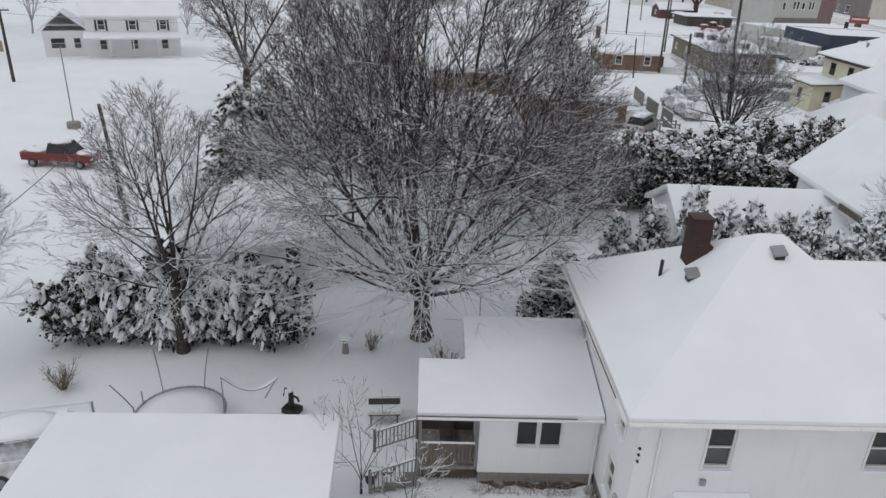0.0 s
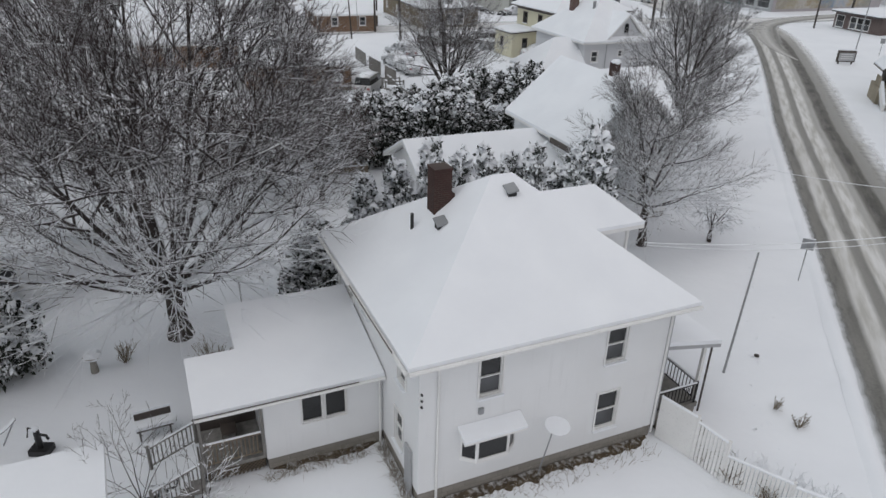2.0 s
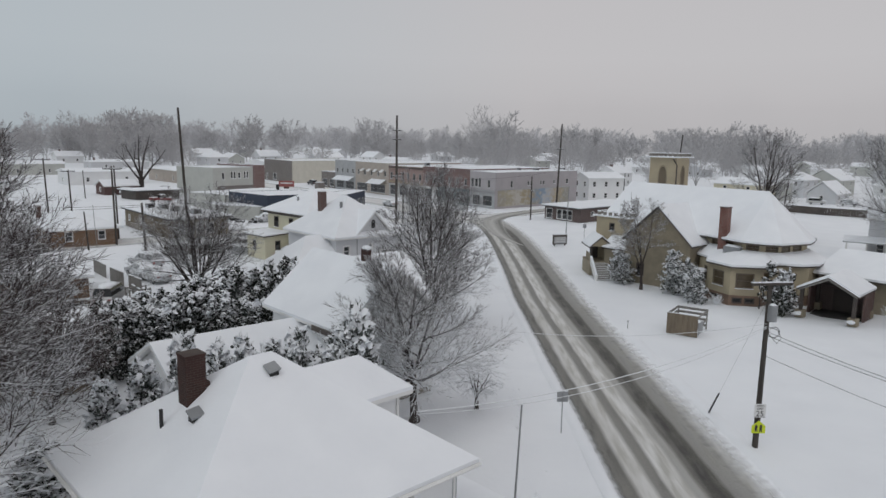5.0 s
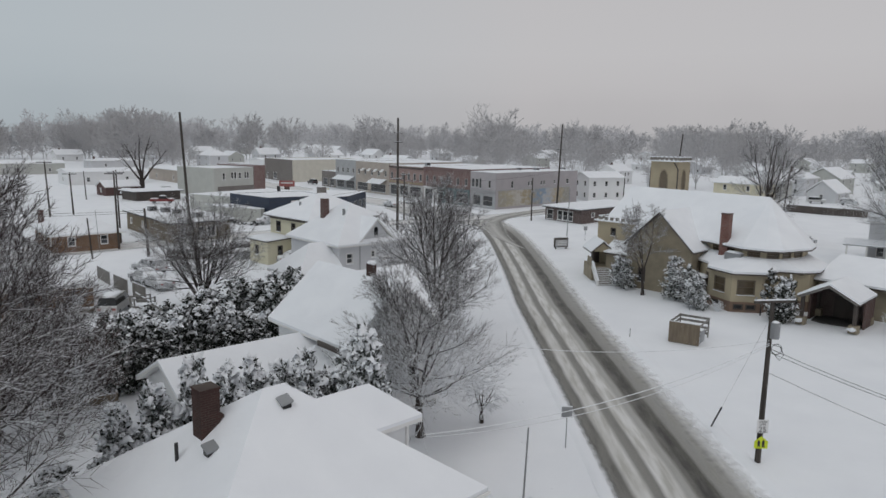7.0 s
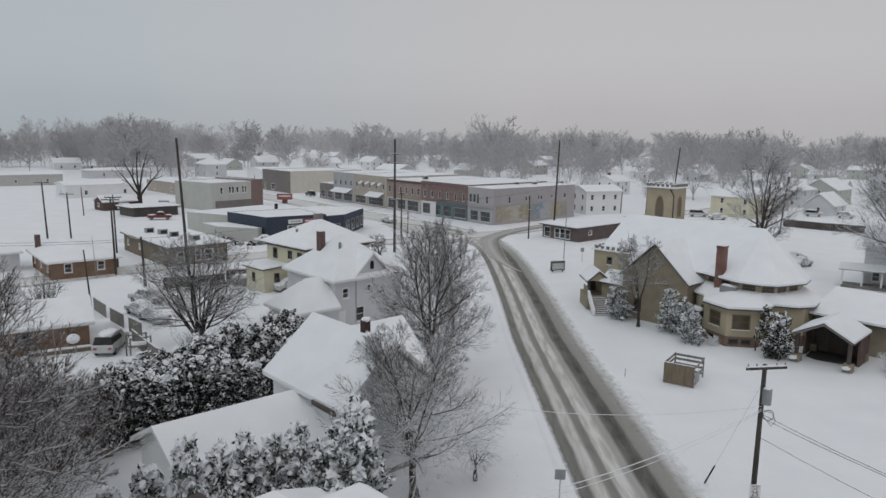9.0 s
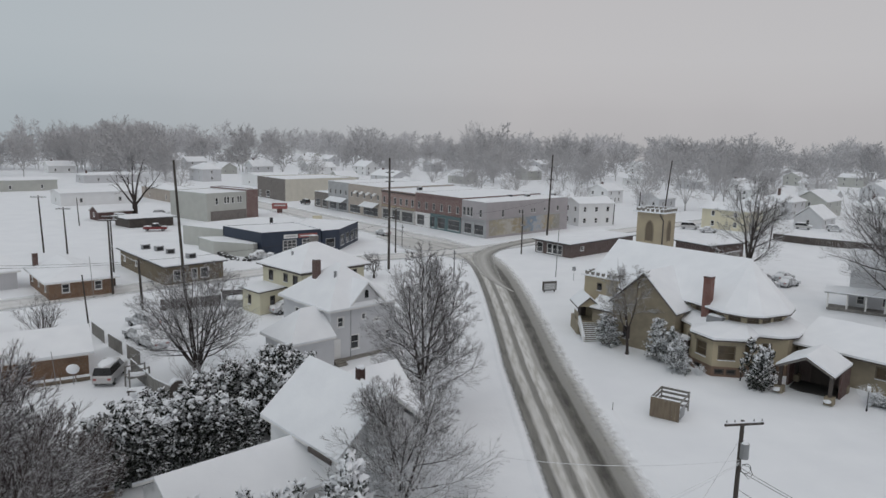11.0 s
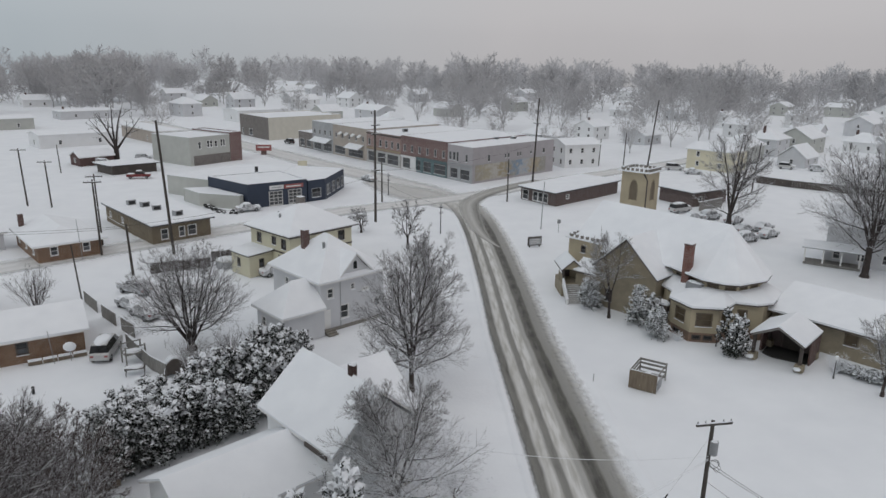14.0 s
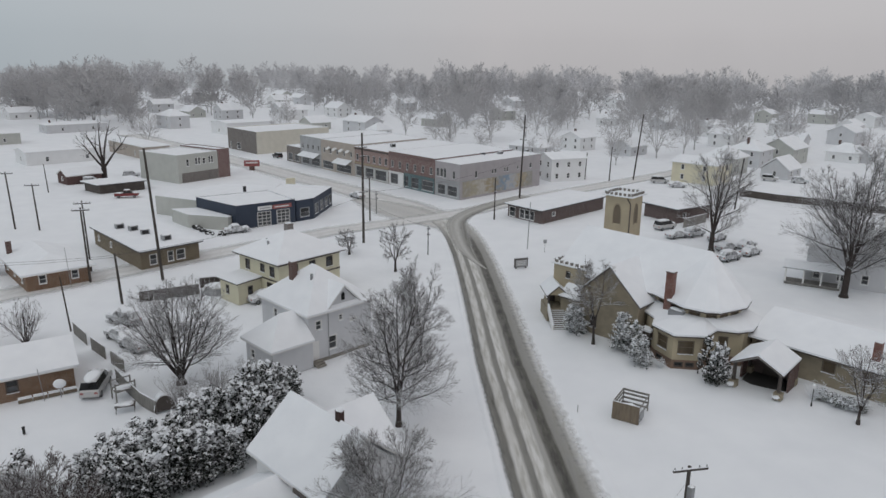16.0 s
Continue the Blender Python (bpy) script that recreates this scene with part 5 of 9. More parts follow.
def gable_house():
    """White two-storey house with a hipped roof, a front gable and a low wing."""
    ob = thing("house", "white two-storey house with hipped roof and gabled dormer", "house", -11.6, 69.7, 0, 43.3)
    L, W = 9.5, 10.5
    part("foundation", Build().prism(rect(0.5, L - 0.5, 0.5, W - 0.5), -0.1, 0.45), concrete, ob)
    walls(ob, rect(0.45, L - 0.45, 0.45, W - 0.45), 0.4, 5.8, grey_siding, {0: [(0.9, 1.6, 3.9, 4.9), (4.05, 4.5, 4.3, 4.9), (5.6, 6.4, 3.8, 4.1), (2.6, 3.6, 1.2, 2.7), (7.3, 8.1, 1.5, 2.5)], 3: [(2.6, 3.3, 3.8, 4.9), (6.6, 7.3, 3.8, 4.9)], 1: [(1.0, 2.0, 3.5, 4.9), (4.0, 5.0, 3.5, 4.9)]})
    roof(ob, hip_faces(0, L, 0, W, 5.8, 9.6), white_paint, 0.16)
    g = Build()
    gable_wall(g, (3.0, 0.4), (7.2, 0.4), 5.86, 8.2)
    part("gable", g, grey_siding, ob)
    roof(ob, [[(2.6, 0.1, 5.85), (5.1, 0.1, 8.35), (5.1, 4.2, 8.35), (2.6, 1.0, 5.85)][::-1], [(7.6, 0.1, 5.85), (7.6, 1.0, 5.85), (5.1, 4.2, 8.35), (5.1, 0.1, 8.35)][::-1]], white_paint, 0.12)
    arch = [(4.8, 6.6), (5.3, 6.6), (5.3, 7.25)] + [(5.05 + 0.25 * math.cos(a), 7.25 + 0.25 * math.sin(a)) for a in (0.6, 1.2, 1.57, 1.95, 2.55)] + [(4.8, 7.25)]
    part("window", Build().face(*[(x, 0.37, z) for x, z in arch]), glass, ob, "small arched attic window")
    part("downpipe", Build().tube((3.0, 0.4, 5.7), (3.0, 0.4, 0.3), 0.05, n=5), grey_paint, ob)
    ch = part("chimney", Build().box(2.5, 3.2, 6.5, 7.2, 7.2, 10.1), dark_brick, ob, "dark red brick chimney")
    part("snow_cap", Build().box(2.55, 3.15, 6.55, 7.15, 10.104, 10.18), snow, ch)
    for x, y in ((3.3, 3.8), (4.3, 6.0)):
        part("roof_vent", Build().tube((x, y, 8.4), (x, y, 9.2), 0.16, n=8), galvanised, ob)
    # wing towards the yard
    walls(ob, rect(-4.5, 0.44, -0.2, 5.2), 0.0, 3.2, grey_siding, {3: [(1.0, 1.7, 1.3, 2.3)]})
    a, c, d, e = (-4.95, -0.65, 3.25), (0.44, -0.65, 3.25), (0.44, 5.65, 3.25), (-4.95, 5.65, 3.25)
    p, q = (-1.8, 2.6, 5.9), (0.44, 2.6, 5.9)
    roof(ob, [[a, c, q, p], [e, a, p], [d, e, p, q]], white_paint, 0.16)
    part("door", Build().box(0.75, 1.65, 0.36, 0.446, 0.5, 2.6), white_paint, ob, "white panelled door")
    for i in range(3):
        part("step", Build().box(0.6, 1.8, -0.2 - 0.3 * i, 0.35, 0, 0.45 - 0.15 * i), concrete, ob)
    # street porch
    f = [[(L - 0.45, 0.6, 3.4), (L + 2.0, 0.6, 2.9), (L + 2.0, 9.5, 2.9), (L - 0.45, 9.5, 3.4)]]
    roof(ob, f, white_paint, 0.14)
    for y in (0.8, 3.6, 6.6, 9.3):
        part("post", Build().box(L + 1.8, L + 1.95, y - 0.08, y + 0.08, 0, 2.9), white_paint, ob)
    return ob


gable_house()


def foursquare():
    ob = thing("house", "pale yellow foursquare house with brown trim and hipped roof", "house", -18.6, 88.7, 0, 47)
    L, W = 12.0, 10.8
    walls(ob, rect(0.7, L - 0.7, 0.7, W - 0.7), 0.0, 6.0, yellow_siding, {3: [(1.6, 2.5, 3.9, 5.2), (5.2, 6.0, 4.2, 5.2), (7.4, 8.3, 3.9, 5.2), (6.6, 8.2, 1.0, 2.8)], 0: [(2.2, 3.1, 4.0, 5.3), (5.2, 6.1, 4.0, 5.3), (8.2, 9.2, 4.0, 5.3)]}, dark_trim)
    part("trim_band", Build().prism(rect(0.66, L - 0.66, 0.66, W - 0.66), 3.2, 3.42), dark_trim, ob, "brown belt course")
    part("trim_band", Build().prism(rect(0.62, L - 0.62, 0.62, W - 0.62), 5.55, 5.75), dark_trim, ob)
    roof(ob, hip_faces(0, L, 0, W, 6.0, 8.9), dark_trim, 0.16)
    ch = part("chimney", Build().box(6.0, 7.0, 5.6, 6.5, 7.8, 9.8), grey_brick, ob, "wide grey brick chimney")
    part("snow_cap", Build().box(6.05, 6.95, 5.65, 6.45, 9.804, 9.9), snow, ch)
    for x, y in ((2.6, 5.6), (3.4, 7.0)):
        part("roof_vent", Build().tube((x, y, 7.0), (x, y, 8.0), 0.16, n=8), galvanised, ob)
    walls(ob, rect(-3.0, 0.69, 5.0, 9.4), 0.0, 3.1, yellow_siding, {0: [(1.6, 2.2, 1.2, 2.3)], 3: [(1.5, 2.1, 1.2, 2.3)]}, dark_trim)
    roof(ob, [[(-3.4, 4.6, 3.15), (0.68, 4.6, 3.35), (0.68, 9.8, 3.35), (-3.4, 9.8, 3.15)]], dark_trim, 0.16)
    return ob


foursquare()


def plain_house(x, y, turn, L, W, h, rise, wall_mat, label, gable=("w", "e"), windows=3, storeys=1, chimney=None, ov=0.45, name="house", deck=None, category="house", group="", pane=None, frame=None):
    """A simple house: walls with windows on every side, a roof with snow, perhaps a chimney (x, y)."""
    ob = thing(name, label, category, x, y, 0, turn, group)
    holes = {}
    for side, run in enumerate((L, W, L, W)):
        n = max(1, round(windows * run / max(L, W)))
        holes[side] = []
        for s in range(storeys):
            base = 0.9 + s * (h / storeys)
            for i in range(n):
                c = run * (i + 0.5) / n
                holes[side].append((c - 0.45, c + 0.45, base, base + min(1.35, h / storeys - 1.3)))
    walls(ob, rect(0, L, 0, W), -0.1, h, wall_mat, holes, frame, pane, 1, 0.09)
    roof(ob, hip_faces(-ov, L + ov, -ov, W + ov, h, h + rise, gable), deck or white_paint, 0.18)
    ends = [("e", (L, 0), (L, W), W), ("w", (0, W), (0, 0), W)] if L >= W else [("w", (0, 0), (L, 0), L), ("e", (L, W), (0, W), L)]
    for key, p, q, run in ends:
        if key in gable:
            g = Build()
            gable_wall(g, p, q, h, h + rise * run / (run + 2 * ov))
            part("gable", g, wall_mat, ob)
    if chimney:
        cx, cy = chimney
        c = part("chimney", Build().box(cx - 0.35, cx + 0.35, cy - 0.35, cy + 0.35, h, h + rise + 1.0), dark_brick, ob)
        part("snow_cap", Build().box(cx - 0.33, cx + 0.33, cy - 0.33, cy + 0.33, h + rise + 1.0, h + rise + 1.1), snow, c)
    return ob


def flat_block(name, label, plan, h, material, holes=None, parapet=0.35, category="building", frame=None, pane=None, bars=1, sides=None, over=0.0):
    """A flat-roofed building over a counter-clockwise plan in world metres, with a parapet and snow within it."""
    x, y = plan[0]
    ob = thing(name, label, category, x, y)
    local = [(px - x, py - y) for px, py in plan]
    for i, p in enumerate(local):
        q = local[(i + 1) % len(local)]
        b = Build()
        hs = list((holes or {}).get(i, ()))
        wall(b, p, q, -0.1, h, hs, 0.25)
        part("wall", b, (sides or {}).get(i, material), ob)
        for hh in hs:
            window(ob, p, q, hh, frame or white_paint, pane or glass, bars, 0.08)
        d = (Vector(q) - Vector(p)).normalized()
        n = Vector((-d.y, d.x))
        a, c = Vector(p), Vector(q)
        part("coping_snow", Build().prism([tuple(a - n * 0.06), tuple(c - n * 0.06), tuple(c + n * 0.3), tuple(a + n * 0.3)], h + 0.004, h + 0.09), snow, ob)
    cx, cy = sum(p[0] for p in local) / len(local), sum(p[1] for p in local) / len(local)
    inner = [(px + (cx - px) * 0.012, py + (cy - py) * 0.012) for px, py in local]
    if over:
        inner = [tuple(Vector(p) + (Vector(p) - Vector((cx, cy))).normalized() * over) for p in local]
    rf = part("roof", Build().prism(inner, h - parapet - 0.2, h - parapet), asphalt_shingle, ob)
    part("snow_layer", Build().prism(inner, h - parapet + 0.004, h - parapet + 0.2), snow, rf)
    return ob


def rooftop_unit(x, y, z, turn, label="grey rooftop ventilation unit with snow on top"):
    ob = thing("rooftop_unit", label, "ventilation unit", x, y, z, turn)
    part("housing", Build().box(-0.7, 0.7, -0.5, 0.5, 0, 0.9), galvanised, ob)
    part("snow_cap", Build().blob((0, 0, 0.9), 0.72, 0.52, 0.16, 3, 8), snow, ob)
    part("grille", Build().box(-0.5, 0.5, -0.53, -0.5, 0.15, 0.75), black_metal, ob)


# ---- shops on the main street ----
S0, SD, CD = Vector((9.9, 167.2)), Vector((-0.625, 0.781)), Vector((0.707, 0.707))


def along(s, d=0.0):
    p = S0 + SD * s + CD * d
    return (p.x, p.y)


pale_frame = surface("pale_grey_frame", (0.5, 0.5, 0.49), (0.42, 0.42, 0.41), 0.6)


def shop(s0, s1, depth, h, material, label, holes, front=None):
    plan = [along(s0), along(s0, depth), along(s1, depth), along(s1)]
    return flat_block("shop", label, plan, h, material, {3: holes.get("front", []), 0: holes.get("side", [])}, 0.22, "shop", front or pale_frame, shop_glass)


def upper_row(L, n, z=5.0, h=1.7, w=0.9):
    return [(L * (i + 0.5) / n - w / 2, L * (i + 0.5) / n + w / 2, z, z + h) for i in range(n)]


corner = shop(0, 9.6, 33, 8.7, lavender, "lavender two-storey corner shop with mural side wall", {"front": [(0.5, 1.5, 5.0, 7.0), (2.0, 3.0, 5.0, 7.0), (3.4, 4.2, 4.8, 7.2), (6.8, 7.6, 5.0, 6.8), (1.2, 4.0, 0.6, 3.0), (5.0, 8.5, 0.6, 3.0)], "side": [(5.5, 6.3, 5.0, 6.6), (12.0, 12.7, 5.4, 6.4), (13.2, 13.9, 5.4, 6.4), (17.0, 17.6, 5.4, 6.4), (18.2, 18.8, 5.4, 6.4), (22.5, 23.2, 5.6, 6.4), (28.0, 29.0, 5.4, 6.6)]})
brick_row = shop(9.62, 29.5, 32, 9.1, hazed_brick, "dark red brick two-storey shop row with tall windows", {"front": upper_row(19.9, 6) + [(0.8, 4.2, 0.5, 3.2), (5.2, 8.8, 0.5, 3.2), (10.0, 13.2, 0.5, 3.2), (14.5, 19.2, 0.6, 3.0)]})
rose_row = shop(29.52, 46.5, 32, 8.7, rose_brick, "old red brick two-storey shop with arched cornice, lightened for haze", {"front": upper_row(17, 6, 5.0, 1.8, 1.0) + [(0.8, 4.8, 0.5, 3.2), (5.6, 9.6, 0.5, 3.2), (10.5, 15.8, 0.5, 3.2)]})
shop(46.52, 65.5, 30, 9.2, dull_tan, "tan two-storey shop with small white hoods over windows", {"front": upper_row(19, 5, 5.4, 1.4, 0.9) + [(1, 7, 0.5, 2.8), (9, 17, 0.5, 2.8)]})
shop(65.52, 78.5, 30, 9.3, grey_paint, "grey two-storey shop front under a metal awning", {"front": upper_row(13, 4, 5.4, 1.4, 0.9) + [(1, 5.5, 0.5, 2.8), (7, 12, 0.5, 2.8)]})
shop(78.52, 88.0, 28, 5.2, grey_brick, "low dark brick shop at the row's end", {"front": [(1, 4, 0.6, 2.8), (5.5, 8.5, 0.6, 2.8)]})


def shop_trims():
    """Cornices, signboards, awnings and the painted mural as thin panels on the fronts."""
    turn = math.degrees(math.atan2(SD.y, SD.x))
    side_turn = 45.0

    def on_front(name, label, cat, s, z0, z1, w, out, mat_, depth=0.0):
        x, y = along(s)
        ob = thing(name, label, cat, x, y, 0, turn)
        # local x runs along the front, +y towards the street is negative depth
        part("board", Build().box(0, w, 0.02, 0.02 + out, z0, z1), mat_, ob)
        return ob

    for s, w, z, m in ((9.8, 19.5, 8.55, hazed_brick), (29.7, 16.6, 8.1, dark_trim), (29.7, 16.6, 4.0, tan_paint), (0.2, 9.2, 4.0, grey_paint), (9.8, 12.6, 3.7, teal_paint), (22.6, 6.8, 3.5, sign_white)):
        on_front("cornice", "projecting cornice board on a brick shop front", "cornice", s, z, z + 0.35, w, 0.25, m)
    # facing round the shop windows of the ground floors: start, end, window runs, material
    fronts = [
        (9.8, 22.4, ((10.3, 15.0), (16.3, 19.5), (20.7, 22.2)), teal_paint, "dull grey-green shop front facing", brick_row),
        (22.8, 29.3, ((25.3, 28.7),), sign_white, "white painted shop front facing", brick_row),
        (29.7, 46.3, ((30.7, 36.0), (36.9, 40.9), (41.7, 45.7)), pale_frame, "pale grey shop front facing", rose_row),
        (0.2, 9.4, ((1.1, 4.6), (5.6, 8.4)), grey_paint, "grey tiled shop front facing", corner),
    ]
    for s0, s1, runs, m, label, owner in fronts:
        x, y = along(s0)
        place = pose(x - owner.location.x, y - owner.location.y, 0, 0, 0, turn)
        part("fascia", Build().box(0, s1 - s0, 0.02, 0.12, 3.25, 3.68).moved(place), m, owner, label)
        part("bulkhead", Build().box(0, s1 - s0, 0.02, 0.10, 0.0, 0.46).moved(place), m, owner, label)
        edges = [s0] + [e for r in runs for e in r] + [s1]
        for p, q in zip(edges[::2], edges[1::2]):
            if q - p > 0.05:
                part("pier", Build().box(p - s0, q - s0, 0.02, 0.11, 0.464, 3.246).moved(place), m, owner, label)
    for s, w in ((48.0, 8.0), (66.5, 10.5)):
        x, y = along(s)
        ob = thing("awning", "sloping metal shop awning covered with snow", "awning", x, y, 0, turn, "shop awnings")
        f = [[(0, 0.05, 4.3), (w, 0.05, 4.3), (w, 2.2, 3.1), (0, 2.2, 3.1)][::-1]]
        part("canopy", Build().slab(f, 0.12), grey_paint, ob)
        part("snow_layer", Build().slab(f, 0.12, 0.13), snow, ob)
    for i in range(4):
        x, y = along(49.0 + i * 3.6)
        ob = thing("window_hood", "small white curved hood over an upper window", "awning", x, y, 0, turn, "window hoods")
        part("hood", Build().slab([[(0, 1.0, 6.6), (1.6, 1.0, 6.6), (1.6, 0.05, 7.3), (0, 0.05, 7.3)]], 0.15), sign_white, ob)


shop_trims()


def mural():
    """A faded landscape painted along the corner shop's side wall."""
    m, n, l, p = nodes_of("faded_mural")
    coord, sep, bend, bands = (n.new("ShaderNode" + k) for k in ("TexCoord", "SeparateXYZ", "Math", "ValToRGB"))
    l.new(coord.outputs["Object"], sep.inputs[0])
    swirl = noisy(n, l, 0.45, 5, False, (1, 1, 1.6))
    bend.operation, bend.inputs[1].default_value = "MULTIPLY_ADD", 15.0
    l.new(swirl, bend.inputs[0])
    l.new(sep.outputs["X"], bend.inputs[2])
    scenes = [(0.0, (0.30, 0.29, 0.28)), (0.22, (0.40, 0.36, 0.27)), (0.32, (0.52, 0.51, 0.48)), (0.40, (0.36, 0.30, 0.20)), (0.50, (0.30, 0.32, 0.33)), (0.57, (0.22, 0.30, 0.40)), (0.66, (0.45, 0.47, 0.50)), (0.76, (0.42, 0.35, 0.24)), (0.86, (0.30, 0.30, 0.27)), (1.0, (0.38, 0.36, 0.33))]
    for i, (place, tone) in enumerate(scenes):
        stop = bands.color_ramp.elements[i] if i < 2 else bands.color_ramp.elements.new(place)
        stop.position, stop.color = place, (*tone, 1)
    l.new(ramped(n, l, bend.outputs[0], 5.0, 40.0), bands.inputs[0])
    c = mixed(n, l, ramped(n, l, noisy(n, l, 1.1, 5, True), 0.5, 0.75), bands.outputs[0], (0.44, 0.42, 0.38))
    l.new(c, p.inputs["Base Color"])
    p.inputs["Roughness"].default_value = 0.8
    x, y = along(0)
    ob = thing("mural", "faded painted landscape mural along the side wall", "mural", x, y, 0, 45.0)
    part("painting", Build().box(0.8, 29.5, -0.04, -0.012, 0.5, 4.4), m, ob)
    part("border", Build().box(0.4, 32.5, -0.07, -0.012, 4.45, 4.65), grey_paint, ob)


mural()
rooftop_unit(22, 190, 8.35, 40)
rooftop_unit(17, 188, 8.35, 10)
rooftop_unit(30, 196, 8.35, 60)
rooftop_unit(-8, 203, 8.75, 30)


# ---- other buildings of the town ----
flat_block("warehouse", "large flat-roofed warehouse, dark brick front and pale side", [(-58.7, 251.4), (-36, 275), (-52, 293), (-74, 270.5)], 7.9, beige_paint, {3: [(2, 3.2, 0.5, 2.6), (8, 11, 0.6, 2.8)]}, 0.4, "warehouse", sides={3: grey_brick})


def metal_hall():
    """Long pale metal building over a brick ground floor with a brick end."""
    plan = [(-65.2, 187.7), (-57.6, 198.8), (-71.2, 208.1), (-78.8, 197.0)]
    ob = flat_block("warehouse", "long pale metal building on a brick ground floor", plan, 7.6, pale_metal, {0: [(2.9, 3.7, 4.4, 6.2), (5.8, 6.5, 4.6, 6.4), (6.8, 7.5, 4.6, 6.4), (8.3, 9.1, 4.6, 6.2), (10.3, 10.9, 4.6, 6.4), (11.2, 11.8, 4.6, 6.4)]}, 0.3, "warehouse")
    d = (Vector(plan[1]) - Vector(plan[0])).normalized()
    turn = math.degrees(math.atan2(d.y, d.x))
    part("brick_base", Build().box(1.2, 13.3, -0.12, -0.01, -0.1, 2.6).moved(pose(0, 0, 0, 0, 0, turn)), grey_brick, ob, "grey-brown brick ground floor wall")
    flat_block("shop", "red brick end bay of the metal building", [(-57.55, 198.9), (-55.2, 202.3), (-68.8, 211.6), (-71.15, 208.2)], 8.1, hazed_brick, None, 0.4, "shop")


metal_hall()


def garage_shop():
    """Blue metal repair shop with two overhead doors and an angled office."""
    ob = flat_block("repair_garage", "navy blue repair garage with two overhead doors", [(-36.0, 134.4), (-25.8, 142.2), (-33.5, 152.5), (-46.5, 143.5)], 4.8, navy_metal, None, 0.25, "garage")
    d = Vector((10.2, 7.8)).normalized()
    turn = math.degrees(math.atan2(d.y, d.x))
    m = pose(0, 0, 0, 0, 0, turn)
    for x in (4.4, 8.6):
        door = part("overhead_door", Build().box(x, x + 3.0, -0.06, -0.012, 0.0, 3.0).moved(m), pale_frame, ob, "pale grey sectional overhead door with windows")
        for r in range(4):
            for c in range(3):
                part("pane", Build().box(x + 0.2 + c * 0.92, x + 0.95 + c * 0.92, -0.075, -0.062, 0.3 + r * 0.68, 0.82 + r * 0.68).moved(m), pale_glass, door)
    white = part("sign_board", Build().box(4.6, 7.6, -0.12, -0.012, 3.3, 4.1).moved(m), sign_white, ob, "white signboard")
    red = part("sign_board", Build().box(7.8, 12.0, -0.12, -0.012, 3.3, 4.1).moved(m), sign_red, ob, "faded red signboard")
    part("lettering", Build().box(8.2, 11.4, -0.135, -0.122, 3.55, 3.8).moved(m), sign_white, red)
    part("lettering", Build().box(5.0, 7.2, -0.135, -0.122, 3.6, 3.8).moved(m), grey_paint, white)
    flat_block("garage_office", "dark angled office of the garage with arched windows", [(-25.6, 142.4), (-22.5, 145.5), (-20.4, 159.8), (-33, 163), (-33.2, 152.8)], 4.4, navy_metal, {1: [(1.0, 3.4, 0.8, 2.9), (5.0, 7.2, 0.8, 2.9), (8.6, 10.8, 0.8, 2.9), (12, 13.6, 0.8, 2.9)], 0: [(1, 3.2, 0.8, 2.6)]}, 0.2, "office", grey_paint)
    flat_block("workshop", "low white-roofed workshop behind the garage", [(-57, 149), (-46.6, 143.7), (-33.6, 152.8), (-33.3, 163.2), (-46, 166)], 4.0, pale_metal, None, 0.15)
    flat_block("lean_to", "low pale lean-to beside the garage", [(-46, 136.2), (-37.5, 134.0), (-37.0, 134.9), (-46.2, 143.0), (-51, 141.5)], 2.6, pale_metal, None, 0.1)
    part("flue", Build().tube((0, 0, 0), (0, 0, 1.6), 0.35, n=10), black_metal, thing("flue", "short black flue on a flat roof", "flue", -38, 150, 4.4))


garage_shop()

hall = flat_block("hall", "low tan brick hall with overhanging flat roof", [(-43.8, 106.4), (-36.9, 113.6), (-51.0, 129.0), (-58.2, 122.4)], 2.9, olive_brick, {0: [(1.5, 2.6, 0.6, 2.2), (4.5, 5.4, 0.6, 2.2), (6.0, 7.4, 0.6, 2.2)], 3: [(2.0, 2.8, 1.2, 2.1), (8, 8.8, 1.2, 2.1)]}, -0.25, "building", over=1.0)
for x, y, r in ((-53, 121, 40), (-50, 119.5, 45), (-47, 117, 30), (-42, 113, 50)):
    rooftop_unit(x, y, 3.3, r)


def ranch_left():
    ob = plain_house(-55.6, 95.2, 41, 8.6, 13.5, 2.5, 1.5, brown_brick, "brown brick ranch house under a broad snow-covered roof", ("e",), 3, 1, (0.7, 12.4), 0.7)
    return ob


ranch_left()
plain_house(-73, 94, 46, 12.0, 9.0, 2.6, 1.6, grey_siding, "grey sided house half hidden by bare bushes", ("w", "e"), 2)
plain_house(-43.6, 59.3, 32, 10.8, 8.0, 2.45, 1.7, brown_brick, "brown garage with a snow-covered roof", ("w", "e"), 1, 1, None, 0.5, "garage", category="garage", frame=dark_trim)
plain_house(-60.0, 62.5, 32, 13.0, 10.0, 2.6, 2.3, brown_brick, "brown brick house with broad snowy roof", ("w", "e"), 2)
flat_block("brick_building", "long low dark brick building with white window bands", [(25.9, 141.5), (43.0, 158.2), (36, 165.5), (19.6, 149.5)], 2.7, brown_grey_brick, {3: [(0.5, 2.2, 0.2, 2.2), (3.6, 4.9, 0.3, 2.2), (5.1, 6.4, 0.3, 2.2), (6.6, 7.8, 0.3, 2.2)], 0: [(3.5, 4.6, 1.2, 2.0)]}, -0.2, over=0.9)
flat_block("brick_building", "low red brick hall behind the church", [(55.0, 143.0), (64.5, 149.0), (60, 157), (50.5, 151)], 2.9, brown_grey_brick, {0: [(2, 3, 1, 2)]}, -0.2, over=0.9)
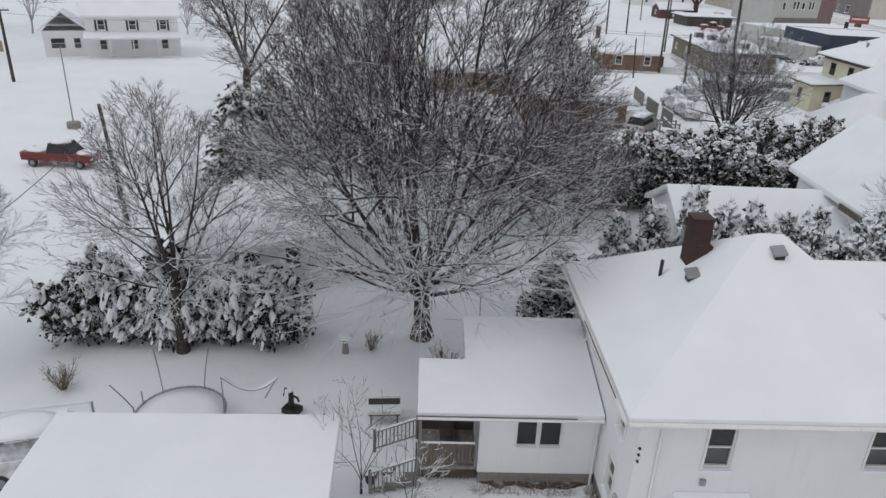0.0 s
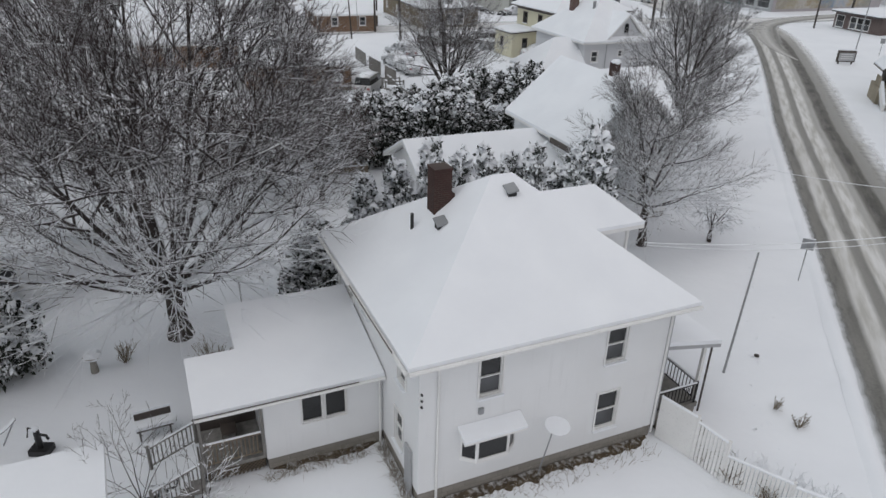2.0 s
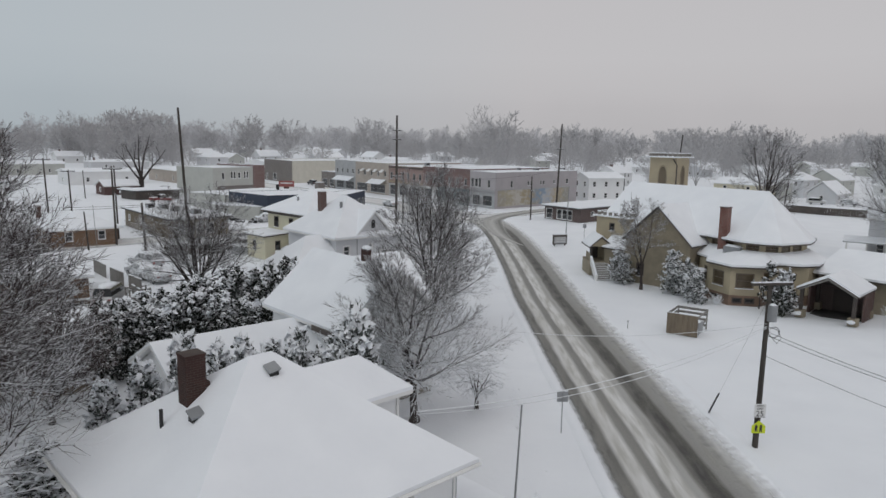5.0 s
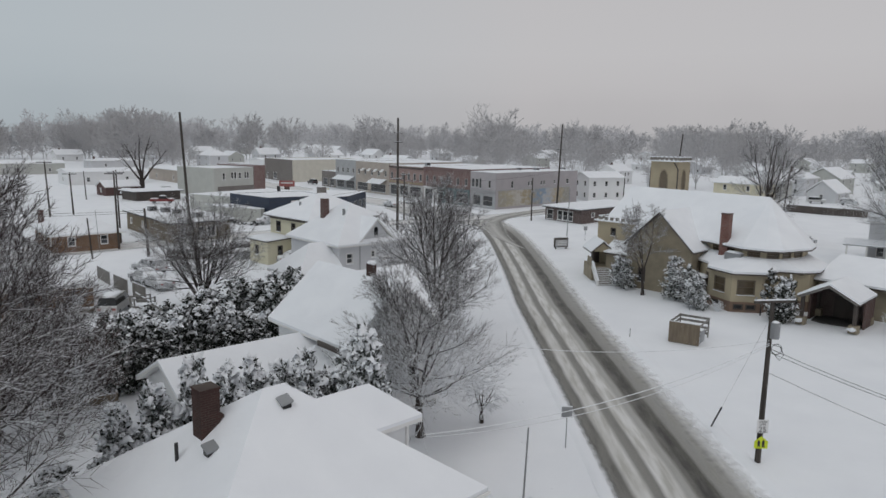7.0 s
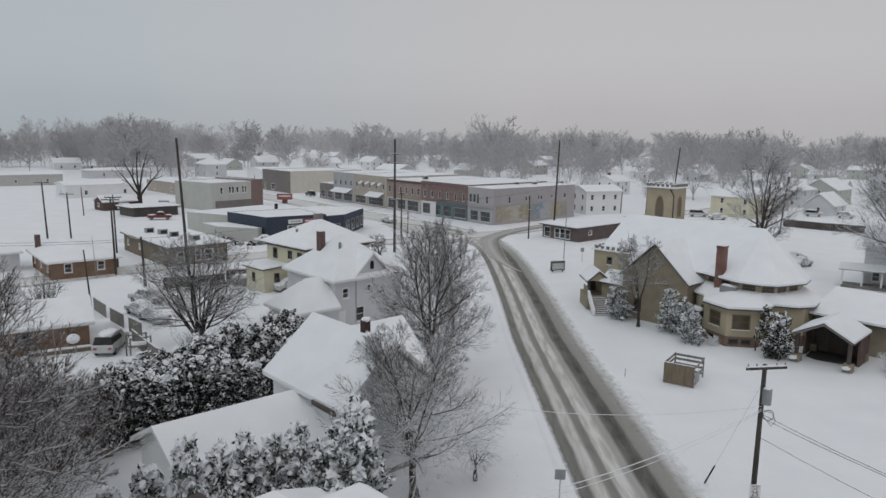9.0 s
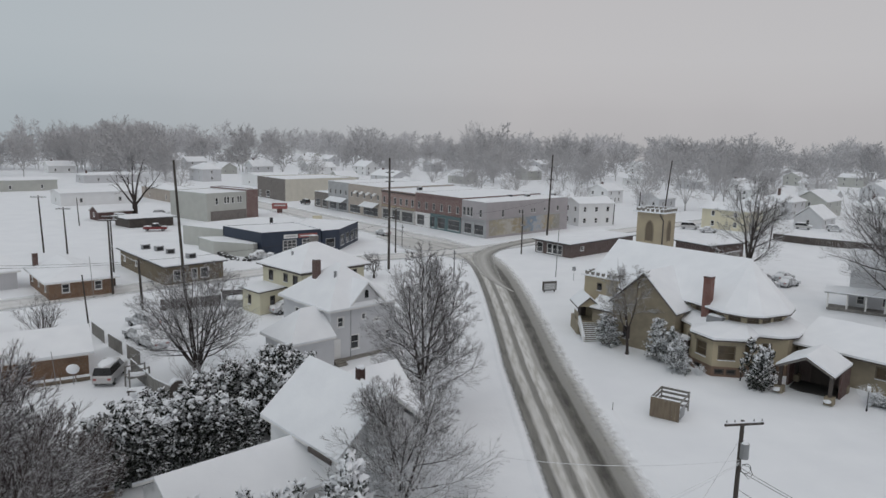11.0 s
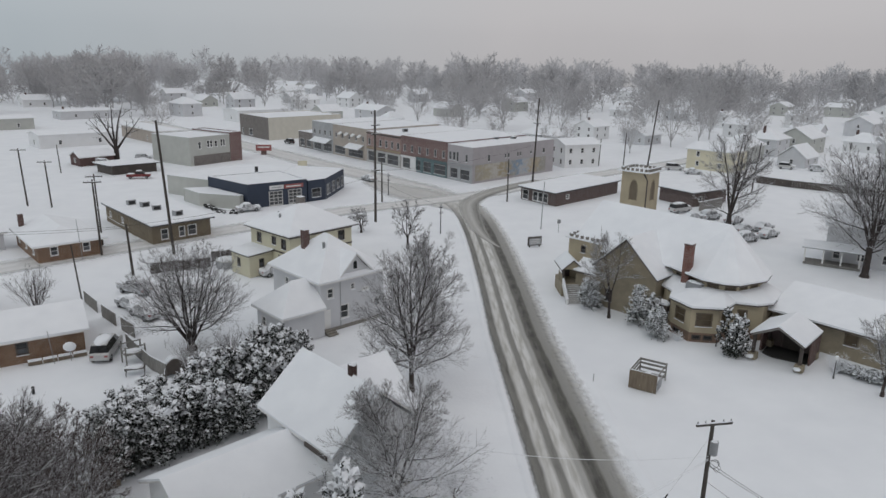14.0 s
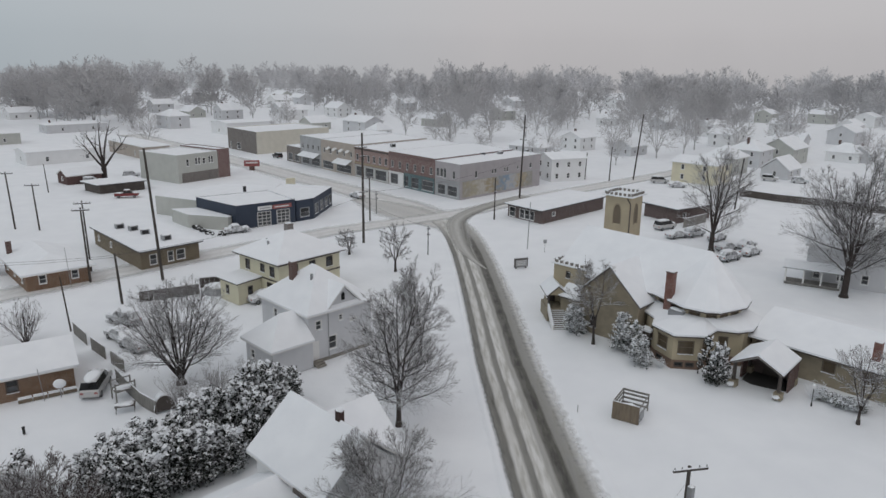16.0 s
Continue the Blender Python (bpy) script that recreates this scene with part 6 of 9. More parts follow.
plain_house(37.5, 196.0, 22, 11.5, 8.0, 6.4, 1.5, white_siding, "white two-storey building with shallow gable roof", ("w", "e"), 3, 2)
plain_house(74, 201, -45, 13, 11.0, 5.6, 1.6, cream_siding, "pale yellow boxy two-storey house", ("w",), 2, 2)


def porch_house():
    ob = plain_house(60.6, 102.0, -32, 13, 9, 6.0, 2.4, grey_siding, "grey house with a columned porch under a tall bare tree", ("w", "e"), 4, 1, (3, 5))
    part("porch_floor", Build().box(-2.6, 5.0, -2.6, -0.02, 0, 0.4), grey_wood, ob)
    roof(ob, [[(-3, -3, 2.7), (5.4, -3, 2.7), (5.4, -0.02, 3.2), (-3, -0.02, 3.2)]], grey_paint, 0.16)
    for x in (-2.5, 0.0, 2.4, 4.8):
        part("post", Build().box(x - 0.12, x + 0.12, -2.7, -2.46, 0.4, 2.7), white_paint, ob)


porch_house()


def farmhouse():
    ob = plain_house(-105.0, 39.2, 65, 12.2, 8.0, 5.4, 2.6, white_siding, "white farmhouse with shuttered windows and a long porch", ("w", "e"), 3, 2)
    walls(ob, rect(-5.6, -0.02, 1.0, 7.0), -0.1, 3.4, white_siding, {0: [(0.9, 2.7, 1.0, 2.4), (3.8, 4.7, 1.0, 2.4)]})
    roof(ob, hip_faces(-6.1, 0.4, 0.5, 7.5, 3.4, 6.0, ("w",)), white_paint, 0.18)
    roof(ob, [[(-0.3, -2.4, 2.7), (12.4, -2.4, 2.7), (12.4, -0.02, 3.2), (-0.3, -0.02, 3.2)]], white_paint, 0.16)
    for x in (0, 3.0, 6.0, 9.2, 12.2):
        part("post", Build().box(x - 0.07, x + 0.07, -2.3, -2.16, 0, 2.7), white_paint, ob)
    for x0 in (2.03, 6.1, 10.17):
        for dx in (-0.8, 0.55):
            part("shutter", Build().box(x0 + dx - 0.02, x0 + dx + 0.25, -0.05, -0.01, 3.5, 4.95), sign_black, ob, "black window shutter")
    fence = thing("fence", "tan board fence beside the farmhouse", "fence", -114, 33, 0, 57)
    for i in range(20):
        part("board", Build().box(-22 + i, -21.04 + i, -0.03, 0.03, 0, 1.5), tan_paint, fence)


farmhouse()
plain_house(-28.6, 14.6, 73, 9.0, 7.5, 2.6, 1.9, white_siding, "pale garage with a broad snowy roof behind shrubs", ("w", "e"), 1, 1, None, 0.4, "garage", category="garage")


def near_garage():
    """The garage in the front, of which mostly the snowy roof shows."""
    ob = thing("garage", "low garage whose roof is covered with smooth snow", "garage", -11.4, 8.6, 0, 136)
    walls(ob, rect(0.3, 3.3, 0.2, 8.1), -0.1, 2.6, white_siding)
    roof(ob, [[(-0.4, -0.2, 2.75), (3.6, -0.2, 2.85), (3.6, 8.5, 2.9), (-0.4, 8.5, 2.8)]], white_paint, 0.2)


near_garage()

# far houses
rng_far = random.Random(11)
plain_house(-93, 184, 48, 9, 6, 2.3, 1.5, barn_red, "small dark red shed with a snowy gable roof", ("w", "e"), 1, 1, None, 0.3, "shed", category="shed")
# x, y, length, width, wall height, storeys, hipped roof
houses_behind_shops = [(-122, 218, 24, 11, 4.0, 1, 0), (-113, 256, 30, 9, 4.2, 1, 1), (-166, 316, 26, 11, 3.6, 1, 1), (-88, 320, 26, 14, 5.0, 1, 0), (-132, 355, 15, 10, 6.0, 2, 1), (-180, 585, 14, 10, 5.6, 2, 0), (-105, 510, 15, 10, 5.6, 2, 0), (-104, 561, 14, 10, 5.6, 2, 0), (-76, 406, 13, 10, 5.4, 2, 0), (-54, 346, 12, 10, 3.4, 1, 0), (-38, 342, 17, 11, 5.4, 2, 0), (-20, 316, 9, 7, 3.0, 1, 1), (-12, 497, 12, 9, 5.4, 2, 0)]
houses_along_side_street = [(0, 380, 13, 10, 4.0, 1, 0), (62, 270, 11, 9, 5.0, 2, 0), (78, 256, 12, 9, 3.4, 1, 0), (122, 294, 12, 10, 5.4, 2, 0), (96, 210, 12, 10, 5.2, 2, 1), (113, 228, 12, 11, 5.6, 2, 1), (173, 345, 14, 11, 6.0, 2, 0), (110, 203, 11, 8, 2.8, 1, 0), (128, 235, 15, 11, 5.4, 2, 0), (148, 250, 11, 9, 3.4, 1, 1), (189, 300, 17, 11, 5.6, 2, 0), (259, 395, 15, 11, 6.0, 2, 0), (239, 430, 14, 11, 5.6, 2, 0)]
houses_at_town_edge = [(160, 242, 12, 8, 2.8, 1, 0), (157, 568, 16, 12, 6.0, 2, 0), (34, 268, 15, 7, 2.6, 1, 1), (213, 424, 13, 10, 5.4, 2, 0), (140, 332, 13, 10, 5.4, 2, 0), (150, 294, 12, 9, 3.4, 1, 0), (215, 340, 13, 10, 5.4, 2, 0), (205, 262, 12, 9, 3.4, 1, 0), (181, 262, 12, 10, 5.2, 2, 1), (185, 222, 12, 9, 3.4, 1, 0), (-168, 449, 13, 10, 5.4, 2, 0), (-144, 424, 13, 10, 3.4, 1, 0), (-222, 386, 14, 10, 3.6, 1, 0)]
houses_in_outskirts = [(-150, 150, 12, 9, 3.4, 1, 0), (-175, 195, 13, 9, 4.4, 2, 0), (-172, 262, 22, 10, 4.2, 1, 0), (-112, 400, 13, 10, 5.4, 2, 0), (-60, 440, 13, 10, 5.4, 2, 0), (-92, 460, 13, 10, 3.6, 1, 0), (48, 420, 13, 10, 5.4, 2, 0), (100, 400, 13, 10, 3.6, 1, 0), (130, 372, 12, 9, 3.6, 1, 0), (280, 470, 15, 11, 5.6, 2, 0), (-128, 610, 15, 11, 5.6, 2, 0), (70, 540, 14, 11, 5.6, 2, 0), (205, 520, 15, 11, 5.6, 2, 0)]
far_houses = houses_behind_shops + houses_along_side_street + houses_at_town_edge + houses_in_outskirts
far_tones = [(white_siding, "white"), (pale_metal, "pale green"), (grey_siding, "grey"), (white_siding, "white"), (grey_siding, "grey"), (pale_metal, "pale green"), (white_siding, "white"), (grey_siding, "grey")]
for i, (x, y, L, W, h, st, hip) in enumerate(far_houses):
    tone = (dull_tan, "tan") if (x, y) == (-113, 256) else far_tones[i % 8]
    shape = "hipped" if hip else "gable"
    plain_house(x, y, 44 - 90 * (i % 3 == 1), L, W, h, 0.9 if L > 20 else rng_far.uniform(2.2, 3.6), tone[0], f"{'two-storey' if st > 1 else 'low'} {tone[1]} house with snowy {shape} roof in the distance", () if hip else ("w", "e"), 2, st, (3.0, W * 0.5) if i % 4 == 2 else None, 0.45, group="distant houses", pane=pale_glass)


# ---- church ----
merlon_grey = surface("weathered_grey_stone", (0.24, 0.225, 0.20), (0.17, 0.16, 0.145), 0.9, 0.9, 7, 0.4)


def crenels(owner, cx, cy, half, z, mat_, n=4):
    """A parapet with small battlements round a square tower."""
    b = Build().prism(rect(cx - half - 0.38, cx + half + 0.38, cy - half - 0.38, cy + half + 0.38), z, z + 0.18)
    part("cornice", b, snow, owner, "snow-covered tower cornice")
    for i in range(n):
        for sx, sy, ax in ((0, -1, 0), (0, 1, 0), (-1, 0, 1), (1, 0, 1)):
            t = (i + 0.5) / n * 2 - 1
            x, y = (cx + t * half, cy + sy * half) if ax == 0 else (cx + sx * half, cy + t * half)
            m = part("merlon", Build().box(x - 0.15, x + 0.15, y - 0.15, y + 0.15, z + 0.18, z + 0.55), merlon_grey, owner)
            part("snow_cap", Build().box(x - 0.15, x + 0.15, y - 0.15, y + 0.15, z + 0.554, z + 0.66), snow, m)


def pointed(w, z0, z1, y, cx):
    """Outline of a pointed arch in an upright plane."""
    spring = z0 + (z1 - z0) * 0.55
    left = [(cx - w / 2 * (1 - (t / 4) ** 1.6), spring + (z1 - spring) * math.sin(t / 4 * math.pi / 2)) for t in range(5)]
    right = [(2 * cx - x, z) for x, z in reversed(left[:-1])]
    pts = [(cx - w / 2, z0)] + left + right + [(cx + w / 2, z0)]
    return [(x, y, z) for x, z in pts]


def church():
    ob = thing("church", "tan stone church with snowy roofs, battlement tower and chimney", "church", 18.0, 87.4, 0, -46)
    # local x: along the front towards the yard, local y: away from the road
    stone = sandstone
    walls(ob, rect(0.0, 4.7, 0.3, 5.0), -0.1, 7.0, stucco, {0: [(2.0, 2.55, 5.4, 6.2)], 3: [(2.1, 2.65, 5.4, 6.2)]}, dark_trim)
    crenels(ob, 2.35, 2.65, 2.35, 7.0, stone, 6)
    # corner entrance: porch and stairs, set across the corner
    e = Matrix.Translation((0.95, -0.6, 0)) @ Matrix.Rotation(radians(48), 4, "Z")
    pf = [[(-1.5, -2.2, 3.5), (0, -2.2, 4.8), (0, 2.4, 4.8), (-1.5, 2.4, 3.5)], [(0, -2.2, 4.8), (1.5, -2.2, 3.5), (1.5, 2.4, 3.5), (0, 2.4, 4.8)]]
    roof(ob, [[tuple(e @ Vector(p)) for p in f] for f in pf], dark_trim, 0.14, "small gabled porch roof", "porch_roof")
    g = Build()
    gable_wall(g, (-1.2, -1.95), (1.2, -1.95), 3.55, 4.6)
    part("gable", g.moved(e), stucco, ob)
    for x in (-1.15, 1.15):
        part("post", Build().box(x - 0.1, x + 0.1, -1.95, -1.75, 1.7, 3.55).moved(e), dark_trim, ob)
        part("railing", Build().box(x - 0.04, x + 0.04, -1.7, 0.9, 1.7, 2.6).moved(e), stone, ob)
    part("porch_floor", Build().box(-1.35, 1.35, -2.0, 2.0, 0, 1.7).moved(e), stone, ob)
    part("door", Build().box(-0.7, 0.7, 1.0, 1.1, 1.7, 3.7).moved(e), dark_trim, ob, "dark wooden church door")
    for i in range(10):
        part("step", Build().box(-1.05, 1.05, -2.3 - 0.3 * i, -2.0 - 0.3 * i, 0, 1.53 - 0.165 * i).moved(e), concrete, ob)
        part("snow_layer", Build().box(-1.0, 1.0, -2.27 - 0.3 * i, -2.07 - 0.3 * i, 1.534 - 0.165 * i, 1.57 - 0.165 * i).moved(e), snow, ob)
    for x in (-1.32, 1.07):
        f = [[tuple(e @ Vector(p)) for p in ((x, -5.2, 0.6), (x + 0.25, -5.2, 0.6), (x + 0.25, -2.0, 2.35), (x, -2.0, 2.35))]]
        part("stair_wall", Build().slab(f, 0.85), white_paint, ob, "pale sloping stair wall")
        part("snow_cap", Build().slab(f, 0.05, 0.06), snow, ob)
    # front gable wing
    g0, g1, gy, ax = 5.9, 14.0, -2.2, 9.95
    walls(ob, [(g0, gy), (g1, gy), (g1, 6.0), (g0, 6.0)], -0.1, 5.2, stone, {0: [(1.7, 2.5, 0.9, 2.3)]}, dark_trim)
    g = Build()
    gable_wall(g, (g0, gy), (g1, gy), 5.2, 8.9)
    part("gable", g, stone, ob)
    ga = [[(g0 - 0.35, gy - 0.35, 5.0), (ax, gy - 0.35, 9.1), (ax, 5.5, 9.1), (g0 - 0.35, 5.5, 5.0)][::-1], [(ax, gy - 0.35, 9.1), (g1 + 0.35, gy - 0.35, 5.0), (g1 + 0.35, 5.5, 5.0), (ax, 5.5, 9.1)][::-1]]
    roof(ob, [f[::-1] for f in ga], dark_trim, 0.18)
    # lean-to between the tower and the gable wing
    walls(ob, rect(2.6, 5.86, -1.5, 0.26), -0.1, 3.6, stone)
    roof(ob, [[(2.4, -1.9, 3.5), (5.86, -1.9, 3.5), (5.86, 0.26, 4.7), (2.4, 0.26, 4.7)]], dark_trim, 0.16, "small lean-to roof", "lean_to_roof")
    # great roof with a band of windows under its eaves
    plan = [(1.0, 1.2), (14.3, 1.4), (18.9, -0.7), (21.2, -0.4), (22.3, 0.4), (23.3, 4.0), (22.8, 6.6), (19.6, 10.7), (16.5, 14.0), (1.0, 14.0)]
    walls(ob, plan, 3.0, 6.0, stucco, {1: [(0.5, 1.5, 5.2, 5.75), (2.6, 3.8, 5.2, 5.75)], 2: [(0.5, 1.7, 5.2, 5.75)], 3: [(0.1, 1.2, 5.2, 5.75)], 4: [(0.4, 1.6, 5.2, 5.75), (2.2, 3.4, 5.2, 5.75)]}, louvre_brown, blind_glass, sill=False, trim=0.05)
    walls(ob, rect(1.2, 22.0, 2.5, 10.5), -0.1, 3.0, stone)
    ec = [(x, y, 6.0) for x, y in [(0.0, 0.4), (14.2, 0.6), (19.0, -1.4), (21.4, -1.1), (22.8, -0.2), (24.1, 3.8), (23.5, 6.8), (20.2, 11.4), (17.0, 14.8), (0.0, 14.8)]]
    p0, p1 = (0.2, 7.4, 10.9), (18.3, 6.6, 10.8)
    roof(ob, [[ec[0], ec[1], p1, p0]] + [[ec[i], ec[i + 1], p1] for i in range(1, 8)] + [[ec[8], ec[9], p0, p1], [ec[9], ec[0], p0]], dark_trim, 0.2, "broad many-sided church roof")
    # brick chimney
    ch = part("chimney", Build().box(16.1, 17.0, -0.35, 0.45, 4.0, 9.3), red_brick, ob, "tall red brick chimney")
    part("cap", Build().box(16.06, 17.04, -0.39, 0.49, 9.304, 9.45), dark_brick, ch)
    part("snow_cap", Build().box(16.12, 16.98, -0.33, 0.43, 9.454, 9.52), snow, ch)
    vent = part("roof_vent", Build().box(17.2, 19.0, -1.3, -0.4, 4.5, 5.4), galvanised, ob, "grey metal ventilation box on the lower roof")
    part("snow_cap", Build().blob((18.1, -0.85, 5.4), 0.95, 0.5, 0.2, 3, 8), snow, vent)
    # low room with many sides
    room = [(14.3, -0.6), (16.9, -3.4), (19.8, -4.8), (22.1, -3.0), (22.3, -0.2), (25.0, 1.4), (25.0, 5.0), (14.3, 3.0)]
    walls(ob, room, 1.0, 4.0, stucco, {0: [(2.2, 3.0, 1.9, 3.2)], 1: [(0.7, 2.2, 1.8, 3.2)], 2: [(0.6, 2.2, 1.8, 3.2)], 3: [(0.6, 1.6, 1.6, 3.3)], 4: [(0.6, 1.5, 1.6, 3.2)]}, louvre_brown, blind_glass, bars=1, trim=0.08)
    walls(ob, [(x + 0.05 * (x > 20), y - 0.05) for x, y in room], -0.1, 1.0, base_stone, {1: [(0.6, 1.6, 0.3, 0.7)], 2: [(0.4, 1.2, 0.3, 0.7), (1.6, 2.4, 0.3, 0.7)]}, dark_trim, bars=0, sill=False)
    o = [(x, y, 4.0) for x, y in [(13.6, -0.4), (15.9, -1.9), (16.8, -4.1), (20.1, -5.4), (22.8, -3.2), (22.7, -0.4), (24.6, 0.6), (25.6, 2.4), (24.9, 7.0)]]
    n = [(x, y, 4.95) for x, y in [(14.3, 1.4), (18.9, -0.7), (21.2, -0.4), (22.3, 0.4), (23.3, 4.0), (22.9, 6.6)]]
    roof(ob, [[o[0], o[1], n[0]], [o[1], n[1], n[0]], [o[1], o[2], n[1]], [o[2], o[3], n[1]], [o[3], n[2], n[1]], [o[3], o[4], n[2]], [o[4], o[5], n[2]], [o[5], n[3], n[2]], [o[5], o[6], n[3]], [o[6], n[4], n[3]], [o[6], o[7], n[4]], [o[7], o[8], n[4]], [o[8], n[5], n[4]]], dark_trim, 0.22, "low roof of the many-sided church room")
    # Solid dark block takes the place of a shaded recess.
    part("recess_block", Build().box(14.9, 16.1, -3.0, -1.8, 0, 2.6), dark_trim, ob, "dark block standing for a shaded recess")
    part("snow_cap", Build().box(14.8, 16.2, -3.1, -1.8, 2.604, 2.85), snow, ob)
    # long side wing at a slight angle
    w = Matrix.Translation((24.9, 2.6, 0)) @ Matrix.Rotation(radians(-3), 4, "Z")
    wp = [tuple((w @ Vector((x, y, 0))).xy) for x, y in rect(0.3, 26.0, 0.8, 12.8)]
    walls(ob, wp, -0.1, 3.2, stone, {0: [(7.6, 8.8, 1.5, 2.6), (11.4, 12.6, 1.5, 2.6), (15.0, 16.2, 1.5, 2.6)]}, louvre_brown, blind_glass, bars=0)
    wf = [[(0.0, 0.0, 3.2), (26.6, 0.0, 3.2), (26.6, 6.8, 5.0), (0.0, 6.8, 5.0)], [(26.6, 13.6, 3.2), (0.0, 13.6, 3.2), (0.0, 6.8, 5.0), (26.6, 6.8, 5.0)]]
    roof(ob, [[tuple(w @ Vector(p)) for p in f] for f in wf], dark_trim, 0.22)
    c2 = part("chimney", Build().box(12.0, 12.7, 1.6, 2.3, 3.0, 5.8).moved(w), red_brick, ob, "short red brick chimney")
    part("snow_cap", Build().box(12.0, 12.7, 1.6, 2.3, 5.804, 5.9).moved(w), snow, c2)
    return ob


church()


def bell_tower():
    """The tall tower behind the great roof."""
    ob = thing("bell_tower", "tan square bell tower with pointed louvred openings", "tower", 30.2, 98.8, 0, -42)
    h = 1.95
    walls(ob, rect(-h, h, -h, h), -0.1, 14.2, stucco)
    crenels(ob, 0, 0, h + 0.1, 14.2, sandstone, 6)
    for turn in (0, 90, 180, 270):
        m = Matrix.Rotation(radians(turn), 4, "Z")
        b = Build().face(*[tuple(m @ Vector(p)) for p in pointed(1.1, 10.2, 13.0, -h - 0.012, 0)])
        part("louvre", b, louvre_brown, ob, "brown pointed belfry opening")
        f = Build()
        for p, q in zip(pointed(1.2, 10.1, 13.12, -h - 0.03, 0), pointed(1.2, 10.1, 13.12, -h - 0.03, 0)[1:]):
            f.tube(m @ Vector(p), m @ Vector(q), 0.07, n=4)
        part("arch_trim", f, sandstone, ob)
    part("downpipe", Build().path([(h + 0.07, -h - 0.07, 6), (h + 0.07, -h - 0.07, 13.2), (h - 0.5, -h - 0.07, 14.05)], 0.09, n=6), dark_trim, ob, "black downpipe on the tower's corner")


bell_tower()


def carport():
    ob = thing("porte_cochere", "gabled drive-through shelter with stone piers and snowy roof", "carport", 33.2, 65.4, 0, -44)
    f = [[(-0.3, -0.3, 2.75), (2.35, -0.3, 4.15), (2.35, 5.4, 4.15), (-0.3, 5.4, 2.75)][::-1], [(2.35, -0.3, 4.15), (5.0, -0.3, 2.75), (5.0, 5.4, 2.75), (2.35, 5.4, 4.15)][::-1]]
    roof(ob, f, dark_trim, 0.2)
    for x in (0.1, 4.6):
        for y in (0.2, 4.9):
            part("pier", Build().box(x - 0.4, x + 0.4, y - 0.4, y + 0.4, 0, 0.7), sandstone, ob)
            part("post", Build().box(x - 0.15, x + 0.15, y - 0.15, y + 0.15, 0.7, 2.75), dark_trim, ob)
        part("snow_cap", Build().blob((x, -0.5, 0.45), 0.4, 0.35, 0.2, 3, 8), snow, ob)
    # an open arched front, a closed back and half-closed sides over a bare drive
    for p, q in (((-0.15, -0.18, 2.7), (2.35, -0.18, 4.02)), ((4.85, -0.18, 2.7), (2.35, -0.18, 4.02))):
        part("barge_board", Build().tube(p, q, 0.14, n=4), grey_wood, ob)
    part("tie_beam", Build().box(0.1, 4.6, 4.75, 4.95, 2.6, 2.8), dark_trim, ob)
    # Dark walls and drive added so the inside reads as shaded.
    part("back_wall", Build().box(-0.1, 4.8, 5.42, 5.6, -0.05, 2.75), brown_grey_brick, ob, "dark brick back wall")
    g = Build()
    gable_wall(g, (-0.1, 5.45), (4.8, 5.45), 2.75, 4.0)
    part("gable", g, dark_trim, ob)
    part("door", Build().box(1.4, 3.2, 5.36, 5.416, 0, 2.2), dark_trim, ob, "dark double door")
    part("side_wall", Build().box(4.72, 4.9, 2.4, 5.4, -0.05, 2.7), dark_brick, ob, "dark brick side wall")
    part("side_wall", Build().box(-0.2, -0.02, 3.0, 5.4, -0.05, 2.7), dark_brick, ob)
    part("drive", Build().prism([(0.3, 2.4), (1.4, 1.9), (3.2, 2.2), (4.6, 2.6), (4.65, 5.35), (0.05, 5.35)], -0.05, 0.035), bare_tarmac, ob, "dark tarmac drive that also stands for shaded snow")


carport()


# ---- trees ----
DARK = (bark_dark, bark_dark, twig_grey, twig_snow)
MAPLE = (bark, bark_dark, twig_dark, twig_snow)
SNOWY = (bark, bark_dark, twig_grey, twig_snow)
THICKET = (bark_dark, bark_dark, twig_brown, twig_snow)
crown_tree("maple_tree", "great spreading bare maple, dark above and snow-laden below", -19.1, 20.2, 3, 17.0, 8.6, 2.6, 0.42, 12, 0.84, (12, 10, 7, 5), MAPLE, 0.0068, (1.0, 15.0), 0.52, 0.36, 14, top=1.4, full=0.42)
crown_tree("street_tree", "bare street tree with fine snow-lined branches", -1.6, 38.2, 8, 10.3, 5.8, 2.4, 0.24, 4, 0.42, (14, 10, 7, 5), SNOWY, 0.0076, (0.0, 11.0), 0.38, 0.05, 8)
crown_tree("street_tree", "tall bare street tree with dark branches", -1.4, 57.2, 9, 13.8, 5.8, 2.4, 0.26, 3, 0.3, (17, 10, 7, 5), SNOWY, 0.0075, (0.0, 7.0), 0.34, 0.05, 8)
crown_tree("street_tree", "slender bare tree behind the white house", 0.6, 71.5, 10, 12.5, 3.6, 2.0, 0.2, 4, 0.3, (8, 7, 6, 4), DARK, 0.011, (0.0, 3.0), 0.45, 0.15)
crown_tree("yard_tree", "bare many-stemmed yard tree with dark upright branches", -24.1, 65.9, 12, 11.6, 6.4, 0.7, 0.42, 15, 0.68, (6, 7, 6, 5), DARK, 0.0075, (0.0, 4.0), 0.45, 0.15)
crown_tree("yard_tree", "bare yard tree leaning over snowy shrubs", -25.3, 11.6, 14, 11.8, 5.2, 3.4, 0.22, 7, 0.6, (8, 7, 6, 4), SNOWY, 0.0075, (1.0, 10.0), 0.42, 0.1, 6, full=0.6)
crown_tree("church_tree", "small bare tree in front of the church gable", 21.3, 76.7, 15, 10.6, 4.2, 2.6, 0.17, 4, 0.5, (8, 8, 6, 4), DARK, 0.0085, None, 0.5, 0.15)
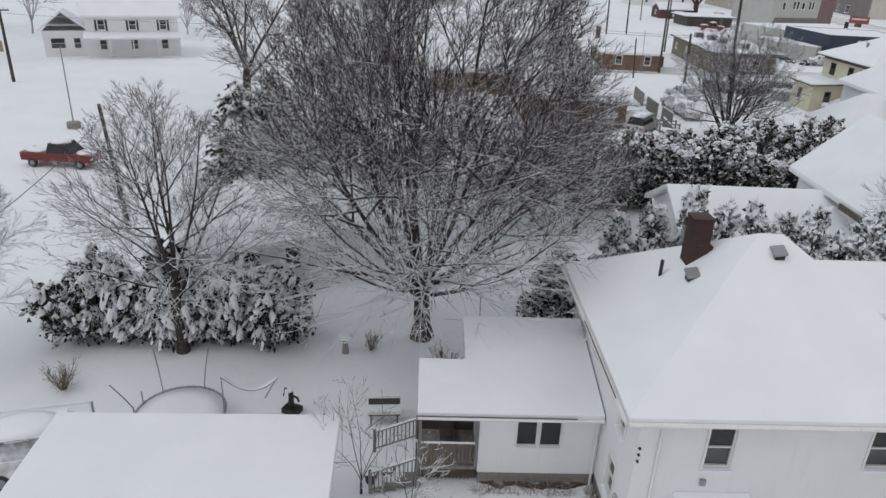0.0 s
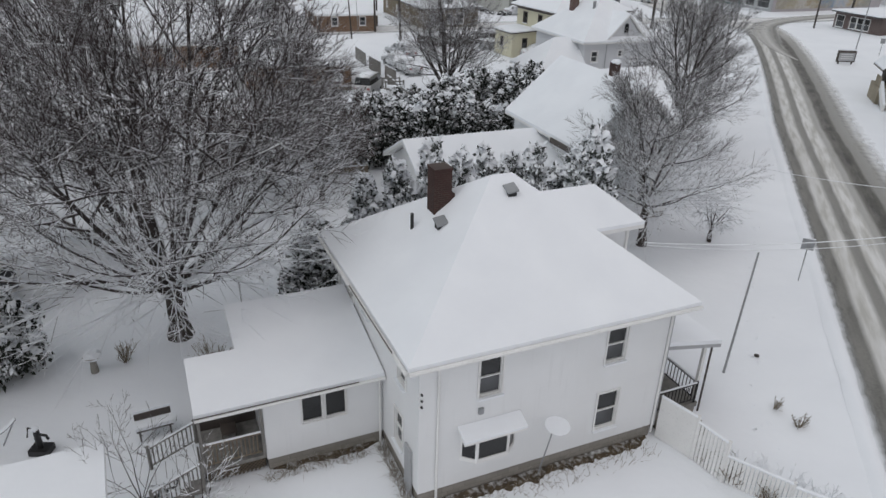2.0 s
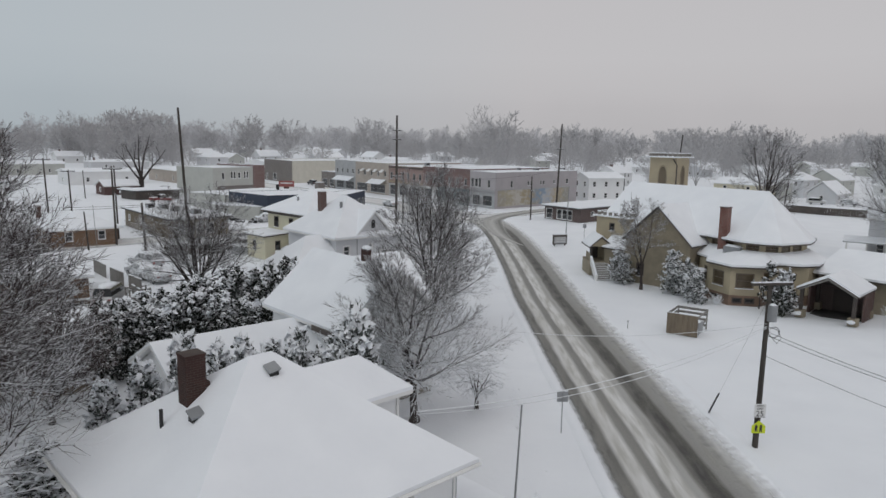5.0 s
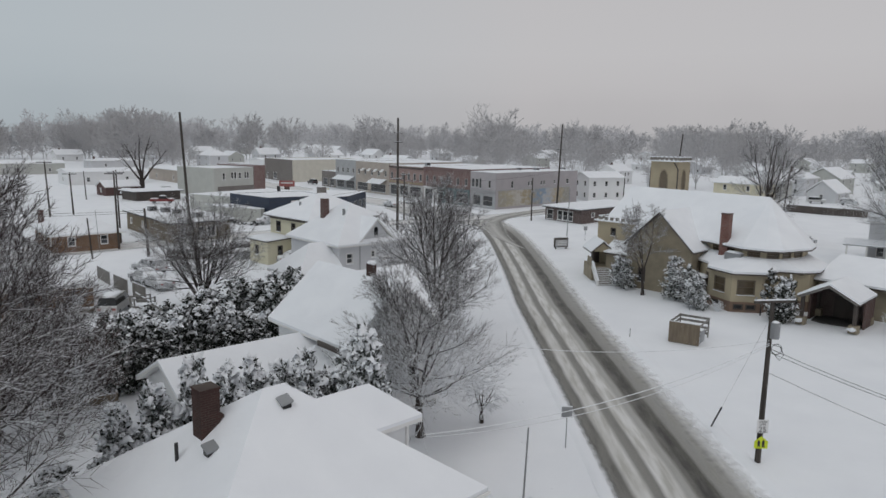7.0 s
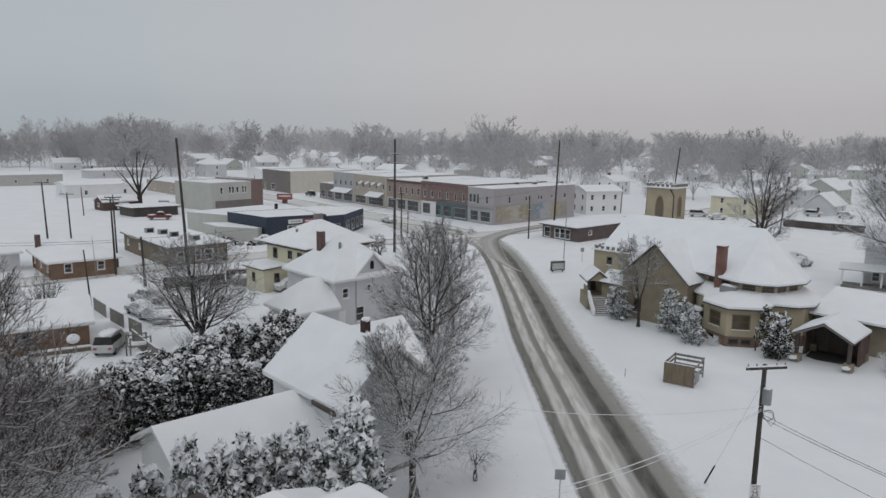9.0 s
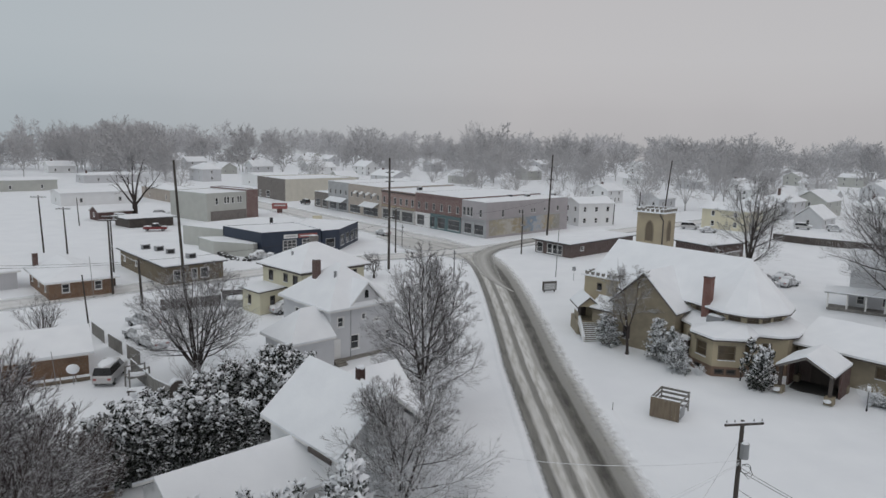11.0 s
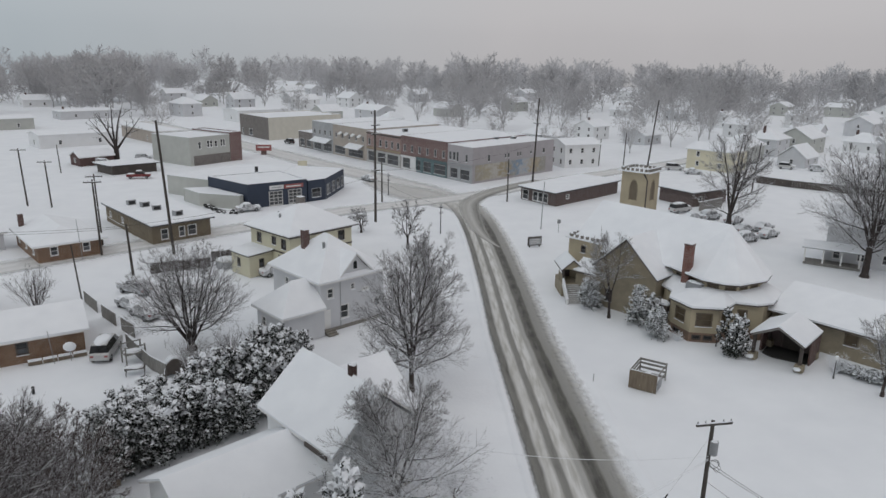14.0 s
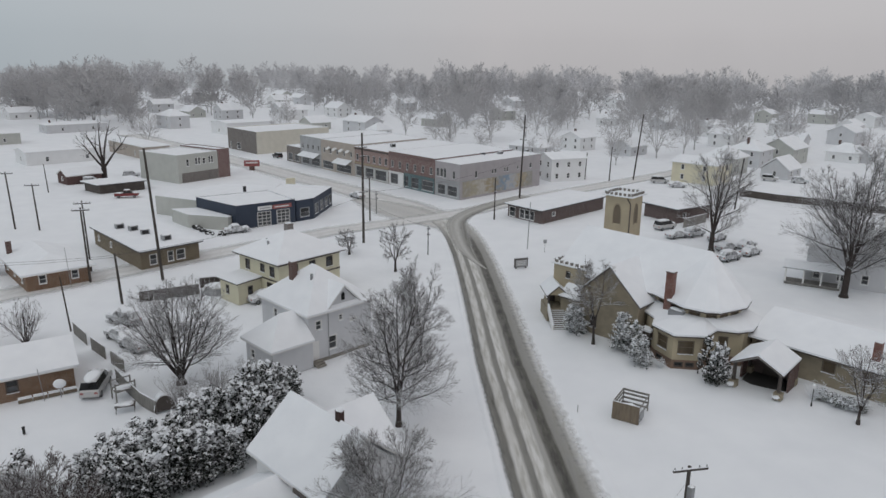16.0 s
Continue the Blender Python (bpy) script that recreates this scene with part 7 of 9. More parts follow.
crown_tree("lot_tree", "tall bare tree at the parking lot", 53.1, 119.9, 16, 18.4, 7.2, 3.6, 0.5, 4, 0.45, (9, 8, 6, 4), DARK, 0.012, None, 0.48, 0.15, 4)
crown_tree("lot_tree", "tall bare tree in front of the porch house", 62.6, 94.6, 17, 21.5, 9.4, 4.4, 0.5, 6, 0.62, (10, 9, 7, 4), DARK, 0.011, None, 0.46, 0.15, 6)
crown_tree("lawn_tree", "young bare tree on the church lawn", 41.8, 57.3, 18, 8.2, 3.3, 1.4, 0.15, 5, 0.55, (8, 7, 5, 4), SNOWY, 0.009, (0.5, 5.0), 0.5)
crown_tree("corner_tree", "small bare twisted tree at the corner", -3.6, 106.5, 19, 8.2, 3.2, 1.6, 0.2, 4, 0.6, (6, 6, 5, 4), DARK, 0.018, None, 0.5)
crown_tree("corner_tree", "low bare ornamental tree beside the yellow house", -12.0, 116.6, 20, 4.6, 3.2, 0.8, 0.18, 6, 0.9, (6, 6, 5, 3), DARK, 0.018, None, 0.45)
crown_tree("old_tree", "old forked bare tree among the parked cars", -87.3, 193.0, 21, 15.5, 8.5, 4.0, 0.8, 5, 0.8, (4, 4, 2, 1), DARK, 0.03, None, 0.55, 0.35)
crown_tree("old_tree", "old bare tree with crooked limbs before the farmhouse", -67.5, 41.3, 22, 15.0, 9.0, 3.2, 0.5, 6, 0.9, (7, 7, 6, 4), MAPLE, 0.014, (1, 7), 0.5, 0.3)
crown_tree("sapling", "bare young tree dusted with snow beside the garage", -13.3, 11.6, 23, 4.6, 1.7, 0.6, 0.035, 5, 0.5, (5, 4, 2, 2), DARK, 0.006, (0.0, 1.5), 0.5, lined=False)
crown_tree("sapling", "bare sapling in front of the porch railing", -11.3, 11.9, 24, 3.2, 1.6, 0.4, 0.035, 5, 0.7, (5, 4, 2, 2), DARK, 0.006, (0.0, 3.5), 0.5)
crown_tree("small_tree", "low weeping tree bent under snow at the verge", 2.0, 40.3, 25, 2.7, 1.9, 0.9, 0.11, 5, 0.9, (7, 6, 5, 4), SNOWY, 0.007, (2.0, 6.0), 0.55, droop=0.16)
crown_tree("yard_tree", "bare tree overhanging from beside the yard, snow-lined", -32.0, 4.0, 26, 8.5, 5.0, 1.4, 0.2, 6, 0.8, (8, 7, 6, 5), SNOWY, 0.008, (2, 9), 0.45)
for i, (x, y) in enumerate([(-25, 41), (-28, 37), (-31.5, 41), (-24.5, 31.5), (-33, 30), (-21.5, 36.5), (-23.0, 39.5), (-37, 40), (-28, 26.5), (-24.5, 36)]):
    crown_tree("thicket_tree", "tangled dark bare tree of a thicket, dusted with snow", x, y, 40 + i, 6.6 + 1.1 * (i % 3), 4.0, 0.6, 0.14, 6, 0.8, (6, 6, 5, 3), THICKET, 0.018, (0.0, 0.8), 0.45, group="thicket behind the yards", lined=False)

# ---- evergreens ----
cedar = [evergreen_meshes(60 + i, 5.1, 1.7, 0.7, 0.1, 250, 30, 0.75, 0.15, 0.9, 8, 0.11, needle_dusted, 5) for i in range(3)]
great_cedar = evergreen_meshes(66, 5.1, 1.7, 0.7, 0.1, 250, 30, 0.7, 0.14, 0.9, 12, 0.11, needle_grey, 5)
cone = [evergreen_meshes(70 + i, 3.6, 1.0, 0.7, 0.1, 210, 30, 0.42, 0.10, 0.9, 12, 0.085, needle_grey) for i in range(2)]
juniper = [evergreen_meshes(80 + i, 3.0, 1.4, 0.55, 0.3, 120, 30, 0.75, 0.17, 0.4, 6, 0.17, needle_dusted, 3) for i in range(2)]
yew = [evergreen_meshes(100 + i, 4.8, 1.25, 0.8, 0.1, 110, 46, 0.85, 0.15, 0.5, 22, 0.065, needle_grey, 3) for i in range(3)]
spruce = [evergreen_meshes(90 + i, 9.0, 2.4, 0.8, 0.3, 190, 26, 1.3, 0.34, 0.0, 7, 0.26) for i in range(2)]
rng_g = random.Random(4)
hedge_line = [(-24.2, 48.2), (-22.4, 48.6), (-20.7, 50.0), (-19.2, 51.0), (-17.8, 52.2), (-16.6, 54.0), (-15.4, 56.0), (-14.4, 58.4), (-13.4, 60.6), (-12.0, 60.0), (-21.5, 44.1), (-19.8, 45.6), (-18.2, 47.2), (-16.6, 48.8), (-15.0, 50.5), (-13.6, 52.3), (-12.6, 54.4), (-12.2, 57.0), (-28.2, 43.6)]
for i, (x, y) in enumerate(hedge_line):
    evergreen("cedar_hedge", "dense dark cedar with heavy snow clumps, in a hedge", cedar[i % 3], x + rng_g.uniform(-0.4, 0.4), y + rng_g.uniform(-0.4, 0.4), rng_g.uniform(0, 360), rng_g.uniform(0.85, 1.05), rng_g.uniform(0.85, 1.2), "cedar hedge", category="hedge")
for i, (x, y, h) in enumerate([(-13.8, 27.6, 5.4), (-12.4, 28.1, 6.2), (-10.9, 28.8, 7.1), (-9.8, 29.6, 6.6), (-9.2, 31.2, 6.4), (-7.9, 31.7, 6.2), (-6.7, 31.6, 6.7), (-5.6, 31.9, 5.8)]):
    evergreen("young_conifer", "slender grey-green conifer laced with snow", cone[i % 2], x, y, rng_g.uniform(0, 360), 1.25, h / 4.5, "row of young conifers")
evergreen("cedar", "full rounded cedar with thick snow on its boughs", great_cedar, -4.3, 32.1, 40, 1.15, 1.36)
for i, (x, y, s, t) in enumerate([(-29.2, 9.0, 0.8, 1.6), (-28.4, 9.9, 0.75, 1.9), (-27.6, 10.7, 0.7, 1.5), (-26.9, 11.5, 0.8, 1.4), (-26.2, 12.4, 0.75, 1.5), (-25.4, 13.2, 0.8, 1.3), (-24.6, 14.0, 0.75, 1.9), (-23.9, 14.8, 0.8, 1.3), (-23.2, 15.5, 0.75, 1.7), (-27.2, 12.4, 0.8, 1.8), (-25.6, 14.4, 0.8, 1.7)]):
    evergreen("juniper", "dark juniper bowed under clods of snow", juniper[i % 2], x, y, rng_g.uniform(0, 360), s, t, "juniper clump")
evergreen("cedar", "dark cedar bush behind the house, lightly snowed", cedar[2], -15.5, 24.5, 200, 1.0, 0.8)
for i, (x, y, s) in enumerate([(-43.5, 25.8, 0.78), (-47, 31, 0.75), (-40, 31, 0.7)]):
    evergreen("spruce", "tall dark spruce with snow on tiers of boughs", spruce[i % 2], x, y, rng_g.uniform(0, 360), s, 1.0, "spruces")
evergreen("yew", "snow-frosted evergreen beside the church steps", yew[0], 19.9, 79.7, 20, 0.95, 1.0)
evergreen("yew", "uneven snow-frosted evergreen against the church wall", yew[1], 24.4, 74.5, 80, 1.0, 1.05)
evergreen("yew", "slim snow-frosted conical evergreen by the church", yew[2], 25.3, 70.8, 140, 0.8, 1.1)
evergreen("yew", "full snow-clumped evergreen before the church windows", cedar[0], 31.5, 66.2, 200, 0.8, 1.2)
shrub("bush", "low rounded bush thick with snow by the church", 27.1, 69.9, 30, 1.1, 1.0, 26, twig_snow)
shrub("bush", "spreading bare bush thick with snow at the shelter", 40.2, 62.2, 31, 2.0, 1.5, 26, twig_snow, (6, 6))
for i in range(1, 5):
    evergreen("clipped_hedge", "low dark clipped hedge with a thick lid of snow", juniper[i % 2], 40.4 + i * 0.75, 63.2 - i * 0.85, i * 70, 0.52, 0.75, "hedge by the lamp", category="hedge")
for i, (x, y, h) in enumerate([(-45.7, 76.6, 5.0), (-19.5, 62.5, 3.6), (-17.2, 65.2, 3.2), (-26, 42.5, 3.4), (-28.5, 45.0, 3.4), (-22.0, 60.5, 3.4), (-29.5, 40.0, 3.8)]):
    shrub("bush", "bare rounded bush with fine upright twigs", x, y, 33 + i, h, 2.4 if i == 0 else 1.6, 34, twig_frost if i in (1, 2, 5) else twig_dark, (5, 5), 0.011, "bare bushes")
for i, (u, v) in enumerate([(10.9, -1.9), (11.4, -2.7), (11.9, -3.5), (12.5, -4.4)]):
    a = radians(HOUSE[2])
    shrub("bush", "tangle of bare stems thick with snow along the picket fence", HOUSE[0] + u * math.cos(a) - v * math.sin(a), HOUSE[1] + u * math.sin(a) + v * math.cos(a), 90 + i, 1.0, 0.7, 18, twig_snow, (5, 4), 0.008, "bushes along the fence")
for i, (x, y, h, s) in enumerate([(-25.9, 6.8, 1.2, 24), (-19.8, 17.7, 0.9, 16), (-16.2, 18.7, 1.4, 20), (5.0, 25.1, 0.5, 9), (5.8, 24.2, 0.6, 10), (3.4, 20.2, 0.9, 14), (2.6, 21.0, 0.8, 12), (4.6, 19.4, 0.9, 12)]):
    shrub("dead_stalks", "small clump of dead stalks dusted with snow", x, y, 50 + i, h, 0.7, s, dead_grass, (5, 4), 0.008, "dead stalks")


# ---- far woods ----
def far_tree(seed, h, reach, counts, wide):
    """A light far tree, as vertices and triangles: three-sided stems, tapering slips for the branches and twigs of a rounded crown."""
    rng = np.random.default_rng(seed)
    clear, belly = h * rng.uniform(0.05, 0.12), rng.uniform(0.4, 0.52)
    stems, pts, rad, _ = grow(rng, np.zeros((1, 3)), np.array([[0, 0, 1.0]]), np.array([clear]), np.array([0.26]), 2, 0.04, 0.1, 0.8)
    n = counts[0]
    az, tilt = np.arange(n) * 2.4 + rng.random(n), rng.uniform(0.4, 0.65) * np.sqrt((np.arange(n) + 0.1) / n)
    start = np.repeat(pts[:, -1], n, 0)
    d = np.stack([np.sin(tilt) * np.cos(az), np.sin(tilt) * np.sin(az), np.cos(tilt)], 1)
    L = egg_reach(start, d, h, reach, belly) * (0.74 + 0.16 * rng.random(n))
    rows, pts, rad, _ = grow(rng, start, d, L, np.full(n, 0.14), 4, 0.06, 0.04, 0.25)
    stems += rows
    slips = []
    for order, count in enumerate(counts[1:]):
        s, d, L, r = shoots(rng, pts, rad, L, count, (0.12, 0.1, 0.0)[order], (50, 28), (0.62, 0.55, 0.6)[order], 0.6, 0.1, 0.6 if order == 0 else 0.1, 0.0, 0.4)
        L = np.minimum(L, egg_reach(s, d, h, reach, belly) * (0.85 + 0.3 * rng.random(len(L))) + 0.03 * h)
        last = order == len(counts) - 2
        rows, pts, rad, _ = grow(rng, s, d, L, np.maximum(r, 0.05), 1 if last else 2, 0.12, 0.05, 0.6)
        slips += [(p, q, np.full(len(p), wide * (1.0 if last else 1.3))) for p, q, _, _ in rows]
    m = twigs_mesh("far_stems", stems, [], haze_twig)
    v, f = np.zeros(len(m.vertices) * 3, np.float32), np.zeros(len(m.loops), np.int32)
    m.vertices.foreach_get("co", v)
    m.loops.foreach_get("vertex_index", f)
    bpy.data.meshes.remove(m)
    p, q, w = (np.concatenate([t[i] for t in slips]) for i in range(3))
    side = unit(np.cross(q - p, rng.normal(0, 1, p.shape))) * w[:, None]
    v = v.reshape(-1, 3)
    sv = np.stack([p - side, p + side, q], 1).reshape(-1, 3)
    sf = np.arange(len(p))[:, None] * 3 + np.arange(3)[None] + len(v)
    return np.concatenate([v, sv]), np.concatenate([f.reshape(-1, 3), sf])


def hides_house(x, y):
    """Whether a tree here would stand in a far house or close before it."""
    a, r = math.atan2(x, y), math.hypot(x, y)
    for hx, hy, L, W, *_ in far_houses:
        hx, hy = hx + (L - W) * 0.35, hy + (L + W) * 0.35
        b, q = math.atan2(hx, hy), math.hypot(hx, hy)
        if (x - hx) ** 2 + (y - hy) ** 2 < 170 or (abs(a - b) < 0.027 and q - 110 < r < q):
            return True
    return False


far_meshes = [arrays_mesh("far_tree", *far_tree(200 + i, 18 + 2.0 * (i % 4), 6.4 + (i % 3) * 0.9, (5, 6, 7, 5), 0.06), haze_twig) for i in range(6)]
wood_kinds = [far_tree(220 + i, 17 + 1.8 * (i % 4), 7.0 + (i % 3) * 1.2, (4, 6, 6, 4), 0.16) for i in range(8)]
west_spots = [(-124, 50, 15), (-133, 41, 15), (-120, 62, 14), (-140, 57, 16), (-128, 70, 15), (-146, 36, 16), (-112, 24, 14), (-128, 22, 15), (-140, 80, 15), (-118, 84, 14), (-135, 100, 15), (-150, 118, 15)]
far_spots = [(-7, 318, 21), (6, 281, 14), (12, 288, 30), (78, 283, 19), (86, 251, 22), (111, 280, 25)] + west_spots + [(66, 232, 13), (100, 262, 17), (52, 284, 20), (30, 300, 24), (-104, 268, 14), (145, 275, 18), (160, 300, 20), (195, 280, 20), (-212, 420, 28), (-208, 390, 27), (-220, 400, 29), (-194, 380, 26), (-185, 420, 27), (138, 210, 15), (160, 226, 16), (120, 262, 20), (47, 240, 9), (40, 246, 8), (-60, 312, 18)]
tries = 0
while len(far_spots) < 64 and tries < 3000:
    tries += 1
    x, y = rng_g.uniform(-230, 250), rng_g.uniform(250, 420)
    street = min(abs((x + 62) * 0.77 + (y - 234) * 0.64), abs((x - 110) * 0.67 - (y - 243) * 0.74))
    if street > 9 and not hides_house(x, y) and all((x - a) ** 2 + (y - b) ** 2 > 150 for a, b, _ in far_spots):
        far_spots.append((x, y, rng_g.uniform(13, 24)))
for i, (x, y, h) in enumerate(far_spots):
    ob = thing("distant_tree", "bare tree among distant houses, paled in colour for haze", "tree", x, y, 0, rng_g.uniform(0, 360), "distant trees")
    s = h / (18 + 2.0 * (i % 6 % 4))
    ob.scale = (s * rng_g.uniform(0.85, 1.1), s * rng_g.uniform(0.85, 1.1), s)
    tagged(part("branchwork", far_meshes[i % 6], None, ob), kind="stuff")


def far_wood(label, seed, count, near, deep, sizes, material, wide=1.0):
    """A belt of woods round the town, joined, thinner before the houses."""
    rng = np.random.default_rng(seed)
    allv, allf, k, i = [], [], 0, 0
    while i < count:
        a, dist = radians(rng.uniform(-53, 41)), near + deep * rng.random()
        x, y = math.sin(a) * dist, math.cos(a) * dist
        size = rng.uniform(*sizes) * (0.62 + 0.75 * (0.5 + 0.5 * noise.noise(Vector((x * 0.014, y * 0.014, seed)))))
        i += 1
        if hides_house(x, y) or noise.noise(Vector((x * 0.02, y * 0.02, 9))) < -0.22:
            continue
        v, f = wood_kinds[i % 8]
        t = rng.random() * 6.28
        c, w = math.cos(t), math.sin(t)
        q = np.stack([(v[:, 0] * c - v[:, 1] * w) * wide, (v[:, 0] * w + v[:, 1] * c) * wide, v[:, 2]], 1) * size + np.array([x, y, 0])
        allv.append(q)
        allf.append(f + k)
        k += len(v)
    ob = part("far_woods", arrays_mesh("far_woods", np.concatenate(allv), np.concatenate(allf), material))
    tagged(ob, label, "woods", kind="stuff")


# Each belt farther out takes a paler colour in place of haze.
far_wood("grey bare woods behind the houses, haze put into their colour", 77, 170, 370, 120, (0.7, 1.4), haze_twig)
far_wood("low grey scrub at the edge of the woods, coloured for haze", 80, 130, 400, 160, (0.3, 0.5), mid_twig, 1.9)
far_wood("bare woods beyond the town, their pale colour standing for haze", 78, 360, 475, 165, (0.8, 1.5), mid_twig)
far_wood("very pale far woods, thick haze put into their colour", 79, 360, 640, 250, (0.9, 1.6), far_twig)


def backdrop():
    """Glowing ring far beyond the town, haze and soft tree lines painted into it."""
    m, n, l, p = nodes_of("glowing_haze_distance")
    geo, sep = n.new("ShaderNodeNewGeometry"), n.new("ShaderNodeSeparateXYZ")
    l.new(geo.outputs["Position"], sep.inputs[0])
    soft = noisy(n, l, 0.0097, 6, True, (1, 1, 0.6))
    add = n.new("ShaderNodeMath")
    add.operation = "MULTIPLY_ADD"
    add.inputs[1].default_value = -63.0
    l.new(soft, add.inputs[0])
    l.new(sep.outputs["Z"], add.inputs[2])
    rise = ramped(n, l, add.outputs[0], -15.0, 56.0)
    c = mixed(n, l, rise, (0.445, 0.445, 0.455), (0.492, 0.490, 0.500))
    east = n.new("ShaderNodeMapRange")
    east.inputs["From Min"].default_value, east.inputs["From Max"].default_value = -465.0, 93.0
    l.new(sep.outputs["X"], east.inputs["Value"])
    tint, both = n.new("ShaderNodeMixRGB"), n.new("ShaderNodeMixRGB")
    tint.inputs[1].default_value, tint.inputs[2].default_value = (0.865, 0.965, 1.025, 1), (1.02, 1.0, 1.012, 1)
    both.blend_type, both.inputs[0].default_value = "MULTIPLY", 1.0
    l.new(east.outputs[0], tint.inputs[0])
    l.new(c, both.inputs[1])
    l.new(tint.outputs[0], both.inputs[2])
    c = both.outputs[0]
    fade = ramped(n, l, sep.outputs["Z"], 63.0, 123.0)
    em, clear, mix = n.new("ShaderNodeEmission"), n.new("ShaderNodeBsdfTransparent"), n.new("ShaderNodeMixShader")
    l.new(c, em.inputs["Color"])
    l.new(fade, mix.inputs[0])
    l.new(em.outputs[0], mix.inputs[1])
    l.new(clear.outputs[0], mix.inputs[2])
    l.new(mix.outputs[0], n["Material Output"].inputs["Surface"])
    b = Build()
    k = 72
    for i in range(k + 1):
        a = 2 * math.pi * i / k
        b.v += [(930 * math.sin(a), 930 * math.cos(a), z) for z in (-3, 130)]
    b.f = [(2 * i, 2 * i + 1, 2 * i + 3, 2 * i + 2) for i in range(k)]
    tagged(part("backdrop", b, m), "glowing ring painted with grey haze over distant tree lines", "backdrop", kind="structure")


backdrop()


# ---- poles and cables ----
def utility_pole(x, y, h, label, arms=(), arm_turn=0.0, lean=(0.0, 0.0), r=0.15, name="utility_pole", group="", mat_=None):
    ob = thing(name, label, "utility pole", x, y, 0, 0, group)
    at = lambda z: Vector((lean[0] * z / h, lean[1] * z / h, z))
    part("pole", Build().tube(at(-0.1), at(h), r, r * 0.7, 8), mat_ or pole_wood, ob)
    for z, half in arms:
        m = Matrix.Translation(at(z)) @ Matrix.Rotation(radians(arm_turn), 4, "Z")
        arm = part("crossarm", Build().box(-half, half, -0.2, -0.1, -0.07, 0.07).moved(m), mat_ or pole_wood, ob)
        part("snow_cap", Build().box(-half, half, -0.2, -0.1, 0.074, 0.13).moved(m), snow, arm)
        for s in (-0.92, -0.5, 0.5, 0.92):
            part("insulator", Build().tube(m @ Vector((s * half, -0.15, 0.06)), m @ Vector((s * half, -0.15, 0.26)), 0.05, 0.03, 6), galvanised, arm)
    return ob


def cable(p, q, sag, r, label, material=None, n=14):
    pts = []
    p, q = Vector(p), Vector(q)
    for i in range(n + 1):
        t = i / n
        v = p.lerp(q, t)
        v.z -= sag * 4 * t * (1 - t)
        pts.append(v)
    return tagged(part("overhead_cable", Build().path(pts, r), material or cable_black), label, "cable")


def sign_pole():
    ob = utility_pole(16.75, 35.9, 9.0, "dark wooden utility pole with transformer and road signs", ((8.85, 1.15),), 10, (0.1, 0.15), 0.165)
    tr = part("transformer", Build().tube((0.25, -0.05, 6.9), (0.25, -0.05, 7.75), 0.24, n=12), galvanised, ob, "grey cylindrical transformer")
    part("cap", Build().tube((0.25, -0.05, 7.754), (0.25, -0.05, 7.83), 0.2, 0.1, 12), snow, tr)
    coil = Build()
    ring = [(0.35 + 0.28 * math.cos(a), -0.2, 6.35 + 0.28 * math.sin(a)) for a in [i * math.pi / 8 for i in range(17)]]
    coil.path(ring, 0.02, 5)
    part("cable_coil", coil, cable_black, ob, "loop of slack black cable")
    part("cable_loop", Build().path([(0.1, -0.2, 6.6), (0.5, -0.25, 6.5), (0.75, -0.2, 6.05), (0.55, -0.2, 5.75), (0.15, -0.15, 6.2)], 0.018, 5), cable_black, ob)
    # speed sign
    sp = part("speed_sign", Build().box(-0.3, 0.3, -0.235, -0.215, 1.72, 2.47), sign_white, ob, "white speed limit sign")
    part("border", Build().box(-0.28, 0.28, -0.24, -0.236, 1.74, 1.76), sign_black, sp)
    for words, size, z in (("SPEED", 0.15, 2.31), ("LIMIT", 0.15, 2.16), ("25", 0.42, 1.80)):
        c = bpy.data.curves.new("lettering", "FONT")
        c.body, c.size, c.align_x, c.extrude = words, size, "CENTER", 0.002
        c.materials.append(sign_black)
        o = new("lettering", c)
        o.parent = sp
        o.matrix_basis = pose(0, -0.24, z, 90, 0, 0)
    # crossing sign
    y = -0.22
    pent = [(-0.36, 0.85), (0.36, 0.85), (0.36, 1.25), (0.0, 1.55), (-0.36, 1.25)]
    cr = part("crossing_sign", Build().extrude(pent, y - 0.01, y + 0.01), sign_yellow, ob, "lime yellow five-sided crossing sign with black symbol")
    for dx in (-0.12, 0.12):
        part("symbol", Build().extrude([(dx - 0.07, 0.93), (dx - 0.02, 0.93), (dx, 1.03), (dx + 0.03, 0.93), (dx + 0.08, 0.93), (dx + 0.05, 1.1), (dx + 0.07, 1.22), (dx + 0.02, 1.32), (dx - 0.05, 1.32), (dx - 0.08, 1.2)], y - 0.018, y - 0.012), sign_black, cr)


sign_pole()
cable((16.8, 35.9, 6.6), (-0.9, 26.9, 5.1), 0.75, 0.022, "twisted service cable lined with snow", cable_frosted)
cable((16.8, 35.9, 6.75), (0.6, 39.5, 5.4), 0.7, 0.016, "thin overhead cable lined with snow", cable_frosted)
cable((16.8, 35.9, 6.5), (-0.9, 27.0, 4.95), 0.95, 0.016, "slack overhead cable lined with snow", cable_frosted)
cable((16.9, 35.9, 6.3), (34, 14, 6.0), 1.2, 0.014, "thin black overhead cable from the pole")
cable((16.9, 35.9, 6.1), (36, 14, 6.0), 1.4, 0.014, "thin black overhead cable from the pole")
cable((16.9, 35.9, 5.0), (34, 10, 5.0), 1.2, 0.012, "thin black overhead cable from the pole")
guy = thing("guy_anchor", "leaning dark guy-wire guard in the snow", "guy wire", 15.9, 40.5)
part("guard", Build().tube((0, 0, -0.05), (0.25, -0.75, 1.5), 0.05, n=6), black_metal, guy)
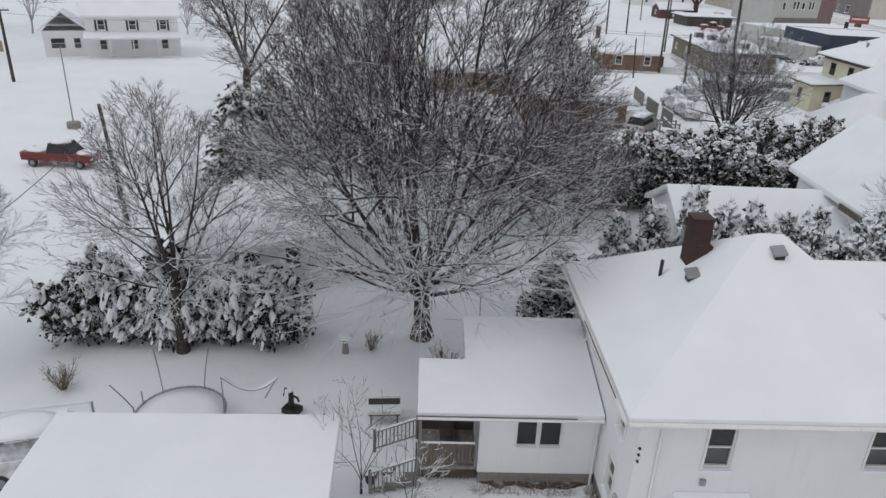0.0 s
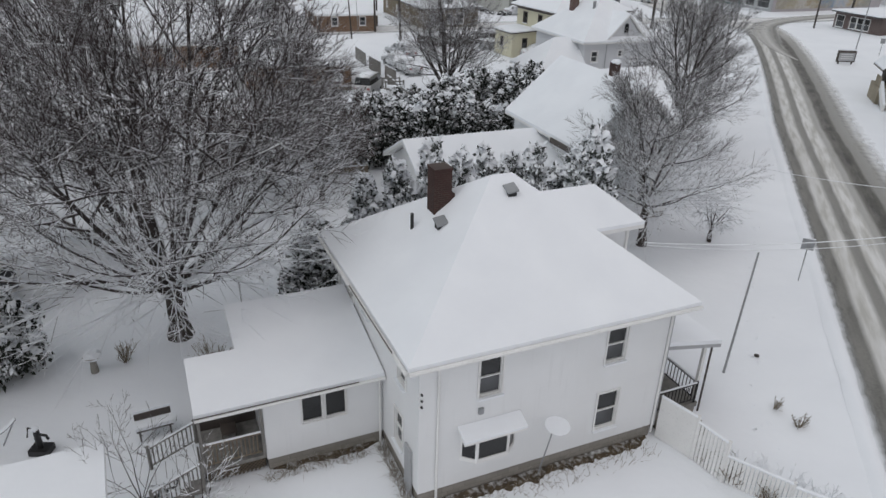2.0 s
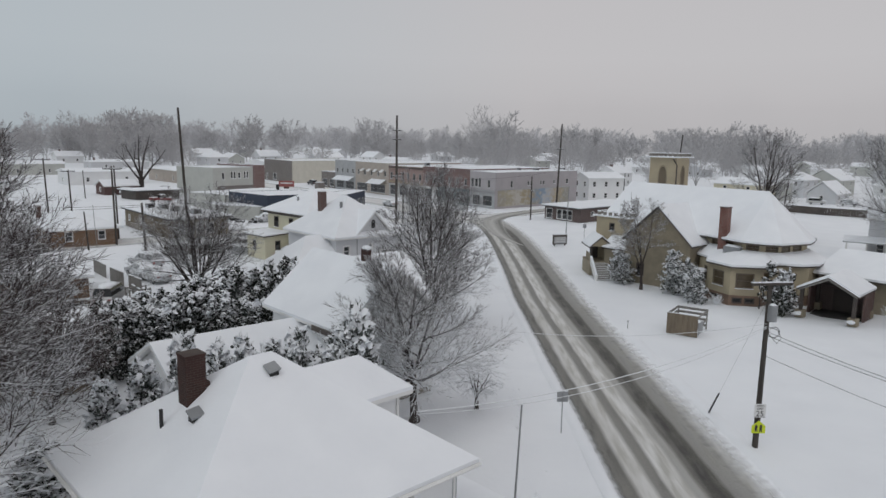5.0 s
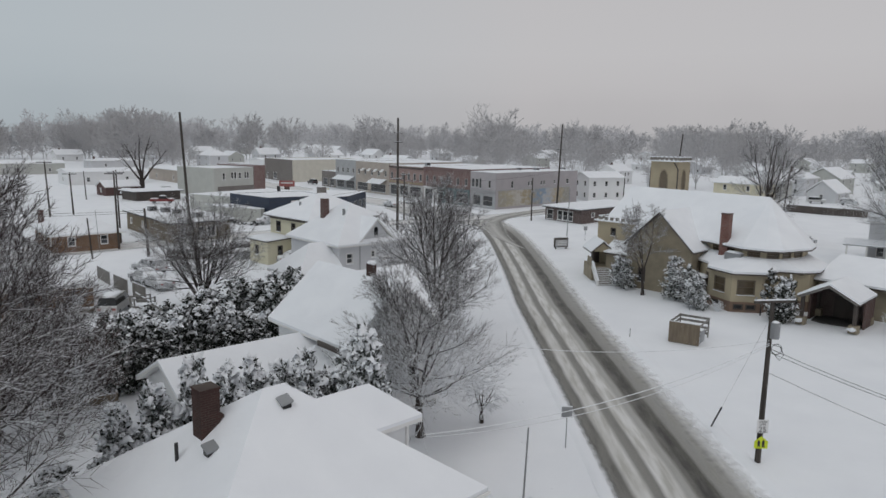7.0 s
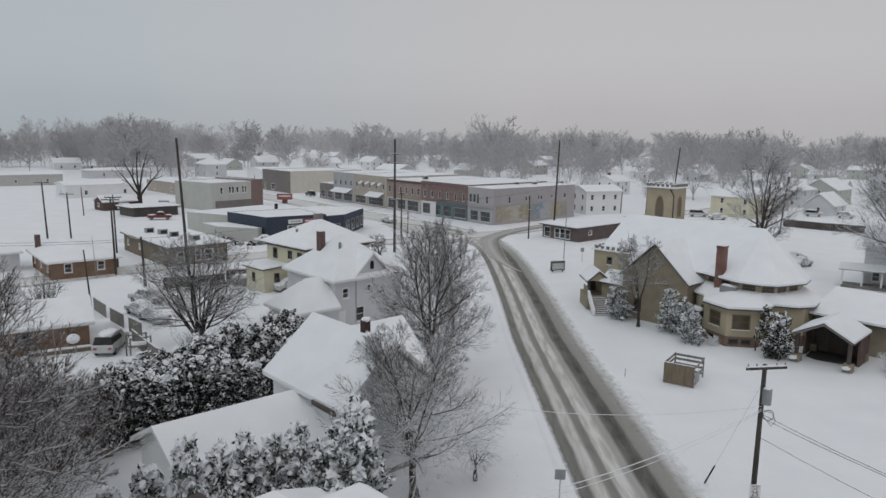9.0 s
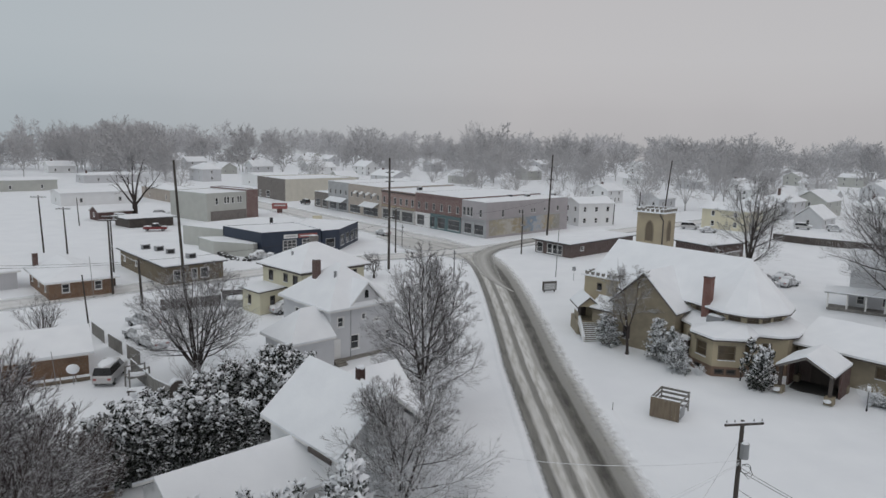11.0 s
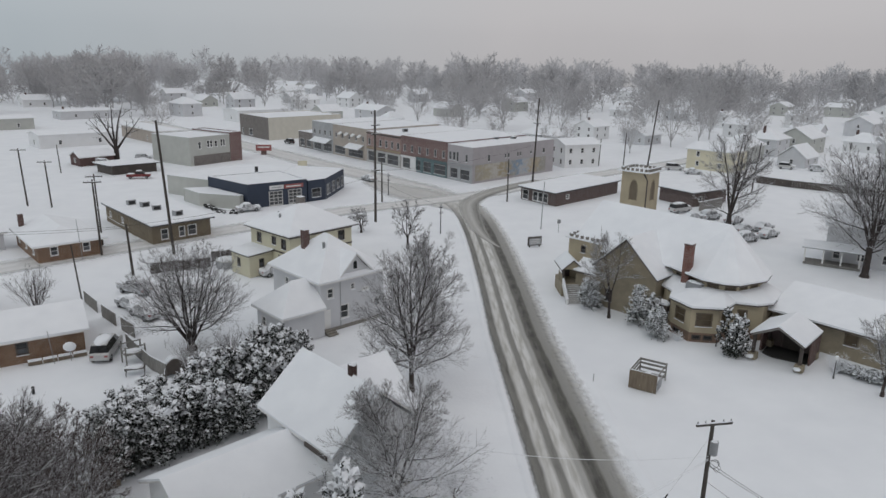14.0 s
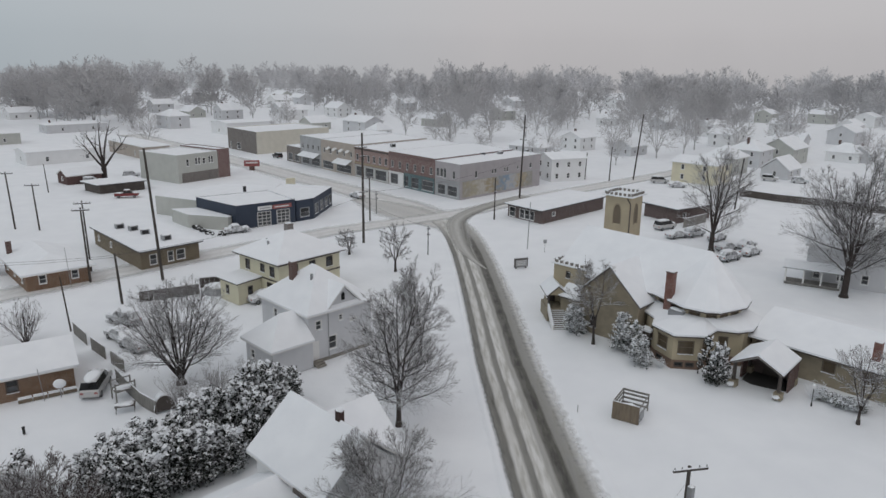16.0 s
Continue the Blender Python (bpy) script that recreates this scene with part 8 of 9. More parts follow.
part("wire", Build().tube((0.25, -0.75, 1.5), (0.85, -4.55, 8.0), 0.008, n=4), galvanised, guy)

utility_pole(3.1, 26.8, 5.3, "thin grey service post beside the walk", (), 0, (0.25, 0.6), 0.05, "service_post", mat_=galvanised)
st = thing("street_sign", "square street sign on a thin post, seen from behind", "road sign", 6.6, 37.1)
part("post", Build().tube((0, 0, -0.05), (0, 0, 2.3), 0.03, n=6), galvanised, st)
part("plate", Build().box(-0.3, 0.3, 0.035, 0.05, 1.75, 2.35), galvanised, st)
part("snow_cap", Build().box(-0.3, 0.3, 0.02, 0.06, 2.354, 2.4), snow, st)
mk = thing("marker_stake", "thin dark marker stake in the lawn", "stake", 15.7, 59.6)
part("stake", Build().tube((0, 0, -0.05), (0, 0, 0.75), 0.03, n=5), black_metal, mk)

tall = "tall weathered utility pole with short brackets"
plain_pole = "weathered wooden utility pole with a crossarm"
utility_pole(-10.2, 125.0, 20.2, tall, ((17.6, 0.9), (16.0, 0.9), (9.5, 1.0)), 40, r=0.24)
utility_pole(-38.7, 101.4, 19.9, tall, (), 0, (-1.0, 0), 0.24)
utility_pole(25.1, 171.1, 20.5, tall, ((17.5, 0.9), (14.5, 1.0)), -40, (0.6, 0), 0.24)
utility_pole(62.9, 201.4, 19.0, tall, (), 0, (1.5, 0), 0.24)
utility_pole(-40.3, 90.5, 7.1, "stout plain wooden pole", (), 0, (-0.3, 0), 0.2)
utility_pole(-42.4, 80.5, 6.9, "slim dark wooden pole", (), 0, (-0.5, 0), 0.11)
utility_pole(-48.9, 100.0, 11.4, plain_pole, ((11.0, 1.2),), 20, (-0.2, 0), 0.17)
utility_pole(-51.5, 106.0, 11.2, plain_pole, ((10.8, 1.2),), 20, (-0.2, 0), 0.15)
utility_pole(-50.5, 97.5, 6.0, "thin pale mast beside the ranch house", (), 0, (-0.3, 0), 0.05, "mast", mat_=galvanised)
utility_pole(-73.7, 133.1, 9.1, plain_pole, ((8.8, 1.3),), 10, (-0.3, 0), 0.17)
utility_pole(-78.8, 133.9, 11.2, plain_pole, ((10.9, 1.4),), 10, (-0.4, 0), 0.18)
utility_pole(-92.7, 173.5, 7.0, "weathered plain wooden pole", (), 0, (-0.3, 0), 0.14)
utility_pole(16.2, 145.8, 9.0, "weathered pole with a traffic signal box", ((6.0, 0.4),), 40, (0, 0), 0.16)
utility_pole(-10.4, 143.8, 9.6, plain_pole, ((9.2, 1.0),), 40, (0, 0), 0.17)
utility_pole(19.8, 121.1, 8.6, "grey street lamp pole", (), 0, (0.2, 0), 0.09, "street_lamp", mat_=galvanised)
utility_pole(-9.5, 150.7, 5.0, "dark traffic signal post", ((4.4, 0.25), (3.4, 0.25)), 20, (0, 0), 0.09, "signal_post", mat_=black_metal)
utility_pole(1.7, 116.9, 5.1, "dark traffic signal post", ((4.6, 0.3), (3.6, 0.3)), 20, (0, 0), 0.09, "signal_post", mat_=black_metal)
utility_pole(55.1, 199.0, 9.8, "weathered plain wooden pole", (), 0, (0.2, 0), 0.18)
utility_pole(48.6, 201.7, 7.8, "weathered plain wooden pole", (), 0, (0.2, 0), 0.16)
utility_pole(74.6, 158.9, 12.0, "weathered plain wooden pole", (), 0, (0.8, 0), 0.17)
utility_pole(-41.7, 16.4, 7.4, "dark wooden pole among bare trees", (), 0, (0, -0.6), 0.15)
utility_pole(-91.9, 25.4, 8.4, "dark wooden pole beside the far road", ((7.9, 1.0),), 60, (0, 0), 0.2)
utility_pole(-66.6, 22.6, 7.2, "thin light pole in a concrete tub", (), 0, (0, 0), 0.07, "light_pole", mat_=galvanised)
part("tub", Build().tube((-66.6, 22.6, 0), (-66.6, 22.6, 0.5), 0.6, n=12), concrete, None)
bpy.data.objects["tub"].name = "planter_tub"
tagged(bpy.data.objects["planter_tub"], "dark concrete tub round a light pole", "tub")
cable((-41.7, 16.0, 6.8), (-24, 2.0, 6.6), 0.6, 0.018, "black overhead cable across the yard")
cable((-91.9, 25.4, 7.6), (-60, 70, 7.6), 0.8, 0.03, "overhead cable before the farmhouse", cable_frosted)
for dz in (0, 0.5):
    cable((-40.5, 90.5, 6.6 + dz * 0.5), (-78, 84, 6.8 + dz), 0.7, 0.02, "thin overhead cable over the ranch roof")
cable((-40.3, 90.5, 6.9), (-10.2, 125.0, 8.6), 0.9, 0.02, "long thin overhead cable along the cross street")
cable((-40.3, 90.5, 6.7), (-48.9, 100.0, 7.5), 0.5, 0.03, "short snow-lined overhead cable between poles", cable_frosted)
cable((-10.2, 125.0, 9.4), (25.1, 171.1, 9.4), 1.2, 0.02, "long thin overhead cable over the crossing")
cable((-10.2, 125.0, 8.0), (1.7, 116.9, 5.0), 0.5, 0.02, "thin overhead cable to a signal post")


# ---- church yard things ----
def bin_enclosure():
    ob = thing("bin_enclosure", "tan board enclosure with rails and an open top", "enclosure", 18.7, 58.5, 0, -33)
    W, D, H = 2.55, 3.3, 1.8
    for i in range(15):
        part("board", Build().box(i * 0.17, i * 0.17 + 0.162, 0, 0.03, 0, H), weathered_wood, ob)
    for x, y in ((0.05, 0.08), (W - 0.05, 0.08), (W - 0.05, D), (0.05, D)):
        part("post", Build().box(x - 0.05, x + 0.05, y - 0.05, y + 0.05, 0, H), grey_wood, ob)
    for z in (0.45, 0.95, 1.4, H - 0.02):
        part("rail", Build().box(0, W, D - 0.03, D + 0.03, z - 0.2, z), grey_wood, ob)
        part("rail", Build().box(-0.03, 0.03, 0.1, D, z - 0.2, z), grey_wood, ob)
    for z in (0.95, H - 0.02):
        part("rail", Build().box(W - 0.03, W + 0.03, 0.1, D, z - 0.14, z), grey_wood, ob)
    part("snow_cap", Build().box(0, W, 0, 0.06, H + 0.004, H + 0.05), snow, ob)
    part("side_panel", Build().box(W + 0.035, W + 0.06, 0.1, 1.6, 0.2, 1.2), galvanised, ob, "blue-grey panel on the side")
    bn = thing("bin", "snow-covered grey bin inside the enclosure", "bin", 20.6, 58.9, 0, -33)
    part("body", Build().box(-0.6, 0.6, -0.5, 0.5, 0, 1.0), grey_paint, bn)
    part("snow_cap", Build().blob((0, 0, 1.0), 0.65, 0.55, 0.22, 3, 10), snow, bn)


bin_enclosure()


def church_sign():
    ob = thing("notice_board", "dark framed notice board on the church lawn", "sign", 16.9, 108.6, 0, 20)
    part("frame", Build().box(-1.2, 1.2, -0.15, 0.15, 0.25, 1.75), dark_trim, ob)
    part("face", Build().box(-1.05, 1.05, -0.17, -0.152, 0.4, 1.45), grey_paint, ob)
    for i in range(3):
        part("lettering", Build().box(-0.8, 0.8, -0.178, -0.172, 1.2 - i * 0.28, 1.3 - i * 0.28), sign_white, ob)
    for x in (-0.9, 0.9):
        part("post", Build().box(x - 0.08, x + 0.08, -0.08, 0.08, -0.05, 0.25), dark_trim, ob)
    part("snow_cap", Build().box(-1.2, 1.2, -0.15, 0.15, 1.754, 1.9), snow, ob)
    rs = thing("road_sign", "small sign on a thin post at the verge", "road sign", 22.5, 118.5)
    part("post", Build().tube((0, 0, -0.05), (0, 0, 2.4), 0.04, n=5), galvanised, rs)
    part("plate", Build().box(-0.3, 0.3, -0.06, -0.045, 1.7, 2.4), galvanised, rs)
    bb = thing("billboard", "low red and white roadside sign", "sign", -51.6, 213.5, 0, 10)
    part("post", Build().box(-0.8, 0.8, -0.2, 0.2, 0, 1.2), dark_brick, bb)
    panel = part("panel", Build().box(-2.3, 2.3, -0.25, 0.25, 1.204, 3.0), sign_red, bb)
    part("lettering", Build().box(-1.8, 1.8, -0.27, -0.255, 2.1, 2.5), sign_white, panel)
    pl = thing("blank_sign", "pale blank roadside sign", "sign", -33, 176.5, 0, 30)
    part("post", Build().tube((0, 0, 0), (0, 0, 1.5), 0.12, n=6), galvanised, pl)
    part("panel", Build().box(-1.2, 1.2, -0.12, 0.12, 1.5, 3.6), cream_siding, pl)


church_sign()
for x, y in ((39.3, 60.9), (30.8, 68.4)):
    ob = thing("yard_lamp", "black lamp post with a white globe and snow cap", "lamp", x, y, group="church yard lamps")
    part("post", Build().tube((0, 0, -0.05), (0, 0, 1.9), 0.045, 0.035, 8), black_metal, ob)
    part("base", Build().tube((0, 0, 0), (0, 0, 0.35), 0.09, 0.06, 8), black_metal, ob)
    part("globe", Build().blob((0, 0, 2.08), 0.19, 0.19, 0.22, 5, 10, 0.0), sign_white, ob)
    part("snow_cap", Build().blob((0, 0, 2.28), 0.17, 0.17, 0.1, 3, 8), snow, ob)


# ---- vehicles ----
def car_paint(name, c):
    m = surface(name, c, tuple(v * 0.8 for v in c), 0.35)
    return m


paints = {"white": car_paint("white_car_paint", (0.55, 0.55, 0.55)), "dark": car_paint("dark_car_paint", (0.03, 0.032, 0.036)), "red": car_paint("red_car_paint", (0.20, 0.03, 0.03)), "grey": car_paint("grey_car_paint", (0.16, 0.165, 0.17)), "blue": car_paint("blue_car_paint", (0.05, 0.07, 0.11))}
snowy_paint = snowed("snow_streaked_car_paint", (0.09, 0.092, 0.096), (0.15, 0.152, 0.156), -0.3, 0.3, 0.4, 2.0, 1.1)
snowy_pane = snowed("snow_streaked_car_windows", (0.02, 0.022, 0.024), (0.03, 0.032, 0.034), 0.1, 0.5, 0.2, 2.0, 0.7)
SHAPES = {
    "sedan": (4.6, [(0, 0.35), (4.6, 0.35), (4.6, 0.85), (3.5, 0.95), (0.9, 1.0), (0, 0.9)], [(0.7, 0.98), (3.5, 0.93), (2.75, 1.45), (1.3, 1.47)]),
    "van": (5.0, [(0, 0.4), (5.0, 0.4), (5.0, 1.0), (4.2, 1.12), (0.15, 1.15), (0, 1.0)], [(0.1, 1.14), (4.1, 1.1), (3.3, 1.85), (0.3, 1.85)]),
    "suv": (4.6, [(0, 0.45), (4.6, 0.45), (4.6, 1.0), (3.6, 1.12), (0.1, 1.12), (0, 1.0)], [(0.1, 1.1), (3.5, 1.08), (2.8, 1.75), (0.35, 1.75)]),
    "pickup": (5.4, [(0, 0.5), (5.4, 0.5), (5.4, 1.05), (4.2, 1.12), (0.0, 1.1)], [(2.0, 1.1), (4.1, 1.1), (3.5, 1.78), (2.2, 1.78)]),
}


def vehicle(kind, colour, x, y, turn, label, group="", deep=0.14):
    long_, low, top = SHAPES[kind]
    ob = thing(kind, label, "car", x, y, 0, turn, group)
    w = 0.9
    paint, pane = (snowy_paint, snowy_pane) if deep > 0.2 and colour != "white" else (paints[colour], glass)
    b = Build().extrude(low, -w, w)
    body = part("body", b, paint, ob)
    cab = Build()
    n = len(top)
    cab.v = [(px, -w + 0.04 + 0.16 * (pz > 1.3), pz) for px, pz in top] + [(px, w - 0.04 - 0.16 * (pz > 1.3), pz) for px, pz in top]
    cab.f = [tuple(range(n)), tuple(range(2 * n - 1, n - 1, -1))] + [(i, n + i, n + (i + 1) % n, (i + 1) % n) for i in range(n)]
    part("cabin", cab, pane, ob, "dark cabin windows")
    zr = max(p[1] for p in top)
    rx = sorted(p[0] for p in top if p[1] > 1.3)
    part("roof_panel", Build().box(rx[0] - 0.02, rx[-1] + 0.02, -w + 0.19, w - 0.19, zr, zr + 0.04), paint, ob)
    snow_top = Build().blob(((rx[0] + rx[-1]) / 2, 0, zr + 0.04), (rx[-1] - rx[0]) / 2 + 0.12, w - 0.12, deep, 4, 12, 0.04)
    part("snow_layer", snow_top, snow, ob, "thick snow on the roof", True)
    front = [p for p in top if p[1] < 1.3]
    x1 = max(p[0] for p in front)
    part("snow_layer", Build().blob(((x1 + long_) / 2, 0, low[3][1] - 0.02), (long_ - x1) / 2 + 0.1, w - 0.05, deep * 0.9, 4, 12, 0.04), snow, ob, "snow on the bonnet", True)
    x0 = min(p[0] for p in front)
    if x0 > 0.4:
        part("snow_layer", Build().blob((x0 / 2, 0, low[-1][1] + 0.03), x0 / 2 + 0.05, w - 0.05, deep * 0.9, 4, 12, 0.04), snow, ob, "snow on the rear deck", True)
    for px in (0.85, long_ - 0.9):
        for s in (-1, 1):
            wh = part("wheel", Build().tube((px, s * (w - 0.2), 0.32), (px, s * (w + 0.02), 0.32), 0.33, n=14), tyre, ob)
            part("hub", Build().tube((px, s * (w + 0.02), 0.32), (px, s * (w + 0.03), 0.32), 0.19, n=10), galvanised, wh)
    for s in (-0.65, 0.65):
        part("headlight", Build().box(long_ - 0.02, long_ + 0.015, s - 0.2, s + 0.2, 0.68, 0.82), sign_white, ob)
        part("tail_light", Build().box(-0.015, 0.02, s - 0.15, s + 0.15, 0.7, 0.9), sign_red, ob)
    return ob


vehicle("van", "white", -31.7, 62.0, 99, "white van covered with snow beside the brown garage")
vehicle("suv", "grey", -35.0, 82.0, 150, "grey car buried in snow by a fence", "cars by the fence", 0.3)
vehicle("sedan", "dark", -33.4, 76.2, 140, "dark car buried in snow by a fence", "cars by the fence", 0.3)
vehicle("sedan", "dark", -30.8, 73.6, 140, "dark car buried in snow behind a bush", "cars by the fence", 0.3)
vehicle("suv", "dark", -22.6, 3.0, 60, "dark car half covered with snow behind the garage", deep=0.22)
vehicle("pickup", "red", -57.9, 16.0, 40, "dark red pickup parked on the snowy lot")
vehicle("pickup", "red", -73.5, 166.8, 15, "red pickup topped with snow", deep=0.2)
vehicle("sedan", "grey", -14.0, 167.5, 128, "pale car parked on the main street", deep=0.25)
vehicle("suv", "dark", -48.3, 241, 128, "dark car parked on the far main street")
for i, (x, y, t, k, c) in enumerate([(48.5, 136.5, 30, "van", "white"), (48.4, 129.3, 25, "sedan", "dark"), (52.5, 130.5, 30, "suv", "dark"), (56.0, 127.0, 40, "sedan", "dark"), (54.5, 120.0, 30, "sedan", "dark"), (52.0, 113.0, 30, "suv", "dark"), (57.5, 116.5, 35, "sedan", "grey"), (59.0, 121.5, 35, "sedan", "dark"), (66.5, 196.5, -10, "van", "white"), (69.5, 189.5, -10, "sedan", "grey"), (102, 203, -30, "suv", "white"), (109, 199, -30, "suv", "grey")]):
    vehicle(k, c, x, y, t, f"{c} car under thick snow in a parking lot", "cars in the lot", 0.28)
vehicle("sedan", "dark", -37.5, 131.2, 30, "dark wreck half buried in snow beside the garage", deep=0.3)
for x, y, t in ((-24.2, 94.0, 40), (-23.0, 90.4, 40)):
    vehicle("sedan", "dark", x, y, t, "dark car under snow behind the yellow house", "cars behind the yellow house", 0.3)


def tyre_heap():
    """Old tyres thrown in a long heap, snow lying in and on them."""
    rng = random.Random(8)
    ob = thing("tyre_heap", "long heap of old black tyres sunk in snow", "tyres", -44.6, 135.6)
    ring = Build()
    for k in range(12):
        a, c = 2 * math.pi * k / 12, 2 * math.pi * (k + 1) / 12
        pts = lambda r, z, t: (r * math.cos(t), r * math.sin(t), z)
        loop = [(0.20, 0.0), (0.34, 0.0), (0.36, 0.11), (0.34, 0.22), (0.20, 0.22)]
        for (r0, z0), (r1, z1) in zip(loop, loop[1:] + loop[:1]):
            ring.face(pts(r0, z0, a), pts(r0, z0, c), pts(r1, z1, c), pts(r1, z1, a))
    mesh = ring.mesh("tyre", tyre)
    cap = Build().blob((0, 0, 0.2), 0.27, 0.27, 0.12, 3, 8, 0.1, rng).mesh("snow_cap", snow)
    for i in range(34):
        t = rng.random()
        x, y = (t * 5.7, -t * 6.4) if t < 0.8 else (4.6 + (t - 0.8) * 16, -5.1 - (t - 0.8) * 4)
        o = part("tyre", mesh, None, ob)
        o.matrix_basis = pose(x + rng.uniform(-0.6, 0.6), y + rng.uniform(-0.5, 0.5), rng.choice((0.0, 0.0, 0.22, 0.4)), rng.uniform(-50, 50), rng.uniform(-40, 40), 0)
        c = part("snow_cap", cap, None, o)


tyre_heap()
for i, (x, y, t) in enumerate([(-84, 197, 20), (-78, 199, 25), (-72, 196, 30), (-90, 186, 15)]):
    vehicle("suv", "dark", x, y, t, "dark car under snow behind the sheds", "cars behind the sheds", 0.28)

# ---- sheds and fences of the yards ----
flat_block("open_shed", "long low open shed with a snowy flat roof", [(-85.0, 176.5), (-79.0, 171.5), (-71.0, 179.0), (-77, 185)], 2.1, dark_trim, None, -0.2, "shed", over=1.0)


def board_fence(pts, h, material, label, gap=()):
    ob = thing("fence", label, "fence", *pts[0])
    o = Vector(pts[0])
    for i, (p, q) in enumerate(zip(pts, pts[1:])):
        if i in gap:
            continue
        p, q = Vector(p) - o, Vector(q) - o
        d = (q - p).normalized()
        n = max(1, int((q - p).length / 0.6))
        for k in range(n):
            a, c = p.lerp(q, k / n), p.lerp(q, (k + 0.96) / n)
            s = Vector((-d.y, d.x)) * 0.03
            part("board", Build().prism([tuple(a - s), tuple(c - s), tuple(c + s), tuple(a + s)], 0, h), material, ob)
        part("snow_cap", Build().tube((*p, h + 0.03), (*q, h + 0.03), 0.07, n=6), snow, ob)
    return ob


board_fence([(-41.6, 79.6), (-38.3, 75.9), (-37.3, 74.8), (-34.4, 71.9), (-33.4, 70.9), (-31.0, 68.6)], 1.5, grey_wood, "grey board fence panels capped with snow", (1, 3))
board_fence([(-31.0, 66.5), (-28.5, 63.5), (-26.3, 61.0), (-24.2, 59.3)], 1.4, grey_wood, "grey board fence running down to the hedge")
board_fence([(-38.2, 91.2), (-31.1, 94.8)], 1.5, dark_trim, "dark board fence capped with snow beside the yards")
board_fence([(-31.9, 97.6), (-28.1, 99.0), (-26.6, 95.4)], 1.5, dark_trim, "dark board fence round a pool by the yellow house")


def round_pool():
    """An above-ground pool, its cover heaped with snow."""
    ob = thing("garden_pool", "round above-ground pool covered with snow by the fence", "pool", -28.9, 95.4)
    part("wall", Build().tube((0, 0, -0.05), (0, 0, 1.0), 1.6, n=20), grey_paint, ob)
    part("rim", Build().tube((0, 0, 1.004), (0, 0, 1.06), 1.7, n=20), pale_metal, ob)
    part("snow_cap", Build().blob((0, 0, 1.06), 1.62, 1.62, 0.22, 4, 18, 0.03), snow, ob, "", True)


round_pool()
board_fence([(83.4, 176.2), (89.4, 169.3), (100.2, 161.3), (113, 150)], 1.8, dark_trim, "long dark fence along the far lawn")
board_fence([(54.9, 138.8), (61.9, 144.4)], 1.9, grey_wood, "grey panel fence beside the brick hall")


def trailer():
    """The rounded dark shelter by the yard tree and the odd pieces round it."""
    ob = thing("garden_swing", "dark rounded garden shelter with snow on top", "shelter", -23.6, 59.8, 0, 30)
    arc = [(0.95 * math.cos(a), 0.2 + 1.5 * math.sin(a)) for a in [i * math.pi / 10 for i in range(11)]]
    part("frame", Build().extrude(arc, -0.1, 0.0), dark_trim, ob)
    part("back", Build().extrude([(x * 0.96, z * 0.97) for x, z in arc], 0.9, 0.95), grey_paint, ob)
    part("snow_cap", Build().extrude([(x * 1.02, z * 1.04 + 0.05) for x, z in arc], 0.0, 0.9), snow, ob)
    tb = thing("garden_table", "dark garden table heaped with snow", "table", -27.4, 60.0, 0, 20)
    part("top", Build().box(-0.9, 0.9, -0.5, 0.5, 0.66, 0.72), dark_trim, tb)
    part("snow_cap", Build().blob((0, 0, 0.72), 0.9, 0.5, 0.2, 3, 10), snow, tb)
    for x in (-0.8, 0.8):
        for y in (-0.4, 0.4):
            part("leg", Build().tube((x, y, 0), (x, y, 0.66), 0.035, n=5), dark_trim, tb)
    pl = thing("playset", "dark wooden playset frame with snow on its beams", "playset", -28.6, 62.6, 0, 40)
    for x in (-0.9, 0.9):
        for y in (-0.7, 0.7):
            part("post", Build().box(x - 0.06, x + 0.06, y - 0.06, y + 0.06, 0, 2.0), grey_wood, pl)
    part("deck", Build().box(-0.95, 0.95, -0.75, 0.75, 1.1, 1.2), grey_wood, pl)
    for y in (-0.75, 0.75):
        part("rail", Build().box(-0.95, 0.95, y - 0.04, y + 0.04, 1.85, 1.95), grey_wood, pl)
    part("snow_cap", Build().blob((0, 0, 1.2), 0.9, 0.7, 0.2, 3, 10), snow, pl)
    ds = thing("satellite_dish", "pale satellite dish on a post by the garage", "satellite dish", -34.8, 62.8, 0, 200)
    part("post", Build().tube((0, 0, 0), (0, 0, 1.2), 0.04, n=6), galvanised, ds)
    part("dish", Build().blob((0, 0.05, 1.5), 0.6, 0.18, 0.5, 5, 14, 0.0), snow, ds)
    ms = thing("flag_pole", "thin bare metal pole in the yard", "pole", -36.0, 62.0)
    part("pole", Build().tube((0, 0, 0), (-0.3, 0, 3.4), 0.03, n=6), galvanised, ms)
    sw = thing("log_pile", "low row of dark planters along the garage wall", "planters", -38.2, 61.4, 0, 32)
    for i in range(4):
        part("planter", Build().box(i * 1.3, i * 1.3 + 1.2, 0.0, 0.4, 0, 0.35), weathered_wood, sw)
        part("snow_cap", Build().box(i * 1.3, i * 1.3 + 1.2, 0.0, 0.4, 0.354, 0.5), snow, sw)
    hy = thing("hydrant", "small dark hydrant in the snow", "hydrant", -34.6, 55.8)
    part("barrel", Build().tube((0, 0, 0), (0, 0, 0.6), 0.12, n=8), black_metal, hy)
    part("bonnet", Build().blob((0, 0, 0.62), 0.13, 0.13, 0.12, 3, 8), black_metal, hy)


trailer()


